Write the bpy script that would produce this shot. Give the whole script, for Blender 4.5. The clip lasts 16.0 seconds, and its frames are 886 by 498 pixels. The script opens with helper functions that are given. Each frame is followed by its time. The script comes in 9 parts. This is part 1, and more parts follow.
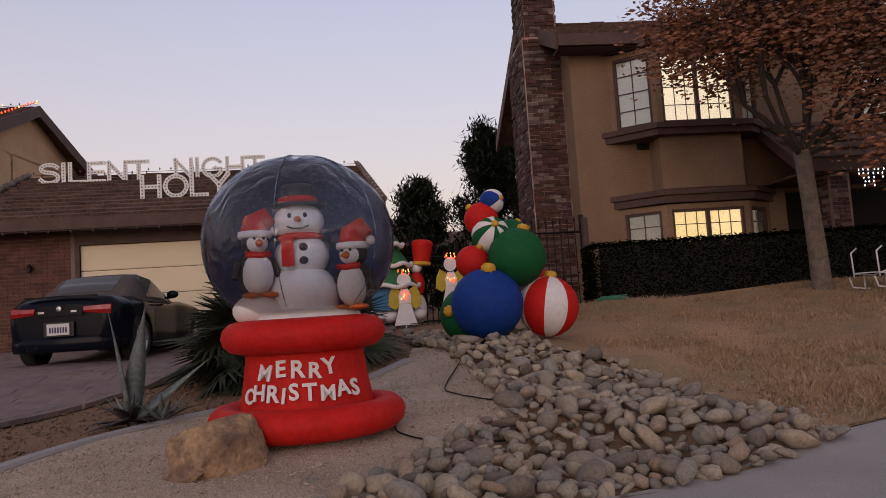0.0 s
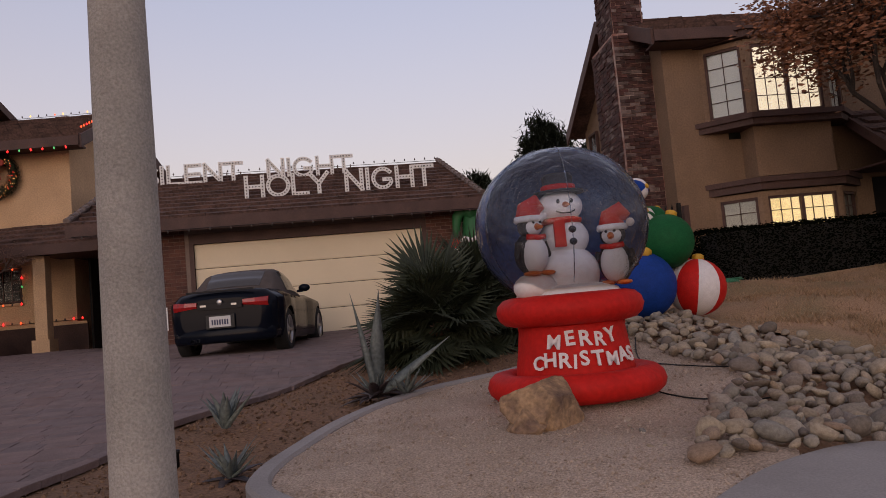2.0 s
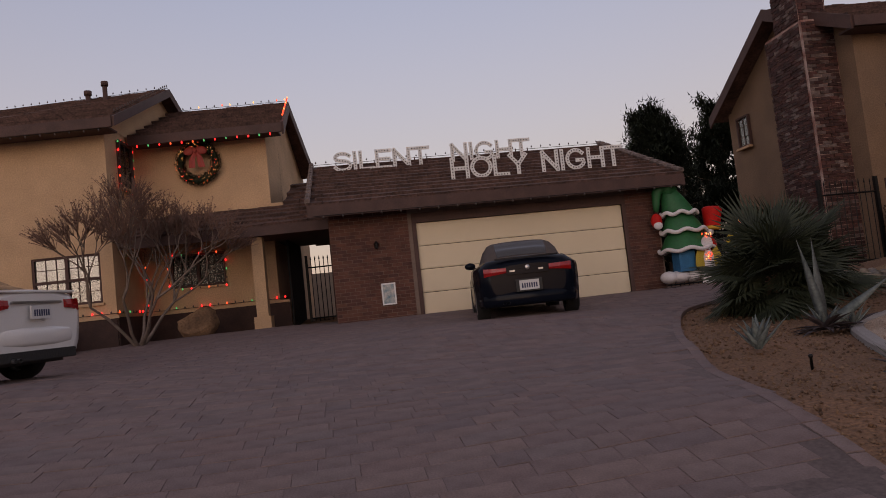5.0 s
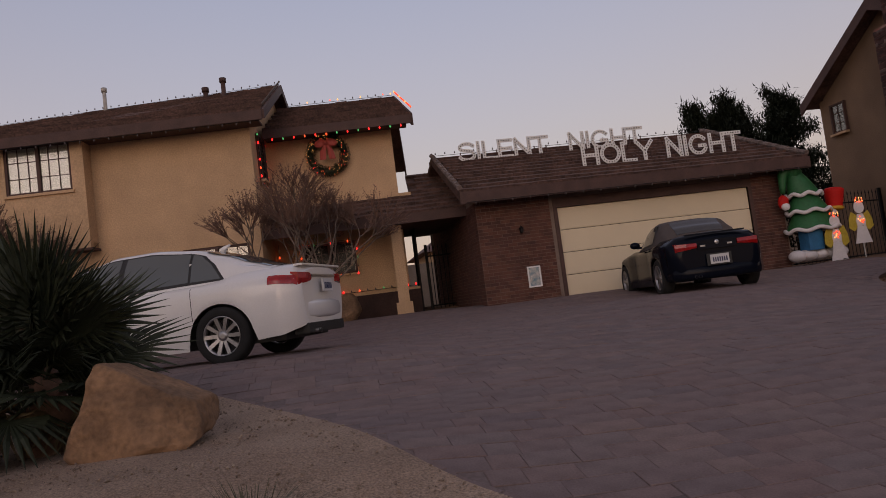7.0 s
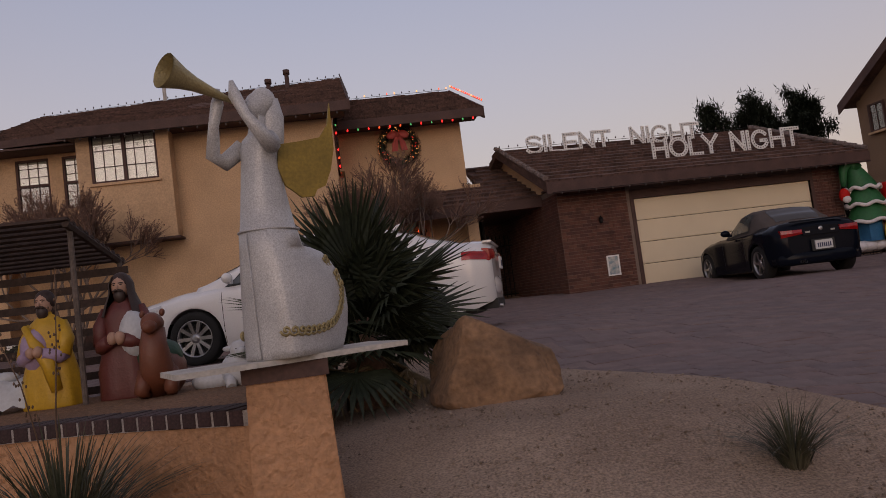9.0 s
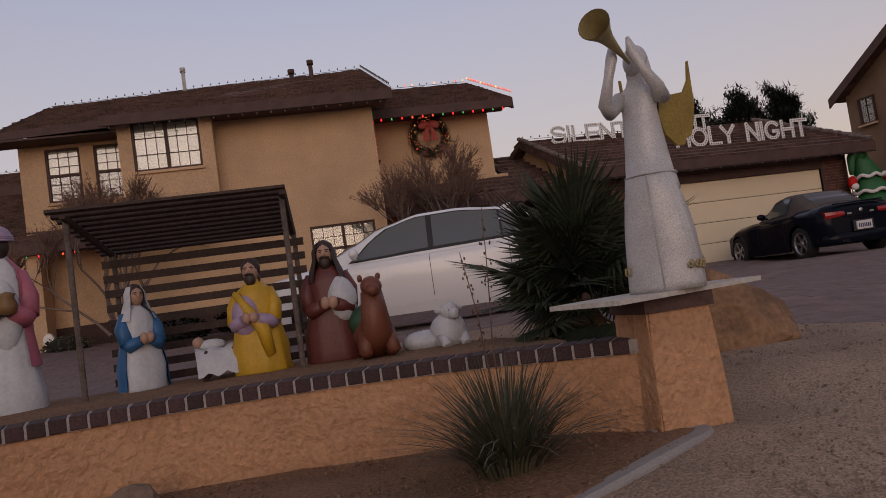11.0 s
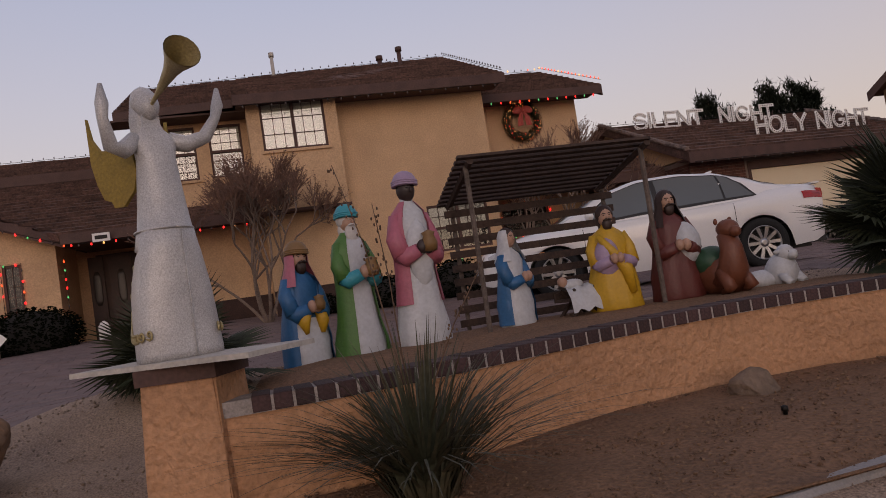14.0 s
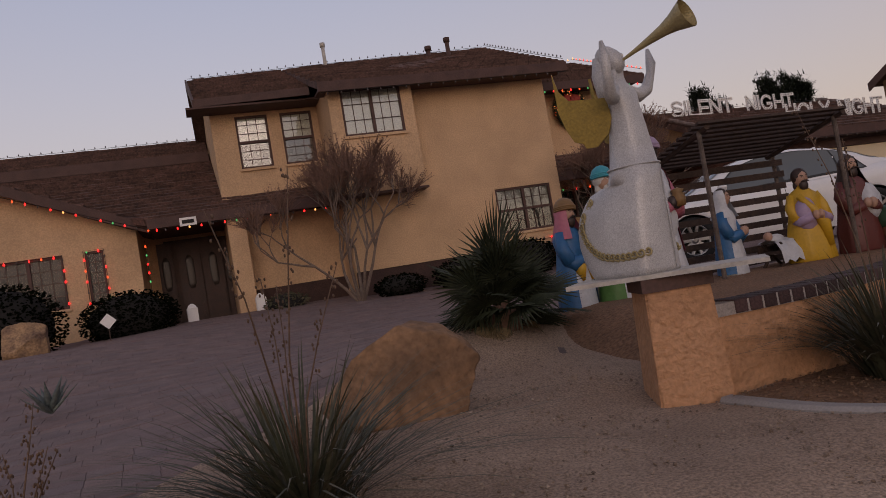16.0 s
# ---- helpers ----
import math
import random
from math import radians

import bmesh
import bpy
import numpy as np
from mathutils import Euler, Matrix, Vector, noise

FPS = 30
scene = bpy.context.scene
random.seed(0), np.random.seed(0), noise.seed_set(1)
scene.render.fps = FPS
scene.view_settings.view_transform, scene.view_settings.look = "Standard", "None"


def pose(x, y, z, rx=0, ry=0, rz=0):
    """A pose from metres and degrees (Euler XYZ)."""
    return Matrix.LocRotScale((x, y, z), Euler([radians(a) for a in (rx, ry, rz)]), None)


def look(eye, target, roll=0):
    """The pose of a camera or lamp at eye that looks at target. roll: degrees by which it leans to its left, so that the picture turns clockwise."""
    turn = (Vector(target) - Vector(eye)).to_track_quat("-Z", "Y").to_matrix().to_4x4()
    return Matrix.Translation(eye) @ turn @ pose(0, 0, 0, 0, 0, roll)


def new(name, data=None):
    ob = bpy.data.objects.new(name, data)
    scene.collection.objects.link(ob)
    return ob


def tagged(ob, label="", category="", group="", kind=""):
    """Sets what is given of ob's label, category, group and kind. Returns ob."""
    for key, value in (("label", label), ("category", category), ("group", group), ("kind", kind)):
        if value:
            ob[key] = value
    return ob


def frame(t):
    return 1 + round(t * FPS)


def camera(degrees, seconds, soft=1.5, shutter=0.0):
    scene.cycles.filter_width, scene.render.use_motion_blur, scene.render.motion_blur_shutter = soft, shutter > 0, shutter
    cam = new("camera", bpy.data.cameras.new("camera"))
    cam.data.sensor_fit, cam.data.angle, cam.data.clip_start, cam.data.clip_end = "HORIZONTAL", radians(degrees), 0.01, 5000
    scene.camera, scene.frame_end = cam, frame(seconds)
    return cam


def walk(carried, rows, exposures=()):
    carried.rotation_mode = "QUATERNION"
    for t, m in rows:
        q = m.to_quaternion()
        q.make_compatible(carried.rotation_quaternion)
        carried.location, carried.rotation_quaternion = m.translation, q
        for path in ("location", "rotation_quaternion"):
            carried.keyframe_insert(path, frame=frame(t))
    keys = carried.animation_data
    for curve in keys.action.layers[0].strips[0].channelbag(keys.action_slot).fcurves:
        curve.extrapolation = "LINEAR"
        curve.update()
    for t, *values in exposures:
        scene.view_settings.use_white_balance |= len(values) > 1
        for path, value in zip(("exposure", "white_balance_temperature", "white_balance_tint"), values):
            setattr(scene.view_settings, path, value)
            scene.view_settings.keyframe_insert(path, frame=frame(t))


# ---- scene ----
cam = camera(61.6, 16.0, soft=0.9)
PATH = [  # t, x, y, z, yaw, pitch, roll
    (0, 0.000, -0.000, 1.238, -7.57, 4.65, 3.77),
    (0.5, -0.345, -0.035, 1.226, -7.19, 4.40, 4.42),
    (1, -0.806, -0.107, 1.212, -7.06, 4.49, 4.80),
    (1.5, -1.374, -0.192, 1.222, -7.13, 4.45, 4.92),
    (2, -2.034, -0.303, 1.225, -7.22, 4.49, 5.13),
    (2.5, -2.759, -0.400, 1.214, -7.48, 4.58, 5.17),
    (3, -3.525, -0.465, 1.209, -7.81, 4.46, 5.28),
    (3.5, -4.355, -0.567, 1.198, -8.08, 4.29, 5.41),
    (4, -5.254, -0.624, 1.197, -8.32, 4.07, 5.45),
    (4.5, -6.081, -0.600, 1.177, -8.19, 4.11, 5.85),
    (7, -10.466, -0.561, 1.153, -9.25, 4.19, 7.33),
    (7.5, -11.090, -0.544, 1.167, -9.31, 4.11, 7.37),
    (8, -11.838, -0.529, 1.169, -9.79, 4.26, 7.56),
    (8.5, -12.445, -0.460, 1.173, -10.49, 4.14, 7.43),
    (9, -13.101, -0.379, 1.166, -11.88, 4.05, 7.39),
    (11.5, -15.818, -0.126, 1.151, -16.59, 3.27, 8.34),
    (12, -16.317, -0.125, 1.161, -16.84, 3.04, 8.37),
    (12.5, -16.942, 0.020, 1.157, -17.49, 2.93, 8.43),
    (13, -17.601, 0.202, 1.152, -18.16, 2.90, 8.32),
    (13.5, -18.275, 0.374, 1.150, -18.86, 2.88, 8.55),
    (14, -19.022, 0.452, 1.152, -19.71, 2.95, 8.55),
    (14.5, -19.733, 0.579, 1.143, -20.49, 2.98, 8.96),
    (15, -20.466, 0.694, 1.143, -21.49, 2.79, 9.18),
    (15.5, -21.192, 0.792, 1.161, -22.44, 2.46, 9.41),
    (16, -21.890, 0.846, 1.179, -23.40, 2.18, 9.54),
]
walk(cam, [(t, pose(x, y, z, 90 + pitch, roll, yaw)) for t, x, y, z, yaw, pitch, roll in PATH],
     [(t, e, 7600, 21) for t, e in ((0, 0.55), (2, 0.48), (4.5, 0.22), (7, 0.08), (9, 0.1), (11.5, 0.20), (12.5, 0.30), (13.4, 0.37), (14.3, 0.25), (16, 0.15))])

# ---------------------------------------------------------------- light
world = bpy.data.worlds.new("dusk")
scene.world = world
world.use_nodes = True
wn, wl = world.node_tree.nodes, world.node_tree.links
sky = wn.new("ShaderNodeTexSky")
sky.sky_type, sky.sun_disc = "NISHITA", False
sky.sun_elevation, sky.sun_rotation = radians(2.0), radians(190)
sky.air_density, sky.dust_density, sky.ozone_density = 1.0, 0.4, 3.0
haze = wn.new("ShaderNodeMix")
haze.data_type = "RGBA"
rise, level = wn.new("ShaderNodeTexCoord"), wn.new("ShaderNodeSeparateXYZ")
wl.new(rise.outputs["Generated"], level.inputs[0])
band = wn.new("ShaderNodeMapRange")
band.inputs[1].default_value, band.inputs[2].default_value, band.inputs[3].default_value, band.inputs[4].default_value = 0.0, 0.45, 0.9, 0.38
wl.new(level.outputs["Z"], band.inputs[0]), wl.new(band.outputs[0], haze.inputs[0])
haze.inputs[7].default_value = (1.0, 0.82, 0.765, 1)
fade = wn.new("ShaderNodeHueSaturation")
fade.inputs["Saturation"].default_value, fade.inputs["Value"].default_value = 0.95, 1.0
wl.new(sky.outputs[0], fade.inputs["Color"])
wl.new(fade.outputs[0], haze.inputs[6])
wl.new(haze.outputs[2], wn["Background"].inputs[0])
wn["Background"].inputs[1].default_value = 0.5
sun_data = bpy.data.lights.new("sun", "SUN")
sun_data.energy, sun_data.angle, sun_data.color = 0.48, radians(40), (1.0, 0.86, 0.76)
sun = new("sun", sun_data)
sun.matrix_world = look((0, 0, 30), (6.5, 18, 25.5))


# ---------------------------------------------------------------- materials
def shade(name, color, rough=0.8, metal=0.0, vary=0.25, scale=6.0, fine=60.0, bump=0.3, tone=None, spec=0.5, emit=0.0, each=0.0, coat=0.0):
    """A surface with stains at one scale, grain at another and fine relief; tone is the colour that it drifts to."""
    m = bpy.data.materials.new(name)
    m.use_nodes = True
    n, l = m.node_tree.nodes, m.node_tree.links
    b = n["Principled BSDF"]
    b.inputs["Roughness"].default_value, b.inputs["Metallic"].default_value = rough, metal
    b.inputs["Specular IOR Level"].default_value = spec
    b.inputs["Coat Weight"].default_value = coat
    tc = n.new("ShaderNodeTexCoord")
    big, small = n.new("ShaderNodeTexNoise"), n.new("ShaderNodeTexNoise")
    big.inputs["Scale"].default_value, small.inputs["Scale"].default_value = scale, fine
    big.inputs["Detail"].default_value, small.inputs["Detail"].default_value = 5, 3
    for t in (big, small):
        l.new(tc.outputs["Object"], t.inputs["Vector"])
    dark = tone or tuple(c * (1 - vary) for c in color)
    mix = n.new("ShaderNodeMix")
    mix.data_type = "RGBA"
    mix.inputs[6].default_value, mix.inputs[7].default_value = (*color, 1), (*dark, 1)
    ramp = n.new("ShaderNodeMapRange")
    ramp.inputs[1].default_value, ramp.inputs[2].default_value = 0.38, 0.66
    l.new(big.outputs["Fac"], ramp.inputs[0])
    l.new(ramp.outputs[0], mix.inputs[0])
    hsv = n.new("ShaderNodeHueSaturation")
    l.new(mix.outputs[2], hsv.inputs["Color"])
    val = n.new("ShaderNodeMapRange")
    val.inputs[3].default_value, val.inputs[4].default_value = 1 - vary * 0.8, 1 + vary * 0.8
    val.inputs[1].default_value, val.inputs[2].default_value = 0.3, 0.7
    l.new(small.outputs["Fac"], val.inputs[0])
    out = val.outputs[0]
    if each:
        info, rnd, mul = n.new("ShaderNodeObjectInfo"), n.new("ShaderNodeMapRange"), n.new("ShaderNodeMath")
        rnd.inputs[3].default_value, rnd.inputs[4].default_value = 1 - each, 1 + each
        l.new(info.outputs["Random"], rnd.inputs[0])
        mul.operation = "MULTIPLY"
        l.new(out, mul.inputs[0]), l.new(rnd.outputs[0], mul.inputs[1])
        out = mul.outputs[0]
    l.new(out, hsv.inputs["Value"])
    l.new(hsv.outputs[0], b.inputs["Base Color"])
    if bump:
        bp = n.new("ShaderNodeBump")
        bp.inputs["Strength"].default_value, bp.inputs["Distance"].default_value = bump, 0.02
        l.new(small.outputs["Fac"], bp.inputs["Height"])
        l.new(bp.outputs[0], b.inputs["Normal"])
    if emit:
        b.inputs["Emission Color"].default_value, b.inputs["Emission Strength"].default_value = (*color, 1), emit
    return m


def glass_pane(name, tint, rough=0.03, alpha=0.35, spec=0.8):
    """Thin sheet that mirrors the sky and lets part of what lies behind through."""
    m = bpy.data.materials.new(name)
    m.use_nodes = True
    n, l = m.node_tree.nodes, m.node_tree.links
    b = n["Principled BSDF"]
    b.inputs["Base Color"].default_value, b.inputs["Roughness"].default_value = (*tint, 1), rough
    b.inputs["Alpha"].default_value, b.inputs["Specular IOR Level"].default_value = alpha, spec
    return m


STUCCO = shade("stucco", (0.60, 0.395, 0.235), 0.92, vary=0.17, scale=1.1, fine=32, bump=0.55)
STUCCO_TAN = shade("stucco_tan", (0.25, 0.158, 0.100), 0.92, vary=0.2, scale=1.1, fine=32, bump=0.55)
STUCCO_PINK = shade("stucco_wall", (0.51, 0.275, 0.15), 0.92, vary=0.19, scale=2.2, fine=34, bump=0.65)
pn, pl = STUCCO_PINK.node_tree.nodes, STUCCO_PINK.node_tree.links
trowel, step, sum_, pb = pn.new("ShaderNodeTexNoise"), pn.new("ShaderNodeMapRange"), pn.new("ShaderNodeMath"), [k for k in pn if k.type == "BUMP"][0]
trowel.inputs["Scale"].default_value, trowel.inputs["Detail"].default_value, trowel.inputs["Distortion"].default_value = 15.0, 7.0, 0.3
step.inputs[1].default_value, step.inputs[2].default_value = 0.40, 0.66
pl.new([k for k in pn if k.type == "TEX_COORD"][0].outputs["Object"], trowel.inputs["Vector"])
pl.new(trowel.outputs["Fac"], step.inputs[0]), pl.new(step.outputs[0], sum_.inputs[0])
pl.new([k for k in pn if k.type == "TEX_NOISE"][1].outputs["Fac"], sum_.inputs[1]), pl.new(sum_.outputs[0], pb.inputs["Height"])
# dark wood, with the shade of the porch put into its colour too
DOOR_WOOD = shade("dark_carved_wood", (0.050, 0.020, 0.013), 0.6, vary=0.45, scale=4, fine=50, bump=0.5)
TRIM = shade("brown_trim", (0.085, 0.042, 0.034), 0.7, vary=0.25, scale=3, fine=40, bump=0.15)
BRICK_PALE = shade("brick_pale", (0.20, 0.085, 0.065), 0.88, vary=0.5, scale=3, fine=60, bump=0.4, each=0.5, tone=(0.40, 0.31, 0.27))
MORTAR = shade("mortar", (0.22, 0.16, 0.13), 0.95, vary=0.2, scale=5, fine=80)
CREAM = shade("garage_paint", (0.74, 0.62, 0.44), 0.6, vary=0.06, scale=1.0, fine=90, bump=0.12)
WHITE = shade("white_paint", (0.78, 0.77, 0.75), 0.55, vary=0.06, scale=5, fine=60, bump=0.1)
# near-black that paints unlit rooms, the passage and the inside of shrubs
DARK = shade("unlit_depth", (0.015, 0.013, 0.012), 0.9, vary=0.3)
IRON = shade("black_iron", (0.015, 0.014, 0.014), 0.5, metal=0.6, vary=0.2)
PAVER_BED = shade("paver_sand", (0.15, 0.112, 0.108), 0.95, vary=0.3, scale=0.6, fine=30)
CONCRETE = shade("concrete", (0.30, 0.28, 0.27), 0.9, vary=0.14, scale=2.0, fine=80, bump=0.3)
GRAVEL = shade("decomposed_granite", (0.48, 0.37, 0.29), 0.97, vary=0.5, scale=1.4, fine=75, bump=1.0, tone=(0.38, 0.285, 0.215))
DIRT = shade("dirt", (0.205, 0.108, 0.060), 0.97, vary=0.5, scale=1.6, fine=38, bump=1.0, tone=(0.165, 0.09, 0.05))
GRAVEL_DARK = shade("island_granite", (0.35, 0.255, 0.19), 0.97, vary=0.5, scale=1.4, fine=75, bump=1.0, tone=(0.27, 0.19, 0.14))
DIRT_DARK = shade("bed_dirt", (0.215, 0.117, 0.066), 0.97, vary=0.4, scale=1.6, fine=45, bump=1.0, tone=(0.16, 0.088, 0.05))
LAWN = shade("dry_lawn", (0.36, 0.215, 0.125), 0.97, vary=0.5, scale=1.1, fine=60, bump=1.0, tone=(0.23, 0.165, 0.085))
ASPHALT = shade("asphalt", (0.05, 0.05, 0.052), 0.9, vary=0.25, scale=1, fine=120, bump=0.6)
GLASS = bpy.data.materials.new("window_glass")
GLASS.use_nodes = True
gn, gl = GLASS.node_tree.nodes, GLASS.node_tree.links
gn.remove(gn["Principled BSDF"])
clear, shine, split = gn.new("ShaderNodeBsdfTransparent"), gn.new("ShaderNodeBsdfGlossy"), gn.new("ShaderNodeMixShader")
clear.inputs[0].default_value, shine.inputs["Roughness"].default_value = (0.95, 0.97, 0.96, 1), 0.02
split.inputs[0].default_value = 0.12
gl.new(clear.outputs[0], split.inputs[1]), gl.new(shine.outputs[0], split.inputs[2])
gl.new(split.outputs[0], gn["Material Output"].inputs[0])
BLIND = shade("blind", (0.66, 0.63, 0.55), 0.8, vary=0.08, scale=2)
DULL_GLASS = glass_pane("dull_glass", (0.06, 0.058, 0.055), 0.12, 0.45, 0.3)
PALE_ROOM = shade("lit_pale_curtain", (1.0, 0.90, 0.72), 0.9, vary=0.25, scale=1.6, emit=0.62)
DIM_BLIND = shade("dim_blind", (0.24, 0.23, 0.21), 0.85, vary=0.2, scale=2)
WARM_ROOM = shade("lit_curtain", (1.0, 0.80, 0.42), 0.9, vary=0.25, scale=1.2, emit=0.55)


# ---------------------------------------------------------------- mesh helpers
def face(bm, vs, mi=0):
    try:
        f = bm.faces.new(vs)
        f.material_index = mi
        return f
    except ValueError:
        return None


def box(bm, x0, x1, y0, y1, z0, z1, mi=0, m=None):
    c = [Vector((x, y, z)) for z in (z0, z1) for y in (y0, y1) for x in (x0, x1)]
    v = [bm.verts.new(m @ p if m else p) for p in c]
    for q in ((0, 2, 3, 1), (4, 5, 7, 6), (0, 1, 5, 4), (2, 6, 7, 3), (0, 4, 6, 2), (1, 3, 7, 5)):
        face(bm, [v[i] for i in q], mi)


def basis(d):
    d = Vector(d).normalized()
    a = d.cross((0, 0, 1) if abs(d.z) < 0.9 else (1, 0, 0)).normalized()
    return a, d.cross(a)


def tube(bm, pts, radii, n=8, mi=0, smooth=True, cap=True):
    pts = [Vector(p) for p in pts]
    if not isinstance(radii, (list, tuple)):
        radii = [radii] * len(pts)
    rings = []
    a, b = basis(pts[1] - pts[0])
    for i, p in enumerate(pts):
        d = (pts[min(i + 1, len(pts) - 1)] - pts[max(i - 1, 0)]).normalized()
        a = (a - d * a.dot(d)).normalized()
        b = d.cross(a)
        rings.append([bm.verts.new(p + radii[i] * (math.cos(t) * a + math.sin(t) * b)) for t in [2 * math.pi * k / n for k in range(n)]])
    for r, s in zip(rings, rings[1:]):
        for k in range(n):
            f = face(bm, (r[k], r[(k + 1) % n], s[(k + 1) % n], s[k]), mi)
            if f:
                f.smooth = smooth
    if cap:
        face(bm, rings[0][::-1], mi), face(bm, rings[-1], mi)


def lathe(bm, prof, n=24, m=None, mi=0, squash=(1, 1), smooth=True, cap=True):
    """Turn a profile of (radius, height) about z."""
    rings = []
    for r, z in prof:
        ring = []
        for k in range(n):
            t = 2 * math.pi * k / n
            p = Vector((r * math.cos(t) * squash[0], r * math.sin(t) * squash[1], z))
            ring.append(bm.verts.new(m @ p if m else p))
        rings.append(ring)
    for r, s in zip(rings, rings[1:]):
        for k in range(n):
            f = face(bm, (r[k], r[(k + 1) % n], s[(k + 1) % n], s[k]), mi)
            if f:
                f.smooth = smooth
    if cap:
        face(bm, rings[0][::-1], mi), face(bm, rings[-1], mi)


def ball(bm, c, r, n=16, k=10, mi=0, m=None):
    """An ellipsoid; r is a number or three."""
    r = (r, r, r) if isinstance(r, (int, float)) else r
    base = Matrix.Translation(c) @ (m or Matrix()) @ Matrix.Diagonal((*r, 1))
    lathe(bm, [(max(math.sin(math.pi * i / k), 0.02), -math.cos(math.pi * i / k)) for i in range(k + 1)], n, base, mi)


def slab(bm, poly, z0, z1, mi=0, m=None):
    """A flat polygon (x, y) given a height."""
    lo = [bm.verts.new((m @ Vector((x, y, z0))) if m else (x, y, z0)) for x, y in poly]
    hi = [bm.verts.new((m @ Vector((x, y, z1))) if m else (x, y, z1)) for x, y in poly]
    face(bm, lo[::-1], mi), face(bm, hi, mi)
    for i in range(len(poly)):
        j = (i + 1) % len(poly)
        face(bm, (lo[i], lo[j], hi[j], hi[i]), mi)


def part(name, bm, material, parent=None, label="", category="", kind="", group="", m=None):
    """Link a bmesh as one mesh object under a thing (or as a thing of its own)."""
    bmesh.ops.recalc_face_normals(bm, faces=bm.faces)
    me = bpy.data.meshes.new(name)
    bm.to_mesh(me)
    bm.free()
    for mt in material if isinstance(material, (list, tuple)) else [material]:
        me.materials.append(mt)
    ob = new(name, me)
    if parent:
        ob.parent = parent
    if m:
        ob.matrix_basis = m
    return tagged(ob, label, category, group, kind)


def thing(name, label, category, m=None, group="", kind=""):
    ob = new(name)
    if m:
        ob.matrix_basis = m
    return tagged(ob, label, category, group, kind)


def B():
    return bmesh.new()


def boxes(name, rows, material, parent=None, **k):
    bm = B()
    for r in rows:
        box(bm, *r)
    return part(name, bm, material, parent, **k)


# ---------------------------------------------------------------- the lie of the land
HEIGHTS = [(0, 4.5, .29), (-0.3, 5.2, .43), (1.16, 6.3, .46), (2.75, 5.7, .32), (4.2, 9.66, .95), (4.46, 7.07, .47), (3.2, 8.4, .64), (1.6, 4.3, .14), (-3.2, 6.6, .45), (-3.3, 4.9, .33),
           (-5, 15.5, .94), (-.3, 15.5, .93), (-8.6, 17.1, 1.0), (-11.8, 4.2, .42), (-11.6, 8.4, .77), (-4.6, 11.4, .79), (-19.2, 4.2, .2), (-19.2, 5.1, .36), (-19.3, 6.7, .7),
           (-20, 19, 1.1), (-24, 15, 1.0), (8, 11.5, 1.28), (4.4, 11.9, 1.22), (10, 9, 1.0), (3, 14, 1.0), (-15, 4.0, .2), (-26, 6, .35), (2.1, 9.0, .80), (-18, 3.4, .18), (-13.2, 3.2, .24), (-20.5, 5.0, .33), (-14.2, 9.6, .74)]


def land(x, y):
    """Height of the ground: level street, yard rising to the houses."""
    n = d = 0.0
    for a, b, c in HEIGHTS + [(x, 1.5, 0.02), (x, 21, 1.15)]:
        w = 1 / ((x - a) ** 2 + (y - b) ** 2 + 0.15) ** 1.6
        n, d = n + w * c, d + w
    z = n / d
    if y < 3:
        z *= max(0.0, min(1.0, (y - 0.5) / 2.5))
    return z


def inside(poly, x, y):
    c = False
    for (x0, y0), (x1, y1) in zip(poly, poly[1:] + poly[:1]):
        if (y0 > y) != (y1 > y) and x < (x1 - x0) * (y - y0) / (y1 - y0) + x0:
            c = not c
    return c


def curve(pts, n=8, closed=False):
    """A smooth line through points."""
    out, k = [], len(pts)
    for i in range(k if closed else k - 1):
        p = [pts[(i + j) % k] if closed else pts[max(0, min(k - 1, i + j))] for j in (-1, 0, 1, 2)]
        for s in range(n):
            t = s / n
            out.append(tuple(0.5 * (2 * p[1][a] + (p[2][a] - p[0][a]) * t + (2 * p[0][a] - 5 * p[1][a] + 4 * p[2][a] - p[3][a]) * t * t
                                    + (3 * p[1][a] - p[0][a] - 3 * p[2][a] + p[3][a]) * t ** 3) for a in range(len(p[1]))))
    return out if closed else out + [tuple(pts[-1])]


def area(name, poly, lift, material, step=0.15, rough=0.0, label="", category="", kind="structure", seed=0):
    """A sheet laid over the land inside an outline that each line of constant y crosses twice."""
    bm = B()
    ys = [p[1] for p in poly]
    y0, y1 = min(ys), max(ys)
    rows, k = [], max(2, int((y1 - y0) / step))
    for i in range(k + 1):
        y = y0 + (y1 - y0) * min(max(i / k, 0.002), 0.998)
        xs = [a[0] + (b[0] - a[0]) * (y - a[1]) / (b[1] - a[1]) for a, b in zip(poly, poly[1:] + poly[:1]) if (a[1] > y) != (b[1] > y)]
        rows.append((y, min(xs), max(xs)))
    n = max(2, int(max(b - a for _, a, b in rows) / step))
    last = None
    for y, a, b in rows:
        ring = []
        for j in range(n + 1):
            x = a + (b - a) * j / n
            z = land(x, y) + lift + (rough * noise.noise((x * 2.1 + seed, y * 2.1, 0)) if 0 < j < n else 0)
            ring.append(bm.verts.new((x, y, z)))
        if last:
            for j in range(n):
                f = face(bm, (last[j], last[j + 1], ring[j + 1], ring[j]))
                if f:
                    f.smooth = True
        last = ring
    return part(name, bm, material, label=label, category=category, kind=kind)


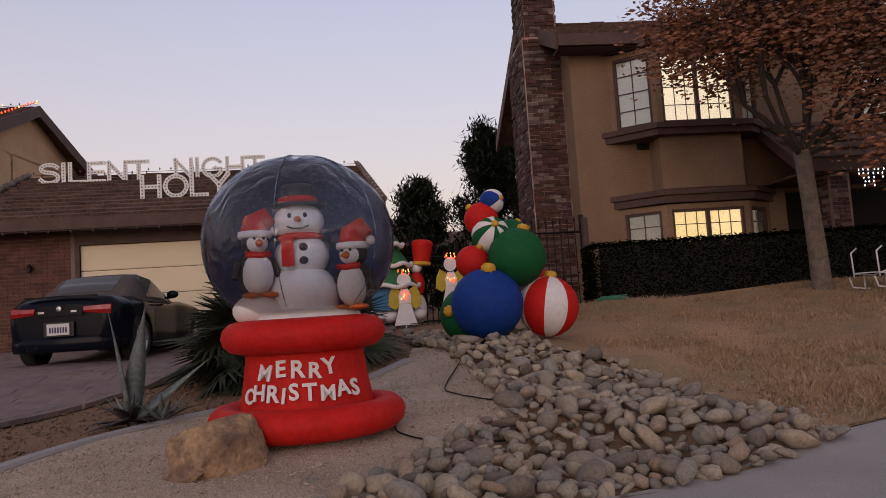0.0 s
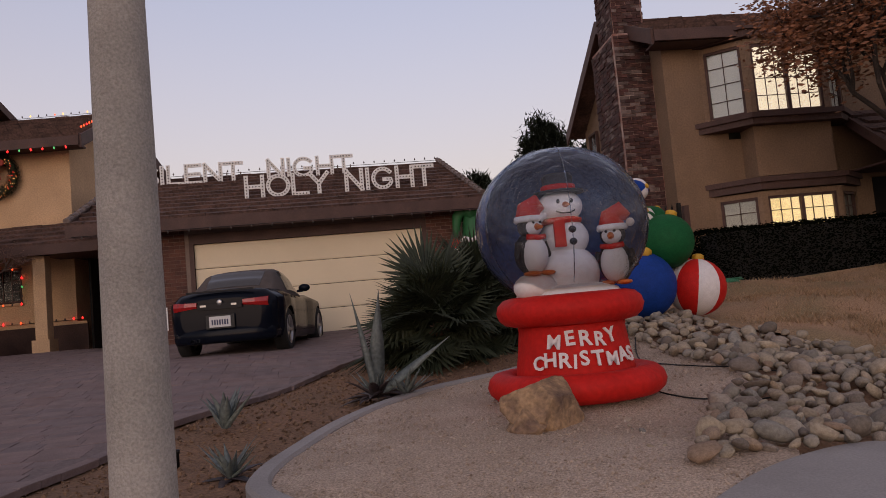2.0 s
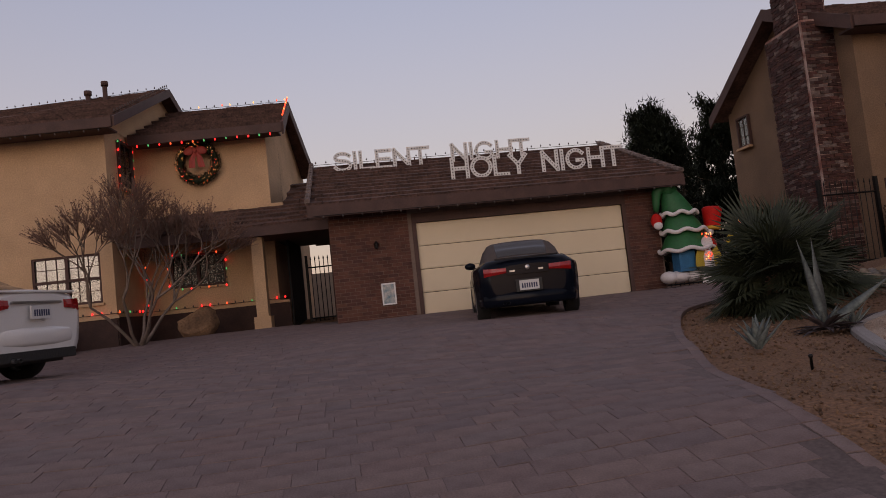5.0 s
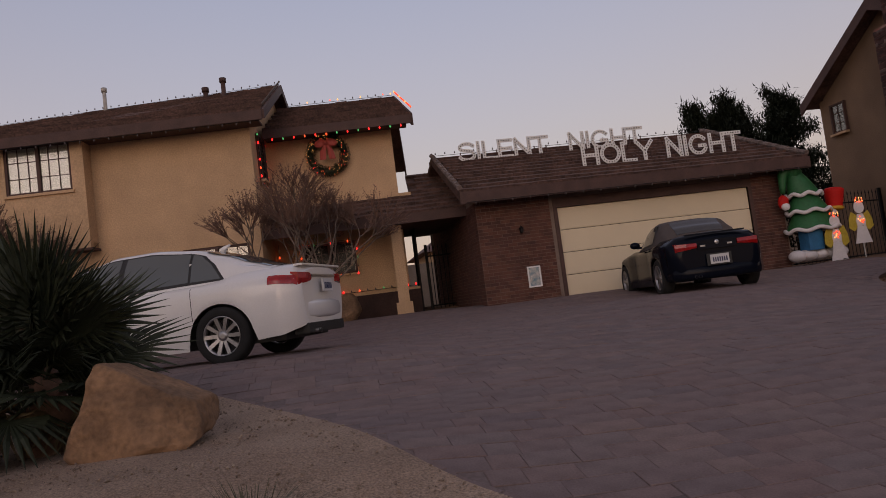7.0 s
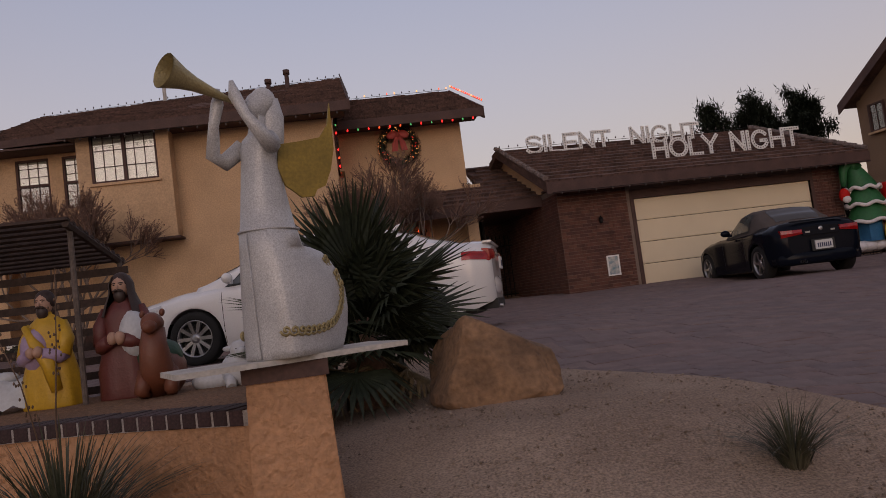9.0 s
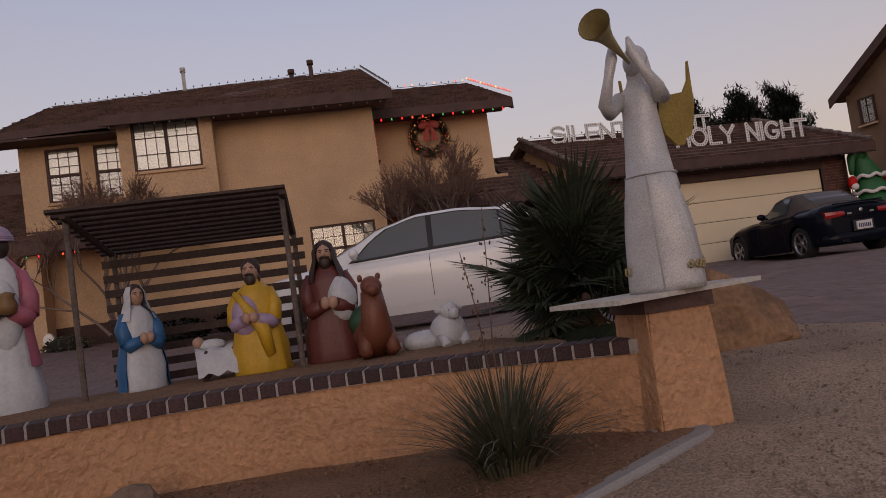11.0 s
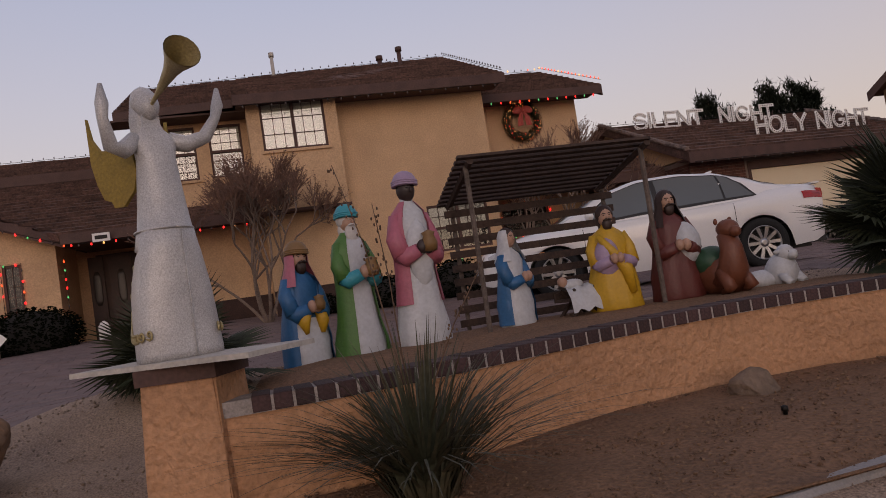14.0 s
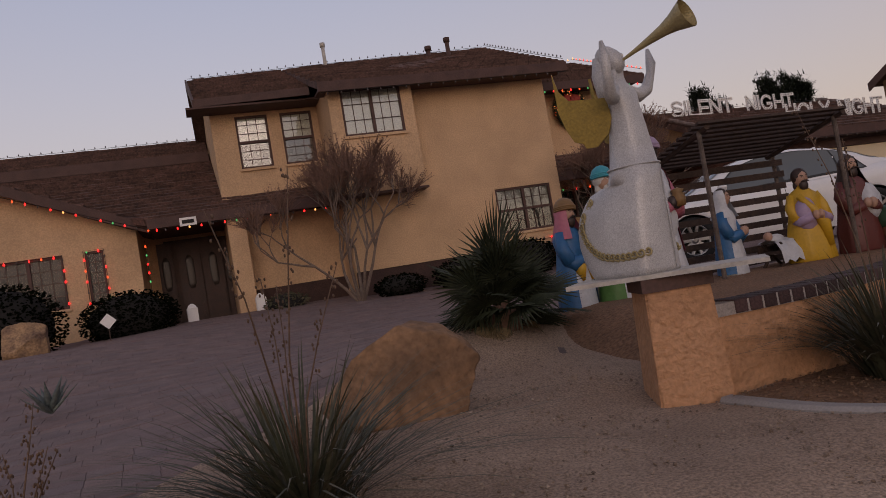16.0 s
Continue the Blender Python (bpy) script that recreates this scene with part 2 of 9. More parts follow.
def ribbon(name, pts, w, h, material, label, category="kerb", kind="structure", lift=0.0, round_=0.02):
    """A low edging along a line on the ground."""
    bm = B()
    prof = [(-w / 2, -0.1), (-w / 2, h - round_), (-w / 2 + round_, h), (w / 2 - round_, h), (w / 2, h - round_), (w / 2, -0.1)]
    last = None
    for i, (x, y) in enumerate(pts):
        a, b = pts[max(0, i - 1)], pts[min(len(pts) - 1, i + 1)]
        t = Vector((b[0] - a[0], b[1] - a[1], 0)).normalized()
        nrm = Vector((-t.y, t.x, 0))
        z = land(x, y) + lift
        ring = [bm.verts.new(Vector((x, y, z + q)) + nrm * o) for o, q in prof]
        if last:
            for j in range(len(prof) - 1):
                face(bm, (last[j], last[j + 1], ring[j + 1], ring[j]))
        else:
            face(bm, ring)
        last = ring
    face(bm, last)
    return part(name, bm, material, label=label, category=category, kind=kind)

# ---------------------------------------------------------------- ground
bm = B()
XS = [-3000, -900, -300, -120, -60, -40] + [-34 + 0.5 * i for i in range(105)] + [24, 40, 80, 200, 700, 3000]
YS = [-3000, -900, -200, -60, -20, -8, -4, -2] + [-1 + 0.4 * i for i in range(60)] + [26, 32, 45, 70, 150, 500, 1500, 4000]
grid = [[bm.verts.new((x, y, (land(x, y) if -45 < x < 45 and -1 < y < 40 else (0 if y < 1 else 1.15)) - 0.03)) for x in XS] for y in YS]
for r, s in zip(grid, grid[1:]):
    for i in range(len(XS) - 1):
        face(bm, (r[i], r[i + 1], s[i + 1], s[i])).smooth = True
part("ground", bm, DIRT, label="bare brown desert dirt of the front yards", category="ground", kind="structure")

area("road", [(-45, -9), (45, -9), (45, 1.2), (-45, 1.2)], 0.0, ASPHALT, 1.5, label="grey asphalt street in front of the yards", category="road")
walk_in = curve([(12, 5.6), (8, 5.1), (5.5, 4.75), (3.47, 4.49), (2.49, 4.27), (1.6, 4.0), (0.85, 3.67), (0.4, 3.47), (-0.05, 3.25), (-0.5, 2.98), (-1.0, 2.72), (-1.7, 2.5), (-2.6, 2.38), (-3.6, 2.3)], 4)
bm = B()
last = None
for x, y in walk_in:
    ring = [bm.verts.new((x, yy, land(x, y) * s + dz)) for yy, s, dz in ((y, 1, -0.05), (y, 1, 0.03), (y - 0.75, 0.9, 0.03), (y - 1.5, 0.8, 0.03), (y - 1.5, 0.8, -0.1))]
    if last:
        for j in range(4):
            face(bm, (last[j], last[j + 1], ring[j + 1], ring[j]))
    last = ring
part("pavement", bm, CONCRETE, label="light grey concrete pavement along the street", category="pavement", kind="structure")

DRIVE_R = curve([(-4.5, 2.0), (-4.38, 3.0), (-4.3, 3.7), (-3.95, 5.2), (-3.3, 7.0), (-2.4, 9.0), (-1.7, 10.1), (-0.7, 10.86), (0.6, 11.6)], 6)
ISLAND_R = curve([(-9.4, 2.6), (-9.55, 2.9), (-9.86, 3.3), (-10.1, 3.75), (-10.4, 4.5), (-10.84, 5.5), (-11.4, 6.3), (-12.3, 7.1), (-13.6, 7.65)], 6)
ISLAND_L = curve([(-13.6, 7.65), (-15.5, 7.8), (-17.4, 7.75), (-18.6, 7.5), (-19.5, 7.0), (-20.4, 6.4), (-21.2, 5.7), (-22.0, 4.8), (-22.8, 3.6), (-23.2, 2.5)], 6)
drive_outline = [(-30, 2.0), (-4.6, 2.0)] + DRIVE_R + [(0.9, 13.4), (0.9, 15.55), (-7, 16.4), (-12, 17.0), (-19, 18.7), (-22, 19.2), (-24, 17), (-27, 12), (-30, 8)]
area("driveway", drive_outline, 0.030, PAVER_BED, 0.3, label="sand joints between the driveway pavers", category="driveway")
area("gravel_bed", [(-23.2, 2.2), (-9.3, 2.2)] + ISLAND_R + ISLAND_L, 0.045, GRAVEL_DARK, 0.12, rough=0.02, label="raked tan gravel of the island beside the driveway", category="gravel")

# ---------------------------------------------------------------- house pieces
def wall(bm, u0, u1, z0, z1, v0, v1, holes=(), mi=0):
    """A wall across u with rectangular openings (u0, u1, z0, z1) right through it, as one solid."""
    us = sorted({u0, u1, *[h[0] for h in holes], *[h[1] for h in holes]})
    zs = sorted({z0, z1, *[h[2] for h in holes], *[h[3] for h in holes]})
    solid = lambda i, k: 0 <= i < len(us) - 1 and 0 <= k < len(zs) - 1 and not any(h[0] < (us[i] + us[i + 1]) / 2 < h[1] and h[2] < (zs[k] + zs[k + 1]) / 2 < h[3] for h in holes)
    made = {}

    def at(i, k, back):
        if (i, k, back) not in made:
            made[(i, k, back)] = bm.verts.new((us[i], v1 if back else v0, zs[k]))
        return made[(i, k, back)]

    for i in range(len(us) - 1):
        for k in range(len(zs) - 1):
            if not solid(i, k):
                continue
            for back in (0, 1):
                face(bm, [at(a, b, back) for a, b in ((i, k), (i + 1, k), (i + 1, k + 1), (i, k + 1))], mi)
            for di, dk, e in ((-1, 0, ((i, k), (i, k + 1))), (1, 0, ((i + 1, k), (i + 1, k + 1))), (0, -1, ((i, k), (i + 1, k))), (0, 1, ((i, k + 1), (i + 1, k + 1)))):
                if not solid(i + di, k + dk):
                    face(bm, (at(*e[0], 0), at(*e[1], 0), at(*e[1], 1), at(*e[0], 1)), mi)


def walls(name, parent, material, *makers, label=""):
    """One part for each stretch of wall."""
    for fn, *a in makers:
        bm = B()
        fn(bm, *a)
        part(name, bm, material, parent, label)
        label = ""


def side_wall(bm, v0, v1, z0, z1, u0, u1, mi=0):
    box(bm, u0, u1, v0, v1, z0, z1, mi)


def roof_slope(name, a, b, c, d, parent, label="", row=0.33, thick=0.075):
    """Courses of flat tiles on the plane a (eave left), b (eave right), c (ridge right), d (ridge left)."""
    a, b, c, d = map(Vector, (a, b, c, d))
    n = max(2, int(((d - a).length + (c - b).length) / 2 / row))
    up = (b - a).cross(d - a).normalized()
    if up.z < 0:
        up = -up
    bm = B()
    rnd = random.Random(len(name) + int(a.x * 10))
    for i in range(n):
        t0, t1 = i / n, (i + 1.12) / n
        l0, r0, l1, r1 = a.lerp(d, t0), b.lerp(c, t0), a.lerp(d, min(t1, 1)), b.lerp(c, min(t1, 1))
        k = max(1, int((r0 - l0).length / 0.32))
        for j in range(k):
            off = 0.5 * (i % 2)
            s0, s1 = max(0, (j + off) / k), min(1, (j + off + 0.97) / k)
            if s1 <= s0:
                continue
            h = rnd.uniform(-0.008, 0.012)
            p = [l0.lerp(r0, s0), l0.lerp(r0, s1), l1.lerp(r1, s1), l1.lerp(r1, s0)]
            lo = [bm.verts.new(q + up * (0.01 + (0 if e < 2 else -0.01))) for e, q in enumerate(p)]
            hi = [bm.verts.new(q + up * ((thick + h) if e < 2 else 0.012)) for e, q in enumerate(p)]
            face(bm, hi)
            face(bm, (lo[0], lo[1], hi[1], hi[0])), face(bm, (lo[1], lo[2], hi[2], hi[1])), face(bm, (lo[3], lo[0], hi[0], hi[3]))
    base = [bm.verts.new(q) for q in (a, b, c, d)]
    under = [bm.verts.new(q - up * 0.12) for q in (a, b, c, d)]
    face(bm, base), face(bm, under[::-1])
    for i in range(4):
        face(bm, (base[i], base[(i + 1) % 4], under[(i + 1) % 4], under[i]))
    return tagged(part(name, bm, TILE_MESH, parent, label), label, "", "", "stuff")


TILE_MESH = shade("roof_tile_course", (0.125, 0.069, 0.056), 0.85, vary=0.5, scale=2.5, fine=18, bump=0.4)


def fascia(name, p, q, parent, h=0.22, t=0.05, mat=TRIM):
    """A board hanging from p to q."""
    p, q = Vector(p), Vector(q)
    bm = B()
    d = (q - p)
    n = Vector((d.y, -d.x, 0)).normalized() * t
    v = [bm.verts.new(x) for x in (p, q, q - Vector((0, 0, h)), p - Vector((0, 0, h)), p + n, q + n, q + n - Vector((0, 0, h)), p + n - Vector((0, 0, h)))]
    for f in ((0, 1, 2, 3), (4, 7, 6, 5), (0, 4, 5, 1), (3, 2, 6, 7), (0, 3, 7, 4), (1, 5, 6, 2)):
        face(bm, [v[i] for i in f])
    return part(name, bm, mat, parent)


def window(u0, u1, z0, z1, v, parent, cols=2, rows=3, sashes=2, hung=False, frame=TRIM, behind=None, mull=0.013, low=None, deep=0.08, glass=None):
    """A window unit set in an opening: frame, sill, panes with glazing bars, blind behind; faces -v. DARK as behind or
    low paints an unlit room.
    """
    w = new("window")
    w.parent = parent
    fw = 0.05
    bm = B()
    box(bm, u0, u1, v + 0.02, v + 0.1, z0, z0 + fw), box(bm, u0, u1, v + 0.02, v + 0.1, z1 - fw, z1)
    box(bm, u0, u0 + fw, v + 0.02, v + 0.1, z0 + fw, z1 - fw), box(bm, u1 - fw, u1, v + 0.02, v + 0.1, z0 + fw, z1 - fw)
    if hung:
        box(bm, u0 + fw, u1 - fw, v + 0.015, v + 0.09, (z0 + z1) / 2 - 0.03, (z0 + z1) / 2 + 0.03)
    for s in range(1, sashes):
        x = u0 + (u1 - u0) * s / sashes
        box(bm, x - 0.035, x + 0.035, v + 0.015, v + 0.09, z0 + fw, z1 - fw)
    part("window_frame", bm, frame, w)
    sw = (u1 - u0 - 2 * fw) / sashes
    for k in range(sashes):
        a = u0 + fw + k * sw
        for c in range(1, cols):
            x = a + sw * c / cols
            boxes("glazing_bar", [(x - mull / 2, x + mull / 2, v + 0.045, v + 0.06, z0 + fw, z1 - fw)], frame, w)
    for r in range(1, rows):
        z = z0 + (z1 - z0) * r / rows
        boxes("glazing_bar", [(u0 + fw, u1 - fw, v + 0.044, v + 0.0615, z - mull / 2, z + mull / 2)], frame, w)
    g = boxes("pane", [(u0 + fw, u1 - fw, v + 0.064, v + 0.068, z0 + fw, z1 - fw)], glass or GLASS, w)
    g.visible_shadow = False
    mid = (z0 + z1) / 2 if low else z0
    # a DARK panel here is the unlit room in paint, not a blind
    boxes("blind", [(u0 + fw, u1 - fw, v + deep, v + deep + 0.01, mid, z1 - fw)], behind or BLIND, w)
    if low:
        boxes("blind", [(u0 + fw, u1 - fw, v + deep, v + deep + 0.01, z0 + fw, mid)], low, w)
    boxes("window_sill", [(u0 - 0.04, u1 + 0.04, v - 0.05, v + 0.06, z0 - 0.06, z0 - 0.002)], frame if frame != TRIM else STUCCO, w)
    return w


# ---------------------------------------------------------------- the garage with the lettered roof
garage = thing("garage", "attached brick garage with a cream sectional door and brown tile roof", "garage")
GY = 15.3
walls("wall", garage, MORTAR,
      (wall, -6.9, 0.5, 0.7, 3.36, GY, GY + 0.22, [(-5.05, -0.36, 0.7, 2.95)]),
      (side_wall, GY + 0.22, 22.1, 0.7, 3.36, -6.9, -6.7),
      (side_wall, GY + 0.22, 22.1, 0.7, 3.36, 0.3, 0.5),
      (box, -6.9, 0.5, 21.9, 22.1, 0.7, 3.36),
      label="dark red brick wall")
door = new("garage_door")
door.parent = garage
for i in range(4):
    z0 = 0.92 + i * 0.5075
    bm = B()
    box(bm, -5.05, -0.36, GY + 0.06, GY + 0.10, z0 + 0.006, z0 + 0.5015)
    box(bm, -5.05, -0.36, GY + 0.05, GY + 0.06, z0 + 0.02, z0 + 0.487)
    part("door_panel", bm, CREAM, door)
boxes("door_frame", [(-5.14, -5.05, GY - 0.02, GY + 0.1, 0.9, 2.95), (-0.36, -0.27, GY - 0.02, GY + 0.1, 0.9, 2.95), (-5.14, -0.27, GY - 0.02, GY + 0.1, 2.95, 3.16)], TRIM, garage)
EZ, EY, RY, RZ = 3.42, 14.78, 18.45, 4.95
roof_slope("roof", (-7.32, EY, EZ), (0.95, EY, EZ), (0.55, RY, RZ), (-7.2, RY, RZ), garage, "brown flat concrete tiles")
roof_slope("roof", (0.95, 22.4, EZ), (-7.32, 22.4, EZ), (-7.2, RY, RZ), (0.55, RY, RZ), garage)
fascia("fascia", (-7.32, EY, EZ + 0.02), (0.95, EY, EZ + 0.02), garage, 0.26)
fascia("fascia", (-7.32, EY, EZ + 0.05), (-7.2, RY, RZ + 0.05), garage, 0.24)
fascia("fascia", (0.55, RY, RZ + 0.05), (0.95, EY, EZ + 0.05), garage, 0.24)
boxes("soffit", [(-7.25, 0.9, EY + 0.02, GY, 3.28, 3.32)], TRIM, garage)
for x in (-6.8, 0.4):
    bm = B()
    slab(bm, [(GY + 0.1, 3.4), (22.0, 3.35), (RY, RZ - 0.1)], x - 0.1, x + 0.1, 0, Matrix(((0, 0, 1, 0), (1, 0, 0, 0), (0, 1, 0, 0), (0, 0, 0, 1))))
    part("gable", bm, STUCCO, garage)
boxes("garage_back", [(-6.6, 0.3, 18.0, 18.1, 0.9, 3.4)], DARK, garage)

# ---------------------------------------------------------------- the two-storey house
HM = pose(-11.6, 16.45, 0, 0, 0, -6)
house = thing("house", "two-storey tan stucco house with brown tile roofs and coloured lights", "house", HM)
walls("wall", house, STUCCO,
      (wall, -5.4, 0, 0.7, 5.9, 0, 0.2, [(-1.75, -0.28, 1.97, 3.06)]),
      (side_wall, 0.2, 1.75, 0.7, 5.9, -0.2, 0),
      (wall, 0, 3.2, 0.7, 5.85, 1.75, 1.95, [(0.66, 1.97, 2.2, 3.0)]),
      (side_wall, 1.95, 8.0, 0.7, 5.85, 3.0, 3.2),
      (wall, -8.0, -5.4, 0.7, 5.9, 1.2, 1.4, [(-7.45, -6.7, 4.45, 5.7), (-6.4, -5.65, 4.45, 5.7)]),
      (side_wall, 0.2, 1.2, 0.7, 3.4, -5.4, -5.2),
      (side_wall, 0.2, 1.2, 5.7, 5.9, -5.4, -5.2),
      (side_wall, 1.4, 8.0, 0.7, 5.9, -8.0, -7.8),
      (box, -8.0, 3.2, 8.0, 8.2, 0.7, 5.8),
      label="tan stucco walls")
walls("bay_wall", house, STUCCO,
      (wall, -5.5, -3.55, 3.32, 5.8, -0.42, -0.27, [(-5.22, -3.82, 4.62, 5.7)]),
      (side_wall, -0.27, 1.2, 3.32, 5.8, -5.5, -5.38),
      (side_wall, -0.27, 0, 3.32, 5.8, -3.67, -3.55),
      (box, -5.5, -3.55, -0.27, 0, 3.32, 3.45),
      (box, -5.5, -5.4, 0.0, 1.2, 3.32, 3.45),
      label="tan stucco upper bay")
boxes("bay_trim", [(-5.54, -3.5, -0.46, 0.02, 3.27, 3.318)], TRIM, house)
window(-5.22, -3.82, 4.62, 5.7, -0.42, house, cols=3, rows=3)
window(-7.45, -6.7, 4.45, 5.7, 1.2, house, cols=3, rows=6, sashes=1, hung=True, low=DARK)
window(-6.4, -5.65, 4.45, 5.7, 1.2, house, cols=3, rows=6, sashes=1, hung=True, low=DARK)
window(-1.75, -0.28, 1.97, 3.06, 0, house, cols=3, rows=4, behind=DIM_BLIND, low=DARK, hung=True)
window(0.66, 1.97, 2.2, 3.0, 1.75, house, cols=3, rows=3, behind=DARK, glass=DULL_GLASS)
# near-black sheet painted as the unlit rooms behind the windows
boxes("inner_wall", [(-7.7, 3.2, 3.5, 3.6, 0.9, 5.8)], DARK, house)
# main roof: eave in front, ridge behind, hip at its left end
roof_slope("roof", (-5.75, -0.75, 5.78), (0.4, -0.55, 5.86), (0.28, 3.98, 7.80), (-5.75, 4.75, 7.82), house)
roof_slope("roof", (-8.29, 0.7, 6.02), (-5.75, 0.35, 6.0), (-5.75, 4.75, 7.82), (-8.33, 5.1, 7.82), house)
roof_slope("roof", (0.4, 9.6, 5.9), (-8.2, 8.9, 5.9), (-8.33, 5.1, 7.82), (0.28, 3.98, 7.80), house)
roof_slope("roof", (0.1, 1.15, 5.83), (3.72, 1.15, 5.83), (3.42, 4.48, 7.28), (0.1, 4.48, 7.28), house)
roof_slope("roof", (3.6, 7.9, 5.80), (0.1, 7.9, 5.80), (0.1, 4.48, 7.28), (3.42, 4.48, 7.28), house)
fascia("fascia", (-5.75, -0.75, 5.80), (0.4, -0.55, 5.88), house)
fascia("fascia", (-8.29, 0.7, 6.04), (-5.75, 0.35, 6.02), house, 0.18)
fascia("fascia", (-8.33, 5.1, 7.87), (-8.29, 0.7, 6.05), house, 0.2)
fascia("fascia", (-8.2, 8.9, 5.95), (-8.33, 5.1, 7.87), house, 0.2)
fascia("fascia", (0.4, -0.55, 5.9), (0.28, 3.98, 7.84), house)
fascia("fascia", (0.28, 3.98, 7.84), (0.4, 9.0, 6.0), house)
fascia("fascia", (0.1, 1.15, 5.85), (3.72, 1.15, 5.85), house)
fascia("fascia", (3.72, 1.15, 5.88), (3.42, 4.48, 7.32), house, 0.3)
fascia("fascia", (3.42, 4.48, 7.32), (3.6, 7.9, 5.85), house, 0.3)
YZ = Matrix(((0, 0, 1, 0), (1, 0, 0, 0), (0, 1, 0, 0), (0, 0, 0, 1)))
walls("gable", house, STUCCO,
      (slab, [(1.75, 5.8), (7.6, 5.8), (4.48, 7.24)], 3.0, 3.2, 0, YZ),
      (slab, [(0, 5.85), (8.1, 5.85), (4.0, 7.76)], -0.2, 0, 0, YZ),
      (slab, [(1.2, 5.85), (8.1, 5.85), (5.0, 7.72)], -8.0, -7.8, 0, YZ))
boxes("soffit", [(-5.7, 0.3, -0.6, 0.0, 5.66, 5.7), (-8.5, -5.5, 0.5, 1.2, 5.78, 5.82), (0.1, 3.6, 1.2, 1.75, 5.68, 5.72)], TRIM, house)
# lower lean-to roof over the passage
roof_slope("roof", (-0.1, 0.35, 3.3), (4.9, 0.35, 3.3), (4.9, 1.9, 4.0), (-0.1, 1.9, 4.0), house)
fascia("fascia", (-0.1, 0.35, 3.32), (4.9, 0.35, 3.32), house)
boxes("post", [(2.88, 3.14, 0.5, 0.76, 1.3, 3.1), (2.82, 3.2, 0.44, 0.82, 0.9, 1.3)], STUCCO, house)
roof_slope("roof", (3.47, 1.9, 4.0), (4.72, 1.9, 4.0), (4.72, 3.7, 4.8), (3.47, 3.7, 4.8), house)
# ceiling added to keep light out of the passage
boxes("passage_ceiling", [(2.9, 4.85, 0.5, 3.9, 3.12, 3.16)], TRIM, house)
# near-black panels: the shade of the passage is in their colour
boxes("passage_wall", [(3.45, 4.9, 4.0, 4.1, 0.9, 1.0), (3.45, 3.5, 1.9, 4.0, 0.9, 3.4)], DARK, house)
# porch and the low wing with its gable
roof_slope("roof", (-9.7, 0.55, 3.45), (-5.4, 0.35, 3.45), (-7.9, 6.6, 6.0), (-15.5, 6.6, 6.0), house)
roof_slope("roof", (-18, 5.45, 5.83), (-8.05, 5.45, 5.83), (-8.05, 8.0, 6.75), (-18, 8.0, 6.75), house)
fascia("fascia", (-18, 5.45, 5.85), (-8.05, 5.45, 5.85), house, 0.28)
boxes("upper_wall", [(-17.9, -8.05, 5.8, 5.95, 4.9, 5.8)], STUCCO, house)
roof_slope("roof", (-9.65, 0.9, 3.4), (-9.65, 7.0, 3.4), (-12.8, 7.0, 4.75), (-12.8, 0.9, 4.75), house)
roof_slope("roof", (-15.9, 7.0, 3.4), (-15.9, 0.9, 3.4), (-12.8, 0.9, 4.75), (-12.8, 7.0, 4.75), house)
fascia("fascia", (-12.8, 0.9, 4.78), (-9.65, 0.9, 3.43), house), fascia("fascia", (-15.9, 0.9, 3.43), (-12.8, 0.9, 4.78), house)
fascia("fascia", (-9.65, 0.55, 3.47), (-5.4, 0.35, 3.47), house)
walls("wall", house, STUCCO,
      (wall, -15.5, -9.95, 0.7, 3.35, 1.3, 1.5, [(-12.9, -11.5, 1.85, 3.02), (-11.06, -10.68, 1.85, 3.03)]),
      (slab, [(-15.5, 3.35), (-9.95, 3.35), (-12.8, 4.6)], 1.3, 1.5, 0, Matrix(((1, 0, 0, 0), (0, 0, 1, 0), (0, 1, 0, 0), (0, 0, 0, 1)))),
      (side_wall, 1.5, 4.5, 0.7, 3.4, -10.15, -9.95))
window(-12.9, -11.5, 1.85, 3.02, 1.3, house, cols=3, rows=4, behind=DIM_BLIND, glass=DULL_GLASS)
window(-11.06, -10.68, 1.85, 3.03, 1.3, house, cols=2, rows=5, sashes=1, behind=DIM_BLIND, glass=DULL_GLASS)
boxes("wall", [(-9.95, -8.0, 3.2, 3.4, 0.9, 3.5)], STUCCO, house)
boxes("soffit", [(-9.65, -5.4, 0.6, 3.2, 3.3, 3.34)], TRIM, house)
boxes("front_door", [(-9.5, -8.2, 3.1, 3.18, 1.05, 3.2)], DOOR_WOOD, house, label="dark carved wooden double door")

# ---------------------------------------------------------------- the house behind the hedge
RM = pose(4.55, 13.5, -0.06, 0, 0, -2)
house_r = thing("house", "two-storey tan stucco house with brick chimney and bay windows", "house", RM)
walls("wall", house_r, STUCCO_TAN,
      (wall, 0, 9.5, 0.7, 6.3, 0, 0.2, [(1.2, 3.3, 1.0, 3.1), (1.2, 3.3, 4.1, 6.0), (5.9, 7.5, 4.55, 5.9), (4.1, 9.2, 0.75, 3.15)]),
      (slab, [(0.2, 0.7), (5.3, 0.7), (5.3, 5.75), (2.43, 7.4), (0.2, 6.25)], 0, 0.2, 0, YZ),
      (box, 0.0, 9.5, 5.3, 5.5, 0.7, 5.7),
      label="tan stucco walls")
roof_slope("roof", (-0.35, -0.55, 6.2), (9.9, -0.55, 6.2), (9.9, 2.43, 7.55), (-0.42, 2.43, 7.55), house_r)
roof_slope("roof", (9.9, 5.75, 5.65), (-0.42, 5.75, 5.65), (-0.42, 2.43, 7.55), (9.9, 2.43, 7.55), house_r)
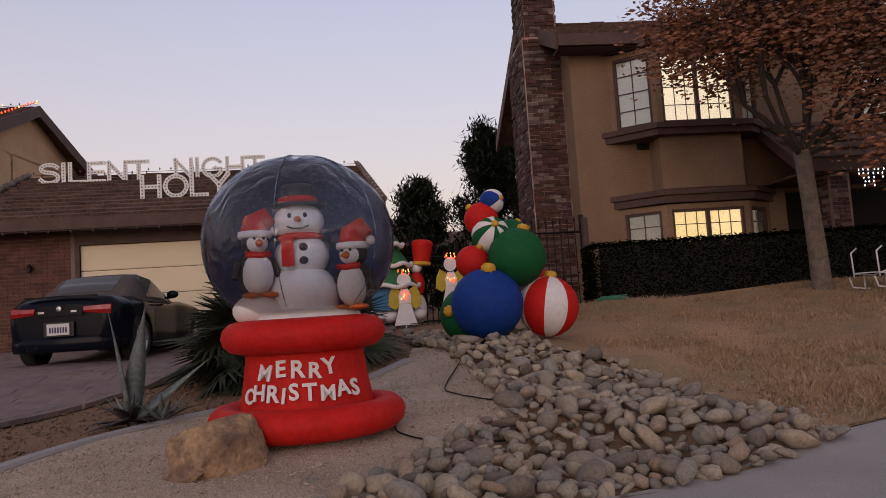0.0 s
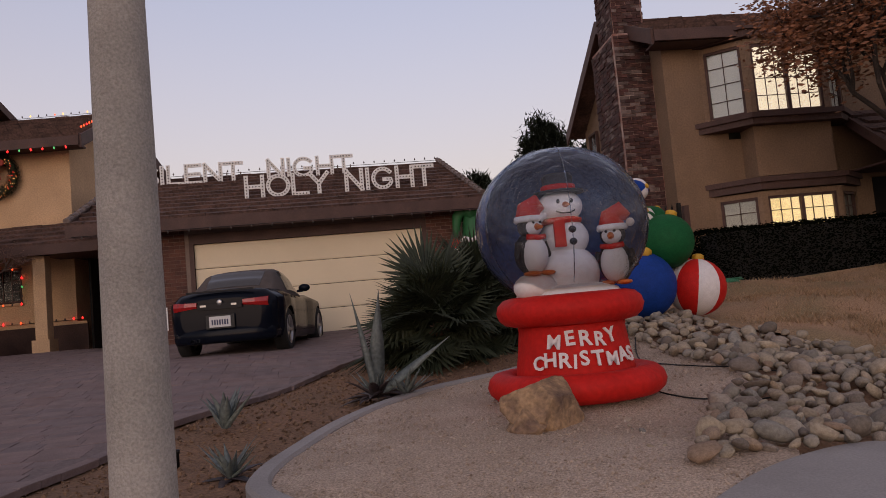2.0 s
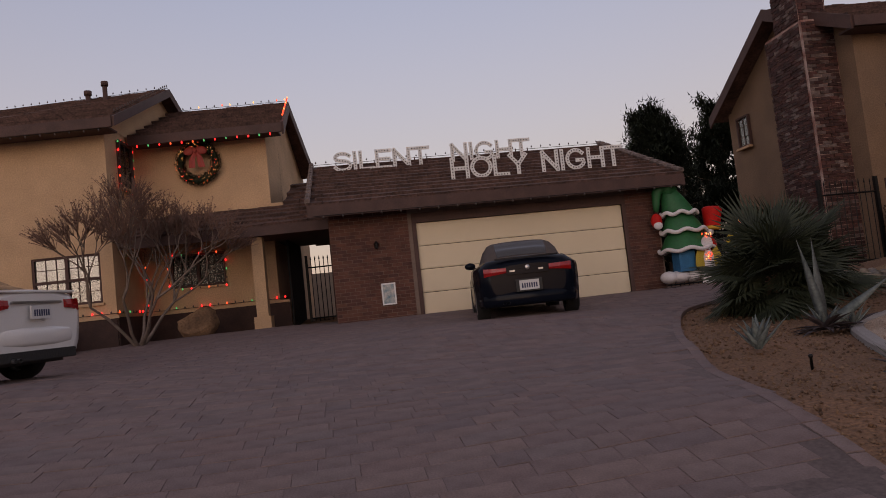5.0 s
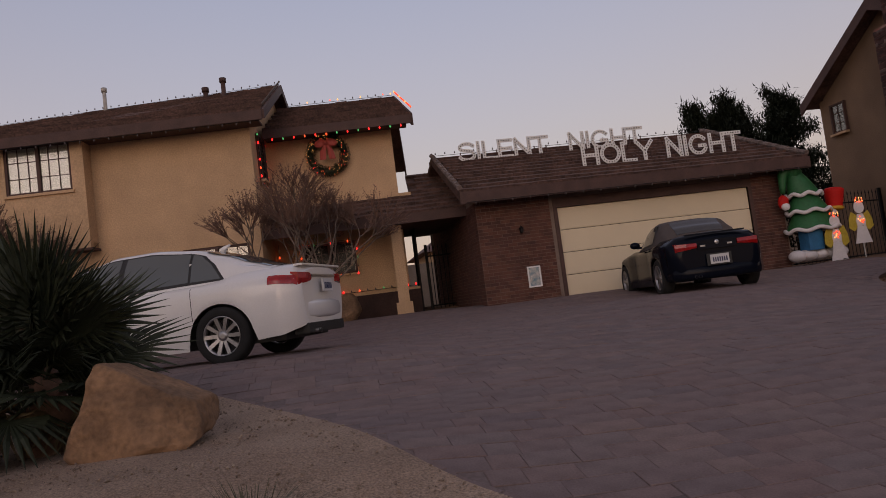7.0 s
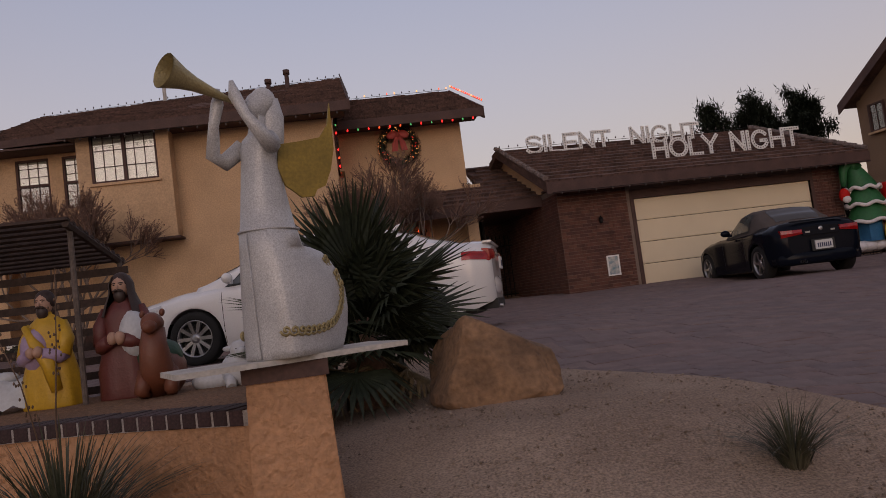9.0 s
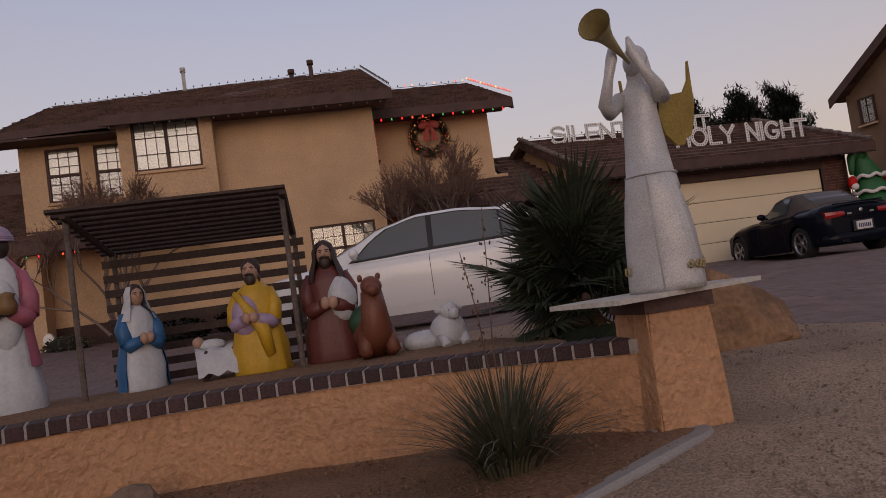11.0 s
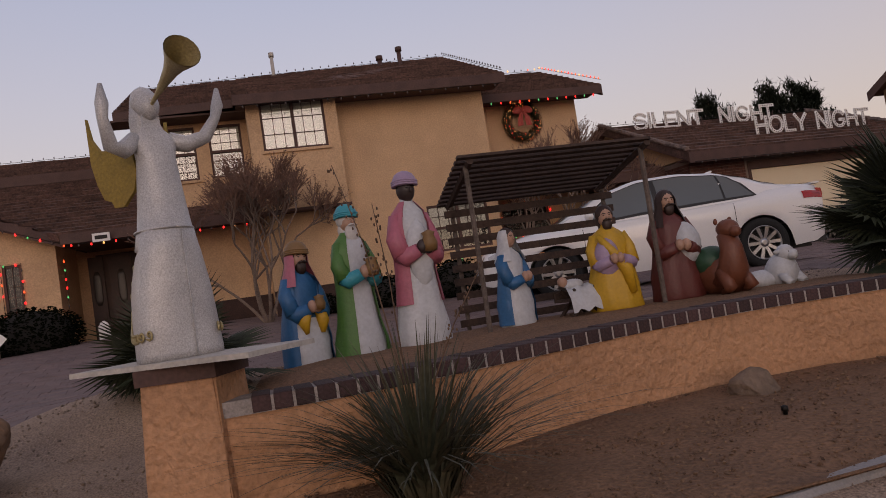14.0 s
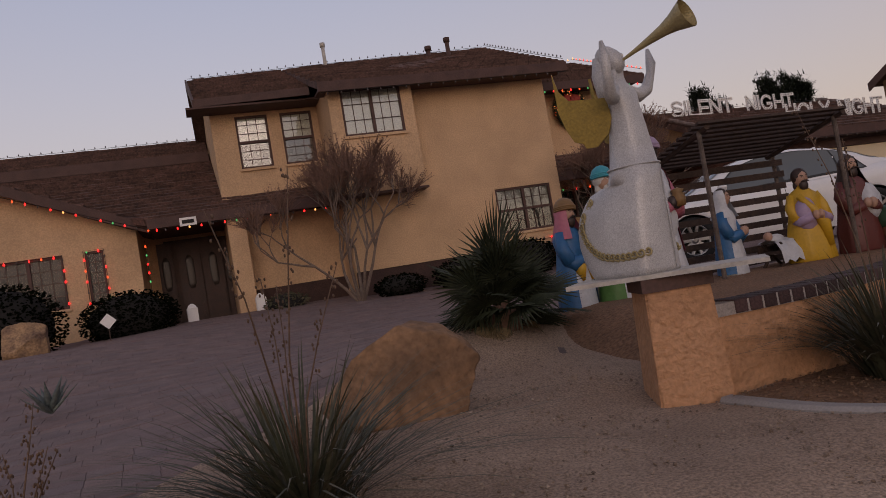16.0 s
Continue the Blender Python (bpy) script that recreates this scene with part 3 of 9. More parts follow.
fascia("fascia", (-0.35, -0.55, 6.22), (9.9, -0.55, 6.22), house_r)
fascia("fascia", (-0.42, 2.43, 7.6), (-0.35, -0.55, 6.25), house_r, 0.3), fascia("fascia", (-0.42, 5.75, 5.7), (-0.42, 2.43, 7.6), house_r, 0.3)
boxes("soffit", [(-0.3, 9.9, -0.5, 0.0, 6.0, 6.04)], TRIM, house_r)
side = new("side_window")
side.parent = house_r
side.matrix_basis = Matrix.Translation((0, 5.0, 0)) @ Matrix.Rotation(radians(-90), 4, "Z")
window(0.0, 0.62, 4.6, 5.45, -0.11, side, cols=2, rows=3, sashes=1, behind=DARK, deep=0.09)
window(5.9, 7.5, 4.55, 5.9, 0.0, house_r, cols=3, rows=4, behind=BLIND)
# near-black sheet paints the shade in the porch opening and the rooms
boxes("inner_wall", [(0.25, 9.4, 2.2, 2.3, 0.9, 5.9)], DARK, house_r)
chim = boxes("chimney", [(-0.75, 0.0, 0.55, 2.0, 0.7, 6.6), (-0.65, 0.0, 0.75, 1.7, 6.6, 9.0)], BRICK_PALE, house_r)


def bay_unit(z0, z1, hw, lit):
    """A canted bay: pale side lights, wide middle window, moulded ledge and hood."""
    pts = [(0.75, 0.0), (1.45, -0.55), (3.05, -0.55), (3.75, 0.0)]
    for zz, o, h in ((z0 - 0.22, 0.16, 0.12), (z0 - 0.1, 0.22, 0.1), (z1 + 0.02, 0.1, 0.14), (z1 + 0.16, 0.16, 0.1)):
        bm = B()
        slab(bm, [(pts[0][0] - o, 0.0), (pts[1][0] - o * 0.6, pts[1][1] - o), (pts[2][0] + o * 0.6, pts[2][1] - o), (pts[3][0] + o, 0.0)], zz, zz + h)
        part("ledge", bm, TRIM, house_r)
    for a, b in zip(pts, pts[1:]):
        d = Vector((b[0] - a[0], b[1] - a[1], 0))
        mm = Matrix.Translation((a[0], a[1], 0)) @ Matrix.Rotation(math.atan2(d.y, d.x), 4, "Z")
        L = d.length
        for r in ((0, 0.1, 0, 0.1, z0, z1), (L - 0.1, L, 0, 0.1, z0, z1), (0.1, L - 0.1, 0, 0.1, z1 - 0.1, z1), (0.1, L - 0.1, 0, 0.1, z0, z0 + 0.03)):
            bm = B()
            box(bm, *r, 0, mm)
            part("bay_jamb", bm, STUCCO_TAN, house_r)
    for k, (a, b) in enumerate(zip(pts, pts[1:])):
        d = Vector((b[0] - a[0], b[1] - a[1], 0))
        hub = new("bay_side")
        hub.parent = house_r
        hub.matrix_basis = Matrix.Translation((a[0], a[1], 0)) @ Matrix.Rotation(math.atan2(d.y, d.x), 4, "Z")
        L = d.length
        window(0.1, L - 0.1, z0 + 0.03, z1 - 0.1, 0.0, hub, cols=3 if k == 1 else 2, rows=4, sashes=2 if k == 1 else 1, behind=(WARM_ROOM if lit else PALE_ROOM) if k == 1 else (DIM_BLIND if lit else BLIND))


bay_unit(4.45, 5.95, 0, False)
bay_unit(1.7, 2.95, 0, True)
boxes("spandrel", [(1.45, 3.05, -0.5, 0.0, 3.25, 4.25)], STUCCO_TAN, house_r)

# ---------------------------------------------------------------- cars
CAR_WHITE = shade("white_car_paint", (0.74, 0.73, 0.72), 0.25, vary=0.03, scale=2, bump=0.0, coat=0.6)
CAR_BLACK = shade("black_car_paint", (0.005, 0.007, 0.013), 0.16, vary=0.1, scale=2, bump=0.0, coat=0.0, spec=0.10)
CAR_GLASS = glass_pane("car_glass", (0.085, 0.095, 0.092), 0.04, 1.0, 1.0)
VINYL_PANE = glass_pane("clouded_plastic_pane", (0.03, 0.03, 0.03), 0.10, 1.0, 1.0)
RUBBER = shade("tyre_rubber", (0.012, 0.012, 0.012), 0.85, vary=0.2, fine=90)
ALLOY = shade("alloy", (0.42, 0.42, 0.43), 0.3, metal=0.9, vary=0.1, bump=0.05)
TAIL_RED = shade("tail_lamp_red", (0.36, 0.010, 0.010), 0.22, vary=0.3, scale=14, bump=0.0, coat=0.2)
LAMP_CLEAR = shade("clear_lamp", (0.5, 0.5, 0.5), 0.12, vary=0.15, bump=0.0, coat=0.8)
CLOTH_TOP = shade("soft_top_cloth", (0.085, 0.068, 0.062), 0.9, vary=0.15, fine=120)
PLASTIC = shade("black_plastic", (0.018, 0.018, 0.018), 0.6, vary=0.15)
PLATE = shade("plate_white", (0.6, 0.6, 0.6), 0.5, vary=0.05)
INK = shade("dark_ink", (0.03, 0.04, 0.10), 0.6, vary=0.1, bump=0)


def lerp_table(tab, x):
    for (x0, *a), (x1, *b) in zip(tab, tab[1:]):
        if x <= x1:
            t = max(0.0, (x - x0) / (x1 - x0))
            t = t * t * (3 - 2 * t) * 0.5 + t * 0.5
            return [p + (q - p) * t for p, q in zip(a, b)]
    return tab[-1][1:]


def build_car(name, label, m, L, axles, wr, body, cabin, pillars, paint, top_paint, glass_spans, spokes, rear_lamps, front_lamps, plate_z, roof_glass, tread, back_lamps=(), bump_drop=0.15, pipe=0.35):
    """A car lofted along its length: x runs forward from the rear bumper, y to its left."""
    car = thing(name, label, "car", m)

    def ring(x):
        hb, hs, zb, zs, zt = lerp_table(body, x)   # half widths at sill and shoulder; heights of sill, shoulder, top
        low = zb
        for ax in axles:
            d = abs(x - ax)
            r = wr + 0.055
            if d < r:
                low = max(low, wr + math.sqrt(r * r - d * d) - 0.02)
        mid = zb + (zs - zb) * 0.55
        pts = [(hb - 0.03 if low <= zb + 0.02 else hs - 0.01, low)]
        for k in range(1, 5):
            z = low + (max(zs - 0.10, low + 0.04) - low) * k / 4
            t = min(1, max(0, (z - zb) / (zs - zb)))
            w = hb + (hs - hb) * math.sin(t * 1.9) / math.sin(1.9) if t < 1 else hs
            pts.append((w, z))
        zz = max(zs, low + 0.08)
        pts += [(hs - 0.012, zz - 0.03), (hs - 0.05, zz), (hs * 0.80, zz + (zt - zs) * 0.62), (hs * 0.45, zz + (zt - zs) * 0.93), (0, zz + (zt - zs))]
        return pts

    def spot(x, s, out=0.0):
        """A place on the skin: x along, s from the sill (0) to the middle (1); y > 0 side."""
        p = ring(x)
        k = min(int(s * (len(p) - 1)), len(p) - 2)
        f = s * (len(p) - 1) - k
        y, z = p[k][0] + (p[k + 1][0] - p[k][0]) * f, p[k][1] + (p[k + 1][1] - p[k][1]) * f
        ty, tz = p[k + 1][0] - p[k][0], p[k + 1][1] - p[k][1]
        n = math.hypot(ty, tz) or 1
        return Vector((x, y + out * tz / n, z - out * ty / n))

    xs = sorted({round(L * i / 90, 4) for i in range(91)} | {ax + dx for ax in axles for dx in (-wr - 0.05, -wr, -wr * 0.8, -0.2, 0, 0.2, wr * 0.8, wr, wr + 0.05)})
    bm = B()
    rows = []
    for x in xs:
        p = ring(x)
        e = 0.0
        rows.append([bm.verts.new((x, y, z)) for y, z in p] + [bm.verts.new((x, -y, z)) for y, z in p[-2::-1]])
    for r, s in zip(rows, rows[1:]):
        for k in range(len(r) - 1):
            f = face(bm, (r[k], s[k], s[k + 1], r[k + 1]))
            if f:
                f.smooth = True
    for r in (rows[0], rows[-1]):
        face(bm, r)
    part("body", bm, paint, car)
    bm = B()
    w = body[2][1] - 0.16
    box(bm, 0.25, L - 0.25, -w, w, 0.2, 0.55)
    part("underside", bm, PLASTIC, car)
    # cabin
    x0, x1 = cabin[0][0], cabin[-1][0]
    n = 36

    def cab(x, s, out=0.0):
        hw, zlo, hr, zr = lerp_table(cabin, x)
        pts = [(hw, zlo - 0.03), (hw - (hw - hr) * 0.55, zlo + (zr - zlo) * 0.6), (hr, zr - 0.055), (hr * 0.86, zr - 0.02), (hr * 0.5, zr - 0.004), (0, zr)]
        k = min(int(s * 5), 4)
        f = s * 5 - k
        a, b = pts[k], pts[k + 1]
        ty, tz = b[0] - a[0], b[1] - a[1]
        q = math.hypot(ty, tz) or 1
        return Vector((x, a[0] + ty * f + out * tz / q, a[1] + tz * f - out * ty / q))

    bm = B()
    rows = []
    for i in range(n + 1):
        x = x0 + (x1 - x0) * i / n
        p = [cab(x, k / 10) for k in range(11)]
        rows.append([bm.verts.new(q) for q in p] + [bm.verts.new((q.x, -q.y, q.z)) for q in p[-2::-1]])
    for r, s in zip(rows, rows[1:]):
        for k in range(len(r) - 1):
            f = face(bm, (r[k], s[k], s[k + 1], r[k + 1]))
            if f:
                f.smooth = True
    face(bm, rows[0]), face(bm, rows[-1])
    part("roof", bm, top_paint, car)

    def patch(nm, fn, xa, xb, sa, sb, mat, out=0.006, sides=(1, -1), nx=10, ns=4, slant=(0.0, 0.0), whole=False):
        """A sheet that hugs the skin."""
        for sd in sides:
            bm = B()
            g = []
            for i in range(nx + 1):
                r = []
                for j in range(ns + 1):
                    s = sa + (sb - sa) * j / ns
                    q = fn(xa + (xb - xa) * i / nx + slant[0] * (j / ns) * (1 - i / nx) + slant[1] * (j / ns) * (i / nx), s, out)
                    r.append(bm.verts.new((q.x, q.y * sd, q.z)))
                g.append(r)
            for a, b in zip(g, g[1:]):
                for j in range(ns):
                    f = face(bm, (a[j], b[j], b[j + 1], a[j + 1]))
                    if f:
                        f.smooth = True
            part(nm, bm, mat, car)

    ga, gb_ = glass_spans[0], glass_spans[-1]
    patch("window_trim", cab, ga[0] - 0.05, gb_[1] + 0.05, 0.03, 0.392, PLASTIC, out=0.003, slant=(ga[2], gb_[3]), nx=16)
    for xa, xb, ta, tb in glass_spans:
        patch("side_window", cab, xa, xb, 0.05, 0.372, CAR_GLASS, slant=(ta, tb))
    for nm, xa, xb, hs in roof_glass:
        bm = B()
        g = []
        for i in range(11):
            x = xa + (xb - xa) * i / 10
            r = []
            for j in range(-6, 7):
                q = cab(x, 1 - abs(j) / 6 * hs, 0.006)
                r.append(bm.verts.new((q.x, q.y * (1 if j >= 0 else -1), q.z + 0.004)))
            g.append(r)
        for a, b in zip(g, g[1:]):
            for j in range(12):
                f = face(bm, (a[j], b[j], b[j + 1], a[j + 1]))
                if f:
                    f.smooth = True
        part(nm, bm, VINYL_PANE if top_paint != paint and nm == "rear_window" else CAR_GLASS, car)
    for xa, xb, sa, sb, mt in rear_lamps:
        patch("tail_lamp", spot, xa, xb, sa, sb, mt, out=0.008)
    for xa, xb, sa, sb in front_lamps:
        patch("headlamp", spot, xa, xb, sa, sb, LAMP_CLEAR, out=0.008)
    for xd in pillars:
        patch("door_seam", spot, xd, xd + 0.008, 0.03, 0.62, PLASTIC, out=0.0015, nx=1, ns=10)
    for xd in pillars[:-1] if len(pillars) > 2 else pillars[:1]:
        patch("door_handle", spot, xd + 0.08, xd + 0.28, 0.585, 0.61, paint, out=0.022, nx=3, ns=1)
    patch("side_sill", spot, axles[0] + wr + 0.08, axles[1] - wr - 0.08, 0.0, 0.09, paint, out=0.012)
    # wheels
    for ax in axles:
        for sd in (1, -1):
            hub = new("wheel")
            hub.parent = car
            hub.matrix_basis = pose(ax, sd * tread, wr, 90 * -sd, 0, 0)
            bm = B()
            lathe(bm, [(wr * 0.66, -0.10), (wr * 0.93, -0.105), (wr, -0.08), (wr, 0.08), (wr * 0.93, 0.105), (wr * 0.68, 0.10), (wr * 0.64, 0.06), (wr * 0.64, -0.09), (wr * 0.66, -0.10)], 36, cap=False)
            part("tyre", bm, RUBBER, hub)
            bm = B()
            lathe(bm, [(wr * 0.66, 0.085), (wr * 0.69, 0.10), (wr * 0.66, 0.104), (wr * 0.62, 0.07), (wr * 0.62, -0.06), (wr * 0.66, -0.06)], 36, cap=False)
            for i in range(spokes):
                a = 2 * math.pi * i / spokes
                mm = Matrix.Rotation(a, 4, "Z")
                v = [bm.verts.new(mm @ Vector(q)) for q in ((0.03, -0.02, 0.075), (0.03, 0.02, 0.075), (wr * 0.64, 0.024, 0.09), (wr * 0.64, -0.024, 0.09), (0.03, -0.02, 0.04), (0.03, 0.02, 0.04), (wr * 0.64, 0.024, 0.05), (wr * 0.64, -0.024, 0.05))]
                for q in ((0, 1, 2, 3), (4, 7, 6, 5), (0, 4, 5, 1), (1, 5, 6, 2), (2, 6, 7, 3), (3, 7, 4, 0)):
                    face(bm, [v[k] for k in q])
            lathe(bm, [(0.06, 0.03), (0.065, 0.075), (0.03, 0.088)], 14)
            part("rim", bm, ALLOY, hub)
            bm = B()
            lathe(bm, [(wr * 0.6, 0.0), (wr * 0.6, 0.01)], 20)
            part("brake_disc", bm, PLASTIC, hub)
    # rear panel: bumper, lid edge and lamps
    bw = body[1][1]
    bm = B()
    tube(bm, [(0.30, -bw - 0.07, plate_z - bump_drop), (0.10, -bw + 0.0, plate_z - bump_drop), (0.025, -bw * 0.72, plate_z - bump_drop), (0.0, 0, plate_z - bump_drop), (0.025, bw * 0.72, plate_z - bump_drop), (0.10, bw - 0.0, plate_z - bump_drop), (0.30, bw + 0.07, plate_z - bump_drop)], 0.04, 10)
    for v in bm.verts:
        v.co.z = plate_z - bump_drop + (v.co.z - plate_z + bump_drop) * 2.8
    part("rear_bumper", bm, paint, car)
    for ya, yb, za, zb in back_lamps:
        for sd in (1, -1):
            bm = B()
            g = []
            for i in range(7):
                y = ya + (yb - ya) * i / 6
                o = -0.03 + 0.32 * max(0, (y - bw + 0.17)) ** 1.0
                taper = 0.25 * (zb - za) * (1 - i / 6)
                g.append([bm.verts.new((o + dx, sd * y, z)) for dx, z in ((0.08, za + taper), (0, za + taper + 0.012), (-0.012, (za + zb) / 2), (0, zb - 0.012 - taper * 0.3), (0.08, zb - taper * 0.3))])
            for a, b in zip(g, g[1:]):
                for j in range(4):
                    face(bm, (a[j], b[j], b[j + 1], a[j + 1]))
            face(bm, g[0]), face(bm, g[-1])
            part("tail_lamp", bm, TAIL_RED, car)
    bm = B()
    for sd in (0.0, 0.07):
        tube(bm, [(0.15, pipe + sd, 0.27), (-0.05, pipe + sd, 0.26)], 0.026, 10, cap=False)
    part("exhaust_pipe", bm, ALLOY, car)
    # number plate with plain bars
    pl = boxes("number_plate", [(-0.07, -0.045, -0.155, 0.155, plate_z - 0.078, plate_z + 0.078)], PLATE, car)
    bm = B()
    for k in range(7):
        box(bm, -0.073, -0.0705, -0.125 + k * 0.037, -0.102 + k * 0.037, plate_z - 0.045, plate_z + 0.03)
    part("plate_bars", bm, INK, pl)
    for sd in (1, -1):
        hw, zlo, hr, zr = lerp_table(cabin, x1 - 0.45)
        bm = B()
        ball(bm, (x1 - 0.5, sd * (hw + 0.13), zlo + 0.10), (0.06, 0.1, 0.065), 12, 8)
        box(bm, x1 - 0.52, x1 - 0.47, sd * (hw + 0.05) - 0.05, sd * (hw + 0.05) + 0.05, zlo + 0.03, zlo + 0.07)
        part("mirror", bm, paint, car)
    return car


f = Vector((-0.94, 0.345, 0)).normalized()
left = Vector((-f.y, f.x, 0))
axle = Vector((-11.58, 8.38, 0.77)) - left * 0.79
sedan = build_car("sedan", "white four-door sedan parked on the paver driveway", Matrix.Translation(axle - f * 0.95) @ Matrix.Rotation(math.atan2(f.y, f.x), 4, "Z"),
                  4.76, (0.95, 3.73), 0.335,
                  [(0, 0.60, 0.68, 0.36, 0.88, 1.02), (0.06, 0.74, 0.80, 0.32, 0.92, 1.08), (0.25, 0.86, 0.87, 0.26, 0.94, 1.10), (0.8, 0.89, 0.90, 0.22, 0.94, 1.10), (1.2, 0.90, 0.91, 0.2, 0.93, 1.0),
                   (2.4, 0.89, 0.91, 0.2, 0.90, 0.98), (3.4, 0.89, 0.91, 0.2, 0.87, 0.98), (3.9, 0.89, 0.90, 0.21, 0.83, 0.95), (4.4, 0.86, 0.84, 0.24, 0.76, 0.86), (4.64, 0.76, 0.74, 0.28, 0.68, 0.76), (4.76, 0.5, 0.5, 0.34, 0.6, 0.66)],
                  [(0.36, 0.70, 1.04, 0.54, 1.09), (0.66, 0.77, 1.00, 0.57, 1.18), (1.0, 0.80, 0.97, 0.58, 1.31), (1.4, 0.82, 0.95, 0.58, 1.42), (1.9, 0.83, 0.93, 0.58, 1.475), (2.4, 0.83, 0.92, 0.58, 1.47), (2.9, 0.82, 0.91, 0.58, 1.36), (3.3, 0.80, 0.92, 0.60, 1.17), (3.72, 0.76, 0.93, 0.62, 0.98)],
                  (1.28, 2.28, 3.32), CAR_WHITE, CAR_WHITE, [(0.95, 1.33, 0.30, 0.02), (1.36, 2.22, 0.02, 0.0), (2.29, 3.28, 0.0, -0.50)], 10,
                  [(0.03, 0.34, 0.45, 0.665, TAIL_RED)], [(4.15, 4.62, 0.5, 0.66)], 0.80, [("rear_window", 0.44, 1.22, 0.44), ("windscreen", 2.85, 3.62, 0.46)], 0.79, [(0.46, 0.74, 0.80, 0.97)], 0.28)
for nm, q4, mt in (("boot_lip", (-0.02, 0.10, -0.66, 0.66, 1.035, 1.06), CAR_WHITE), ("rear_valance", (-0.01, 0.18, -0.62, 0.62, 0.24, 0.36), PLASTIC), ("lid_garnish", (-0.035, 0.0, -0.40, 0.40, 0.905, 0.935), ALLOY)):
    bm = B()
    box(bm, *q4)
    bmesh.ops.bevel(bm, geom=bm.edges[:], offset=0.008, segments=2, affect="EDGES")
    part(nm, bm, mt, sedan)
bm = B()
tube(bm, [(1.28, 0, 1.40), (1.24, 0, 1.44), (1.17, 0, 1.47)], [0.05, 0.03, 0.012], 8)
part("aerial_fin", bm, CAR_WHITE, sedan)
f = Vector((0.156, 0.988, 0)).normalized()
roadster = build_car("convertible_car", "black two-seat convertible with a dark cloth roof before the garage", Matrix.Translation((-3.88, 10.91, 0.79)) @ Matrix.Rotation(math.atan2(f.y, f.x), 4, "Z") @ Matrix.Diagonal((0.94, 1, 1, 1)),
                     4.05, (0.74, 3.18), 0.32,
                     [(0, 0.56, 0.60, 0.40, 0.72, 0.86), (0.06, 0.70, 0.74, 0.32, 0.80, 0.95), (0.2, 0.77, 0.80, 0.26, 0.86, 1.0), (0.42, 0.85, 0.86, 0.23, 0.86, 1.0), (0.75, 0.86, 0.88, 0.2, 0.87, 0.99), (1.3, 0.82, 0.84, 0.18, 0.84, 0.93),
                      (2.2, 0.80, 0.81, 0.18, 0.82, 0.9), (2.7, 0.83, 0.84, 0.18, 0.82, 0.92), (3.2, 0.84, 0.85, 0.2, 0.78, 0.88), (3.7, 0.78, 0.76, 0.24, 0.68, 0.76), (3.95, 0.62, 0.6, 0.3, 0.58, 0.64), (4.05, 0.4, 0.4, 0.36, 0.5, 0.54)],
                     [(0.62, 0.66, 0.93, 0.52, 0.98), (0.85, 0.71, 0.92, 0.54, 1.16), (1.1, 0.73, 0.91, 0.54, 1.29), (1.5, 0.73, 0.90, 0.53, 1.335), (1.85, 0.72, 0.89, 0.53, 1.30), (2.2, 0.71, 0.88, 0.55, 1.10), (2.5, 0.68, 0.88, 0.56, 0.92)],
                     (1.25, 2.3), CAR_BLACK, CLOTH_TOP, [(1.28, 2.2, 0.0, -0.3)], 5,
                     [], [(3.55, 3.9, 0.5, 0.7)], 0.52, [("rear_window", 0.70, 1.06, 0.36), ("windscreen", 1.92, 2.42, 0.46)], 0.74, [(0.34, 0.70, 0.69, 0.84)], 0.20)
for nm, q4, mt in (("lid_lip", (0.0, 0.07, -0.50, 0.50, 0.955, 0.98), CAR_BLACK), ("lid_panel", (-0.035, -0.005, -0.33, 0.33, 0.70, 0.79), CAR_BLACK), ("model_bars", (-0.04, -0.036, 0.20, 0.29, 0.745, 0.775), ALLOY), ("model_bars", (-0.04, -0.036, -0.25, -0.17, 0.745, 0.775), ALLOY), ("plate_recess", (-0.046, -0.03, -0.21, 0.21, 0.42, 0.62), PLASTIC)):
    bm = B()
    box(bm, *q4)
    bmesh.ops.bevel(bm, geom=bm.edges[:], offset=0.002, segments=1, affect="EDGES")
    part(nm, bm, mt, roadster)

bm = B()
ball(bm, (-0.03, 0, 0.80), (0.012, 0.042, 0.042), 14, 8)
part("badge", bm, ALLOY, roadster, "small round metal badge")

# ---------------------------------------------------------------- nativity wall
ARC = curve([(-18.95, 4.12), (-18.2, 4.05), (-17.4, 4.15), (-16.68, 4.3), (-15.85, 4.4), (-15.0, 4.3), (-14.2, 4.0), (-13.5, 3.5), (-13.2, 3.25)], 6)


def along(pts):
    """Points with their direction and the length so far."""
    out, run = [], 0.0
    for i, (x, y) in enumerate(pts):
        a, b = pts[max(0, i - 1)], pts[min(len(pts) - 1, i + 1)]
        t = Vector((b[0] - a[0], b[1] - a[1], 0)).normalized()
        if i:
            run += math.hypot(x - pts[i - 1][0], y - pts[i - 1][1])
        out.append((Vector((x, y, 0)), t, Vector((-t.y, t.x, 0)), run))
    return out


def sample(track, d):
    for (p, t, n, r), (q, u, k, s) in zip(track, track[1:]):
        if s >= d:
            f = (d - r) / (s - r)
            return p.lerp(q, f), t.lerp(u, f).normalized(), n.lerp(k, f).normalized()
    return track[-1][:3]


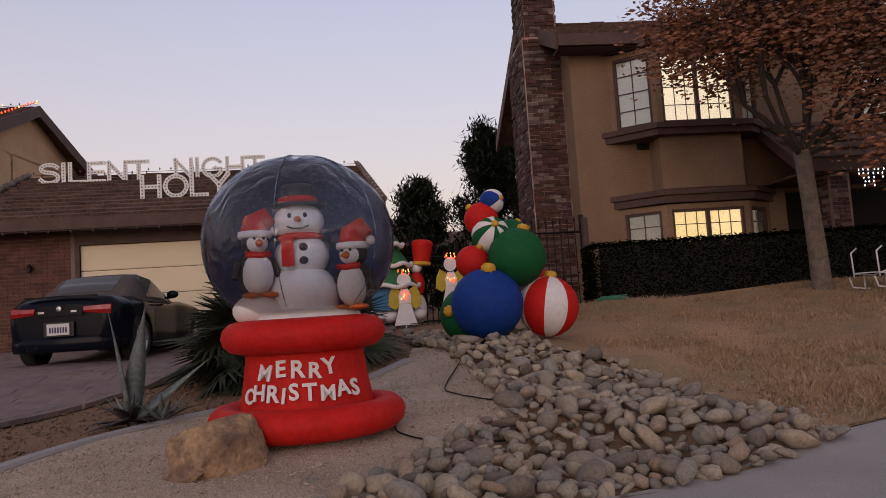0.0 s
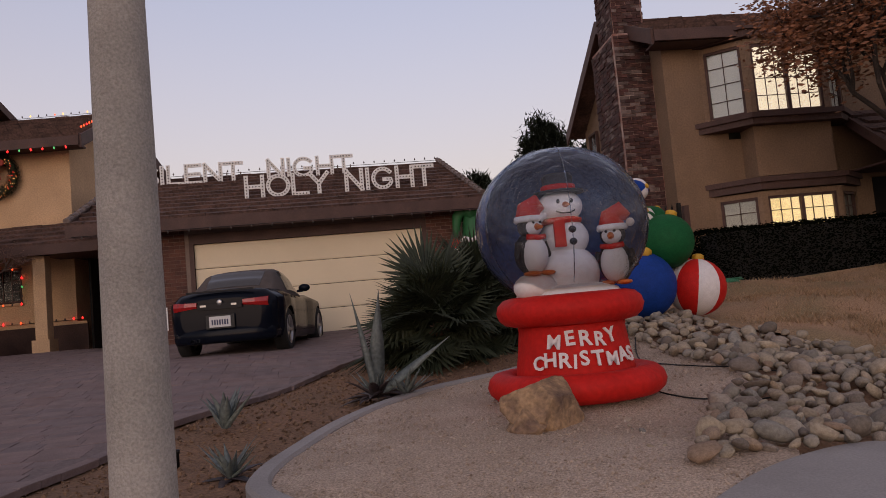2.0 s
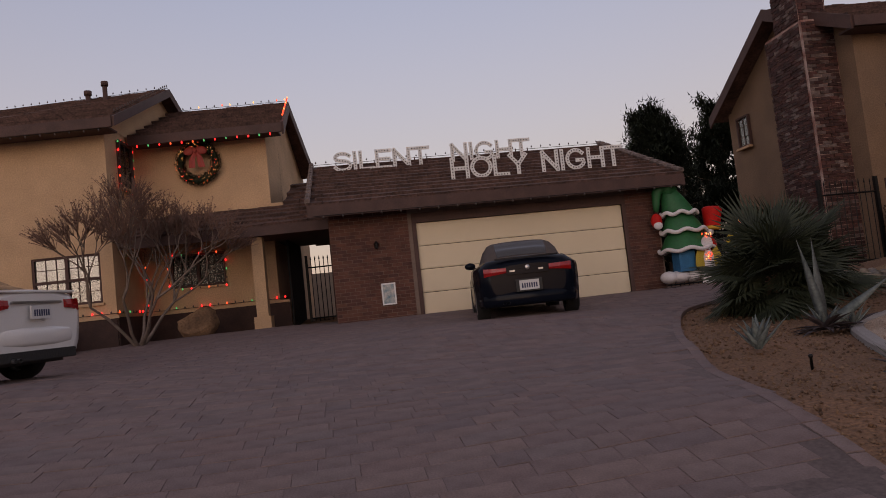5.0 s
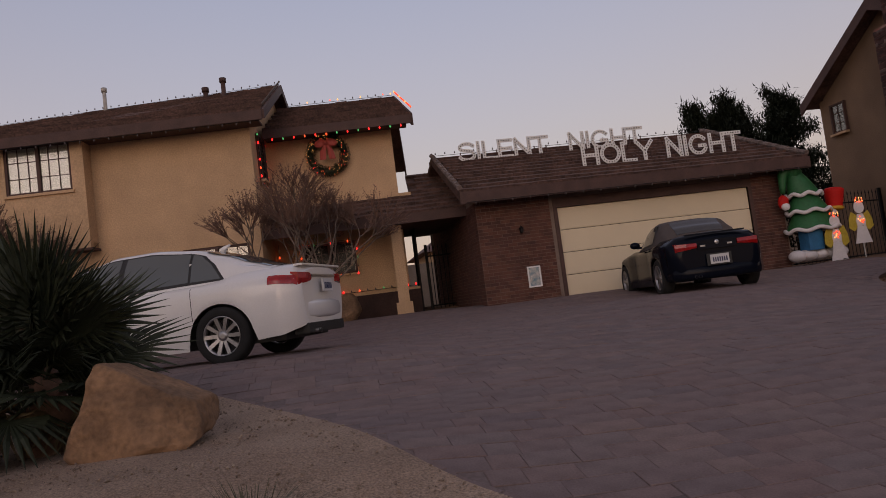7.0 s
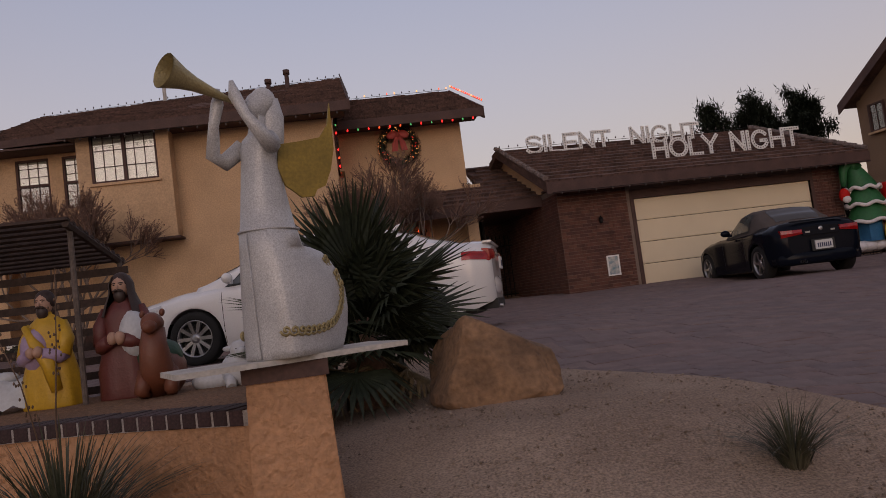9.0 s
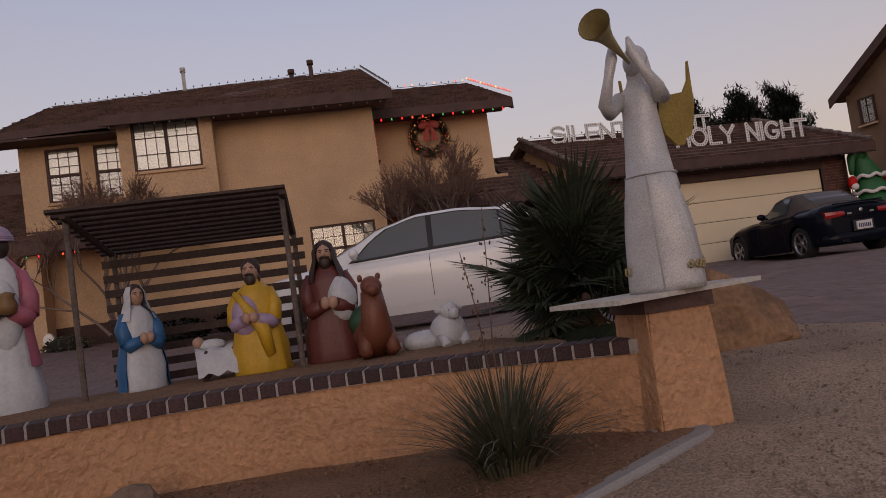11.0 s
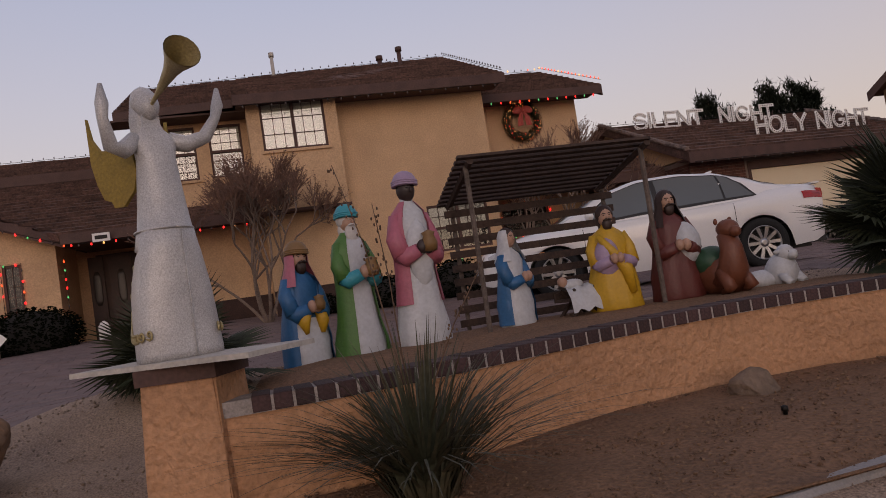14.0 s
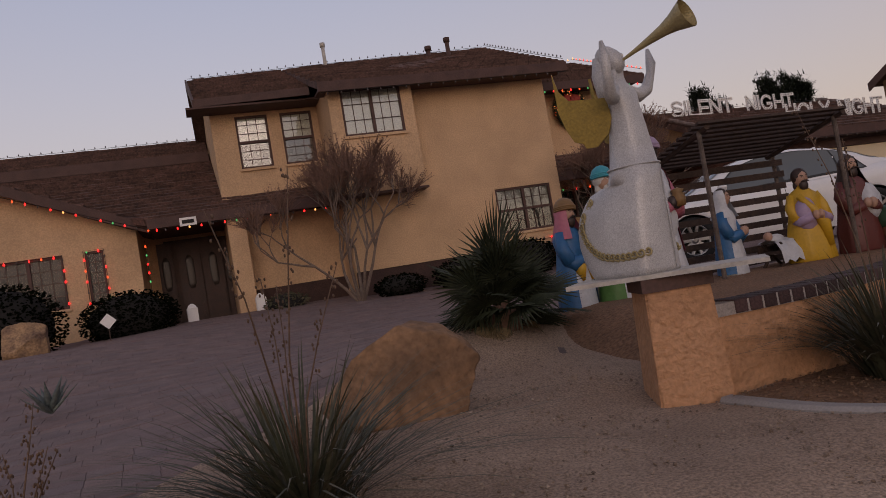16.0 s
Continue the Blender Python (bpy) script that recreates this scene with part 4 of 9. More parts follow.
CAP_Z = 0.70
bm = B()
last = None
for p, t, n, r in along(ARC):
    # n points to the house
    ring = [bm.verts.new(Vector((p.x, p.y, z)) + n * o) for o, z in ((0, 0.0), (0.008 * noise.noise((r * 3, 0, 0)), 0.35), (0, CAP_Z), (0.2, CAP_Z), (0.2, 0.0))]
    if last:
        for j in range(4):
            face(bm, (last[j], last[j + 1], ring[j + 1], ring[j])).smooth = False
    else:
        face(bm, ring)
    last = ring
face(bm, last)
low_wall = part("garden_wall", bm, STUCCO_PINK, label="low curved salmon stucco wall capped with dark bricks", category="wall", kind="structure")
CAP_BRICK = shade("cap_brick", (0.06, 0.030, 0.03), 0.8, vary=0.4, scale=6, fine=60, bump=0.4, each=0.3)
bm = B()
last = None
for p, t, n, r in along(ARC):
    ring = [bm.verts.new(Vector((p.x, p.y, z)) + n * o) for o, z in ((-0.017, CAP_Z), (-0.017, CAP_Z + 0.073), (0.215, CAP_Z + 0.073), (0.215, CAP_Z))]
    if last:
        for j in range(3):
            face(bm, (last[j], last[j + 1], ring[j + 1], ring[j]))
    last = ring
part("mortar", bm, shade("pale_mortar", (0.36, 0.32, 0.30), 0.95, vary=0.25, scale=8, fine=80), low_wall)
brick_me = None
tr = along(ARC)
d = 0.25
while d < tr[-1][3] - 0.2:
    p, t, n = sample(tr, d)
    if not brick_me:
        bm = B()
        box(bm, -0.044, 0.044, -0.022, 0.22, 0.001, 0.078)
        bmesh.ops.bevel(bm, geom=bm.edges[:], offset=0.004, segments=1, affect="EDGES")
        brick_me = part("brick", bm, CAP_BRICK, low_wall)
        ob = brick_me
    else:
        ob = new("brick", brick_me.data)
        ob.parent = low_wall
    ob.matrix_basis = Matrix.Translation((p.x, p.y, CAP_Z + random.uniform(-0.002, 0.003))) @ Matrix.Rotation(math.atan2(t.y, t.x) + random.uniform(-0.03, 0.03), 4, "Z")
    d += 0.102
# raised bed behind the wall
bm = B()
front = [(p + n * 0.19) for p, t, n, r in along(ARC)]
back = curve([(-18.95, 6.6), (-18.5, 7.2), (-17.4, 7.55), (-15.5, 7.6), (-14.0, 7.3), (-13.25, 6.6), (-12.95, 5.4), (-13.0, 4.0)], 8)
rows = []
for i, p in enumerate(front):
    q = Vector((*sample(along(back), along(back)[-1][3] * i / (len(front) - 1))[0].xy, 0))
    r = []
    for j in range(25):
        c = p.lerp(q, j / 24)
        s = j / 24
        z = 0.655 + 0.05 * min(1, s * 1.6) + 0.012 * noise.noise((c.x * 3, c.y * 3, 3))
        low = land(c.x, c.y) - 0.05
        end = min(1.0, i / 7, (len(front) - 1 - i) / 7)
        z = low + (z - low) * min(1.0, (1 - s) / 0.1) * (3 * end ** 2 - 2 * end ** 3)
        r.append(bm.verts.new((c.x, c.y, z)))
    rows.append(r)
for a, b in zip(rows, rows[1:]):
    for j in range(24):
        face(bm, (a[j], b[j], b[j + 1], a[j + 1])).smooth = True
part("planting_bed", bm, DIRT, label="raised brown dirt bed behind the low wall", category="bed", kind="structure")

# ---------------------------------------------------------------- pedestals and trumpet angels
BOARD = shade("weathered_board", (0.50, 0.47, 0.43), 0.8, vary=0.2, scale=5, fine=40)
GLITTER = shade("silver_glitter_cloth", (0.54, 0.535, 0.535), 0.42, metal=0.12, vary=0.30, scale=3.5, fine=130, bump=1.0, tone=(0.42, 0.415, 0.42))
gn, gl = GLITTER.node_tree.nodes, GLITTER.node_tree.links
flake, gb = gn.new("ShaderNodeTexVoronoi"), [k for k in gn if k.type == "BUMP"][0]
flake.inputs["Scale"].default_value = 48.0
gl.new([k for k in gn if k.type == "TEX_COORD"][0].outputs["Object"], flake.inputs["Vector"])
gl.new(flake.outputs["Color"], gb.inputs["Height"])
GOLD_FLAT = shade("gold_board", (0.30, 0.20, 0.035), 0.6, metal=0.15, vary=0.2, scale=6, fine=60, bump=0.2)
GOLD = shade("gold_paint", (0.42, 0.34, 0.17), 0.45, metal=0.35, vary=0.2, scale=10, fine=80, bump=0.3)


def pedestal(x, y, turn, w, d, board_turn, z0):
    """A tapered stucco pillar, a dark cap block and a thin board lying on it."""
    ped = thing("pedestal", "salmon stucco pillar at the end of the low wall", "pillar", pose(x, y, 0, 0, 0, turn), group="pillars of the low wall")
    bm = B()
    ring = lambda s, z: [bm.verts.new((a * w / 2 * s, b * d / 2 * s, z)) for a, b in ((-1, -1), (1, -1), (1, 1), (-1, 1))]
    zs = [(1.14, z0 - 0.2), (1.12, z0 + 0.05), (1.07, z0 + 0.25), (1.0, 0.90)]
    rs = [ring(*q) for q in zs]
    for a, b in zip(rs, rs[1:]):
        for k in range(4):
            face(bm, (a[k], a[(k + 1) % 4], b[(k + 1) % 4], b[k]))
    face(bm, rs[0][::-1]), face(bm, rs[-1])
    bmesh.ops.bevel(bm, geom=[e for e in bm.edges if abs(e.verts[0].co.z - e.verts[1].co.z) > 0.05], offset=0.012, segments=2, affect="EDGES")
    part("shaft", bm, STUCCO_PINK, ped)
    boxes("cap", [(-w * 0.54, w * 0.54, -d * 0.54, d * 0.54, 0.90, 0.975)], TRIM, ped, label="dark brown cap block")
    bm = B()
    box(bm, -0.55, 0.55, -0.25, 0.25, 0.977, 1.002, 0, Matrix.Rotation(radians(board_turn - turn), 4, "Z"))
    bd = part("board", bm, BOARD, None, "weathered grey plywood board under the angel", "board", m=pose(x, y, 0, 0, 0, turn))
    return ped


def angel(x, y, face_to, size, arms):
    """Plain figure blowing a long horn; it looks along +x before it is turned."""
    bm = B()
    # skirt whose back swells into a round train, seam at the waist, slim bodice: height, front, back, half width
    prof = [(0.0, 0.15, -0.42, 0.225), (0.04, 0.152, -0.44, 0.225), (0.12, 0.153, -0.475, 0.218), (0.22, 0.155, -0.495, 0.21), (0.33, 0.157, -0.49, 0.20), (0.42, 0.158, -0.46, 0.187), (0.50, 0.159, -0.40, 0.173),
            (0.55, 0.16, -0.345, 0.165), (0.575, 0.16, -0.27, 0.158), (0.58, 0.16, -0.185, 0.156), (0.67, 0.16, -0.165, 0.142), (0.675, 0.153, -0.158, 0.137), (0.80, 0.135, -0.135, 0.122), (0.95, 0.115, -0.11, 0.108),
            (1.06, 0.10, -0.09, 0.10), (1.13, 0.09, -0.08, 0.112), (1.18, 0.065, -0.07, 0.10), (1.215, 0.03, -0.065, 0.06), (1.25, 0.015, -0.065, 0.045), (1.30, 0.01, -0.075, 0.045)]
    n, rings = 36, []
    for z, fr, bk, hw in prof:
        cx, rx = 0.02, 0.0
        ring = []
        for k in range(n):
            a = 2 * math.pi * k / n
            rx = (fr - cx) if math.cos(a) > 0 else (cx - bk)
            pinch = 1 - 0.45 * max(0.0, -math.cos(a)) * (1 if z < 0.578 else 0)
            ring.append(bm.verts.new((cx + rx * math.cos(a), hw * math.sin(a) * pinch * (1 + 0.03 * math.cos(6 * a) * (1 if z < 0.67 else 0.4)), z)))
        rings.append(ring)
    for r, t in zip(rings, rings[1:]):
        for k in range(n):
            face(bm, (r[k], r[(k + 1) % n], t[(k + 1) % n], t[k])).smooth = True
    face(bm, rings[0][::-1])
    tube(bm, [(0.0 + (0.164 if math.cos(a) > 0 else 0.170) * math.cos(a), 0.145 * math.sin(a), 0.673) for a in [2 * math.pi * k / 28 for k in range(29)]], 0.006, 5)
    tube(bm, [(0.156, 0.03, 0.0), (0.163, 0.03, 0.3), (0.165, 0.028, 0.66)], 0.004, 4)
    # head thrown back, hair falling to the shoulders
    tilt = Matrix.Rotation(radians(-32), 4, "Y")
    ball(bm, (-0.015, 0, 1.36), (0.07, 0.062, 0.095), 16, 10, 0, tilt)
    ball(bm, (0.045, 0, 1.375), (0.02, 0.014, 0.018), 8, 6)
    ball(bm, (-0.05, 0, 1.385), (0.075, 0.072, 0.09), 14, 9, 0, tilt)
    tube(bm, [(-0.085, 0, 1.40), (-0.10, 0, 1.30), (-0.085, 0, 1.18), (-0.075, 0, 1.10)], [0.065, 0.075, 0.075, 0.05], 10)
    for pts in arms:
        tube(bm, pts, [0.05, 0.047, 0.040, 0.028, 0.034, 0.012], 9)
    # horn with an open bell
    horn0, horn1 = Vector((0.055, 0, 1.345)), Vector((0.52, 0, 1.475))
    steps = [(0, 0.009), (0.2, 0.014), (0.45, 0.026), (0.65, 0.038), (0.8, 0.056), (0.92, 0.078), (1.0, 0.092)]
    tube(bm, [horn0.lerp(horn1, q) for q, _ in steps], [r for _, r in steps], 18, 1, cap=False)
    tube(bm, [horn0.lerp(horn1, q) for q, _ in steps[::-1]], [r - 0.004 for _, r in steps[::-1]], 18, 1, cap=False)
    # flat golden wings with a pointed tip and lobed lower edge
    out = [(-0.40, 1.36), (-0.375, 1.24), (-0.32, 1.165), (-0.215, 1.147), (-0.09, 1.13), (-0.07, 1.0), (-0.105, 0.905), (-0.187, 0.837), (-0.256, 0.84), (-0.275, 0.876), (-0.325, 0.896), (-0.365, 0.984), (-0.395, 1.10)]
    for sd in (1, -1):
        mm = Matrix(((1, 0, 0, 0), (0, 0, sd, 0.05 * sd), (0, 1, 0, 0), (0, 0, 0, 1)))
        slab(bm, out, 0.0, 0.02, 2, Matrix.Rotation(radians(-24 * sd), 4, "Z") @ mm)
    # golden curls along the hem and up the train, on both sides
    line = curve([(0.10, 0.14), (-0.02, 0.13), (-0.15, 0.135), (-0.27, 0.165), (-0.36, 0.235), (-0.41, 0.33), (-0.385, 0.43), (-0.31, 0.51)], 3)
    for sd in (1, -1):
        for k, (px, pz) in enumerate(line):
            i = min(range(len(prof)), key=lambda j: abs(prof[j][0] - pz))
            _, fr, bk, hw = prof[i]
            c = max(-1.0, min(1.0, (px - 0.02) / ((fr - 0.02) if px > 0.02 else (0.02 - bk))))
            py = hw * math.sqrt(1 - c * c) * (1 - 0.45 * max(0.0, -c)) * (1 + 0.03 * math.cos(6 * math.acos(c)))
            nrm = Vector((0.6 * c, sd, 0)).normalized()
            u, v = basis(nrm)
            o = Vector((px, sd * py, pz)) + nrm * 0.005
            tube(bm, [o + (0.031 - 0.0025 * j) * (math.cos(0.75 * j) * u + math.sin(0.75 * j) * v) for j in range(12)], 0.0075, 4, 1)
    return part("angel_statue", bm, [GLITTER, GOLD, GOLD_FLAT], None, "white glittering angel figure with golden horn and wings", "statue", group="trumpeting angels", m=Matrix.Translation((x, y, 1.003)) @ Matrix.Rotation(math.atan2(face_to[1], face_to[0]), 4, "Z") @ Matrix.Scale(size, 4))


HOLDING = ([(0.04, -0.09, 1.15), (0.13, -0.14, 1.07), (0.205, -0.13, 1.10), (0.215, -0.08, 1.25), (0.20, -0.05, 1.36), (0.19, -0.045, 1.44)],
           [(0.0, 0.09, 1.16), (0.03, 0.15, 1.11), (0.09, 0.15, 1.16), (0.14, 0.10, 1.27), (0.165, 0.06, 1.38), (0.17, 0.05, 1.46)])
RAISED_ARMS = ([(0.0, -0.09, 1.16), (0.04, -0.17, 1.10), (0.07, -0.24, 1.11), (0.09, -0.27, 1.25), (0.09, -0.265, 1.33), (0.08, -0.26, 1.43)],
               [(0.0, 0.09, 1.16), (0.02, 0.18, 1.14), (0.03, 0.28, 1.18), (0.04, 0.35, 1.29), (0.045, 0.37, 1.36), (0.03, 0.385, 1.46)])
pedestal(-13.13, 3.38, -2, 0.37, 0.36, 16, 0.27)
pedestal(-18.98, 4.32, -26, 0.37, 0.38, -44, 0.22)
angel(-13.14, 3.25, (-0.78, -0.62), 0.895, HOLDING)
angel(-19.03, 4.38, (0.36, -0.93), 0.94, RAISED_ARMS)


# ---------------------------------------------------------------- nativity figures
def dye(name, c):
    return shade(name, c, 0.5, vary=0.10, scale=8, fine=34, bump=0.2)


BLUE, TEAL, GREEN, PINK = dye("blue_robe", (0.015, 0.11, 0.26)), dye("teal_robe", (0.02, 0.27, 0.34)), dye("green_robe", (0.06, 0.17, 0.035)), dye("pink_robe", (0.42, 0.12, 0.17))
CHALK, YELLOW, MAUVE, MAROON = dye("white_robe", (0.50, 0.52, 0.55)), dye("yellow_robe", (0.52, 0.30, 0.02)), dye("mauve_robe", (0.33, 0.24, 0.36)), dye("maroon_robe", (0.115, 0.026, 0.022))
FAWN, DEEP, HAIR, RUST = dye("pale_face", (0.42, 0.25, 0.18)), dye("dark_face", (0.035, 0.022, 0.02)), dye("brown_hair", (0.035, 0.018, 0.014)), dye("rust_fur", (0.16, 0.05, 0.025))
GREY_HAIR, BRASS = dye("grey_beard", (0.50, 0.48, 0.46)), dye("brass_vessel", (0.20, 0.11, 0.04))


def shell(bm, prof, a0, a1, mi, m=None, squash=(1, 1), n=20, wave=0.0):
    """Part of a turned surface, from angle a0 to a1 (0 looks along -y), as an open cloak."""
    rings = []
    for r, z in prof:
        ring = []
        for k in range(n + 1):
            a = radians(a0 + (a1 - a0) * k / n) - math.pi / 2
            rr = r * (1 + wave * math.sin(a * 7 + z * 4))
            p = Vector((rr * math.cos(a) * squash[0], rr * math.sin(a) * squash[1], z))
            ring.append(bm.verts.new(m @ p if m else p))
        rings.append(ring)
    for r, s in zip(rings, rings[1:]):
        for k in range(n):
            f = face(bm, (r[k], r[k + 1], s[k + 1], s[k]), mi)
            if f:
                f.smooth = True


def figure(x, y, z, h, w, turn, robe, cloak, skin, label, hat=None, hair=None, beard=None, sleeve=None, kneel=False, veil=None, held=None, sash=None, cloak_open=50, head_scale=1.0, chest=None, chest_x=0.0, long_beard=1.0, cloak_low=1, bib=None, bib_z=0.45, lining=None):
    """One plain robed figure, h high; looks along -y before it is turned."""
    mats = [robe, cloak, skin, hat or hair or skin, hair or cloak, beard or skin, sleeve or robe, held or skin, sash or cloak]
    bm = B()
    sq = (1.0, 0.72)
    hr = 0.070 * h * (1.25 if kneel else 1.0) * head_scale
    sh = h - hr * 2.65     # shoulder height
    r0 = w / 2
    body = [(r0 * 0.96, 0.0), (r0, 0.03), (r0 * 0.97, sh * 0.14), (r0 * (0.97 if kneel else 0.82), sh * 0.3), (r0 * (0.82 if kneel else 0.70), sh * 0.52), (r0 * 0.68, sh * 0.72), (r0 * 0.72, sh * 0.86), (r0 * 0.56, sh * 0.955), (r0 * 0.24, sh * 1.03), (hr * 0.55, sh * 1.09)]
    n, rings = 32, []
    for r, zz in body:
        ring = []
        for k in range(n):
            a = 2 * math.pi * k / n
            fold = 1 + (0.035 * math.sin(a * 9 + zz * 2) + 0.02 * math.sin(a * 5)) * max(0, 1 - zz / sh) ** 0.7
            ring.append(bm.verts.new((r * fold * math.cos(a), r * fold * math.sin(a) * sq[1], zz)))
        rings.append(ring)
    for r, s in zip(rings, rings[1:]):
        for k in range(n):
            face(bm, (r[k], r[(k + 1) % n], s[(k + 1) % n], s[k]), 10 if bib and r[k].co.z > bib_z * sh else 0).smooth = True
    face(bm, rings[0][::-1], 0), face(bm, rings[-1], 0)
    mats += [veil or robe, bib or robe]
    if cloak is not robe:
        cl = [(r * 1.07 + 0.008, zz) for r, zz in body[cloak_low:9]]
        shell(bm, cl, cloak_open, 360 - cloak_open, 1, None, sq, 28, 0.012)
        shell(bm, [(r - 0.012, zz) for r, zz in cl[::-1]], cloak_open, 360 - cloak_open, 1, None, sq, 28, 0.012)
    hc = Vector((0, -0.012, h - hr * 1.25))
    ball(bm, hc, (hr * 0.82, hr * 0.9, hr * 1.12), 16, 12, 2)
    ball(bm, hc + Vector((0, -hr * 0.92, -hr * 0.1)), (hr * 0.13, hr * 0.16, hr * 0.22), 8, 6, 2)
    if hair:
        ball(bm, hc + Vector((0, hr * 0.16, hr * 0.24)), (hr * 0.98, hr * 0.94, hr * 1.08), 14, 10, 4)
        ball(bm, hc + Vector((0, hr * 0.35, -hr * 0.8)), (hr * 0.85, hr * 0.55, hr * 0.9), 12, 8, 4)
    if beard:
        ball(bm, hc + Vector((0, -hr * 0.5, -hr * (0.2 + 0.65 * long_beard))), (hr * (0.36 + 0.2 * long_beard), hr * 0.42, hr * 0.72 * long_beard), 12, 8, 5)
        tube(bm, [hc + Vector((x_ * hr, -hr * 0.9, (-0.32 - 0.25 * abs(x_)) * hr)) for x_ in (-0.5, -0.2, 0.0, 0.2, 0.5)], [hr * 0.06, hr * 0.13, hr * 0.1, hr * 0.13, hr * 0.06], 6, 5)
    for sd in (-1, 1):   # eyes as small dark dots
        ball(bm, hc + Vector((sd * hr * 0.3, -hr * 0.82, hr * 0.12)), (hr * 0.13, hr * 0.07, hr * 0.05), 6, 4, 4 if hair else 2)
        tube(bm, [hc + Vector((sd * hr * u_, -hr * v_, hr * w_)) for u_, v_, w_ in ((0.12, 0.88, 0.27), (0.3, 0.86, 0.32), (0.5, 0.74, 0.26))], hr * 0.045, 5, 4 if hair else 2)
    if hat:
        lathe(bm, [(hr * 0.95, hr * 0.35), (hr * 1.12, hr * 0.5), (hr * 1.12, hr * 0.75), (hr * 1.02, hr * 1.05), (hr * 0.8, hr * 1.42), (hr * 0.4, hr * 1.66), (0.004, hr * 1.74)], 18, Matrix.Translation(hc), 3)
        for q in range(3):
            tube(bm, [hc + Vector((hr * 1.1 * math.cos(a), hr * 1.1 * math.sin(a), hr * (0.45 + 0.16 * q + 0.06 * math.sin(2 * a)))) for a in [2 * math.pi * k / 16 for k in range(17)]], hr * 0.12, 6, 3)
    if veil:
        shell(bm, [(hr * 0.25, h - 0.005), (hr * 0.8, h - hr * 0.3), (hr * 1.12, h - hr), (hr * 1.15, h - hr * 1.8), (hr * 1.5, sh * 0.98), (hr * 1.9, sh * 0.86)], 42, 318, 9, None, (1, 0.95), 20, 0.02)
    ar = 0.055 * h * (1.15 if kneel else 1.0)
    hz, hy = sh * (0.66 if not kneel else 0.60), -r0 * 0.80
    for sd in (-1, 1):
        elbow, wrist = (sd * r0 * 0.60, -r0 * 0.45, hz - 0.03 * h), (sd * r0 * 0.22, hy, hz + 0.01 * h)
        tube(bm, [(sd * r0 * 0.50, 0.0, sh * 0.93), (sd * r0 * 0.72, -r0 * 0.10, sh * 0.76), (sd * r0 * 0.66, -r0 * 0.36, hz - 0.02 * h)], [ar * 0.85, ar, ar * 1.05], 10, 1)
        tube(bm, [(sd * r0 * 0.70, -r0 * 0.25, hz), elbow, wrist], [ar * 0.9, ar * 0.98, ar * 0.75], 10, 6)
        ball(bm, (sd * r0 * 0.12, hy - 0.015, hz + 0.025 * h), (ar * 0.62, ar * 0.62, ar * 0.8), 10, 8, 2)
    if held:
        lathe(bm, [(0.004, -0.05 * h), (0.04 * h, -0.045 * h), (0.05 * h, 0.0), (0.035 * h, 0.04 * h), (0.045 * h, 0.06 * h), (0.004, 0.075 * h)], 12, Matrix.Translation((0.03, hy - 0.04, hz + 0.04 * h)), 7)
    if chest:
        mats.append(chest)
        ball(bm, (chest_x * r0, -r0 * 0.36, sh * 0.65), (r0 * 0.50, r0 * 0.40, sh * 0.25), 16, 10, len(mats) - 1)
    if lining:   # turned-back edge of the cloak below the wrists
        mats.append(lining)
        for sd in (-1, 1):
            tube(bm, [(sd * r0 * 0.30, -r0 * 0.66, hz), (sd * r0 * 0.40, -r0 * 0.64, hz - 0.10 * h), (sd * r0 * 0.34, -r0 * 0.66, hz - 0.19 * h)], [ar * 0.75, ar * 0.8, ar * 0.3], 8, len(mats) - 1)
    if sash:
        tube(bm, [(-r0 * 0.5, -r0 * 0.45, sh * 0.92), (-r0 * 0.1, -r0 * 0.66, sh * 0.72), (r0 * 0.35, -r0 * 0.66, sh * 0.5), (r0 * 0.5, -r0 * 0.55, sh * 0.2)], [0.035, 0.05, 0.06, 0.05], 8, 8)
    # moulded creases of the painted shell
    bm.normal_update()
    o = Vector((x * 3.1, y * 1.7, h))
    for v in bm.verts:
        low = max(0.0, min(1.0, (sh * 1.02 - v.co.z) / 0.06))
        c = Vector((v.co.x * 9, v.co.y * 9, v.co.z * 3.2)) + o
        v.co += v.normal * low * (0.016 * noise.noise(c) + 0.007 * noise.noise(c * 2.7))
    return part("nativity_figure", bm, mats, None, label, "statue", group="nativity figures", m=Matrix.Translation((x, y, z)) @ Matrix.Rotation(radians(turn), 4, "Z"))


figure(-18.04, 6.70, 0.66, 1.02, 0.43, 24, CHALK, BLUE, FAWN, "kneeling king in a blue cloak with pink scarf", hat=BRASS, hair=HAIR, beard=HAIR, sleeve=BLUE, kneel=True, held=BRASS, veil=PINK, bib=BLUE, bib_z=0.44, lining=YELLOW, cloak_open=44)
figure(-17.58, 6.68, 0.67, 1.27, 0.46, 24, CHALK, GREEN, FAWN, "bearded king in a green cloak and teal turban", hat=TEAL, beard=GREY_HAIR, hair=GREY_HAIR, long_beard=1.7, sleeve=TEAL, held=BRASS, cloak_open=36)
figure(-17.04, 6.60, 0.68, 1.48, 0.49, 12, CHALK, PINK, DEEP, "tall king in a pink cloak and pale turban", hat=MAUVE, sleeve=PINK, held=BRASS, chest=CHALK, head_scale=0.95, cloak_open=40, cloak_low=3)
figure(-16.08, 6.74, 0.69, 0.92, 0.40, 26, CHALK, BLUE, FAWN, "kneeling woman in a blue cloak and white veil", hair=HAIR, sleeve=BLUE, kneel=True, veil=CHALK, cloak_open=54)
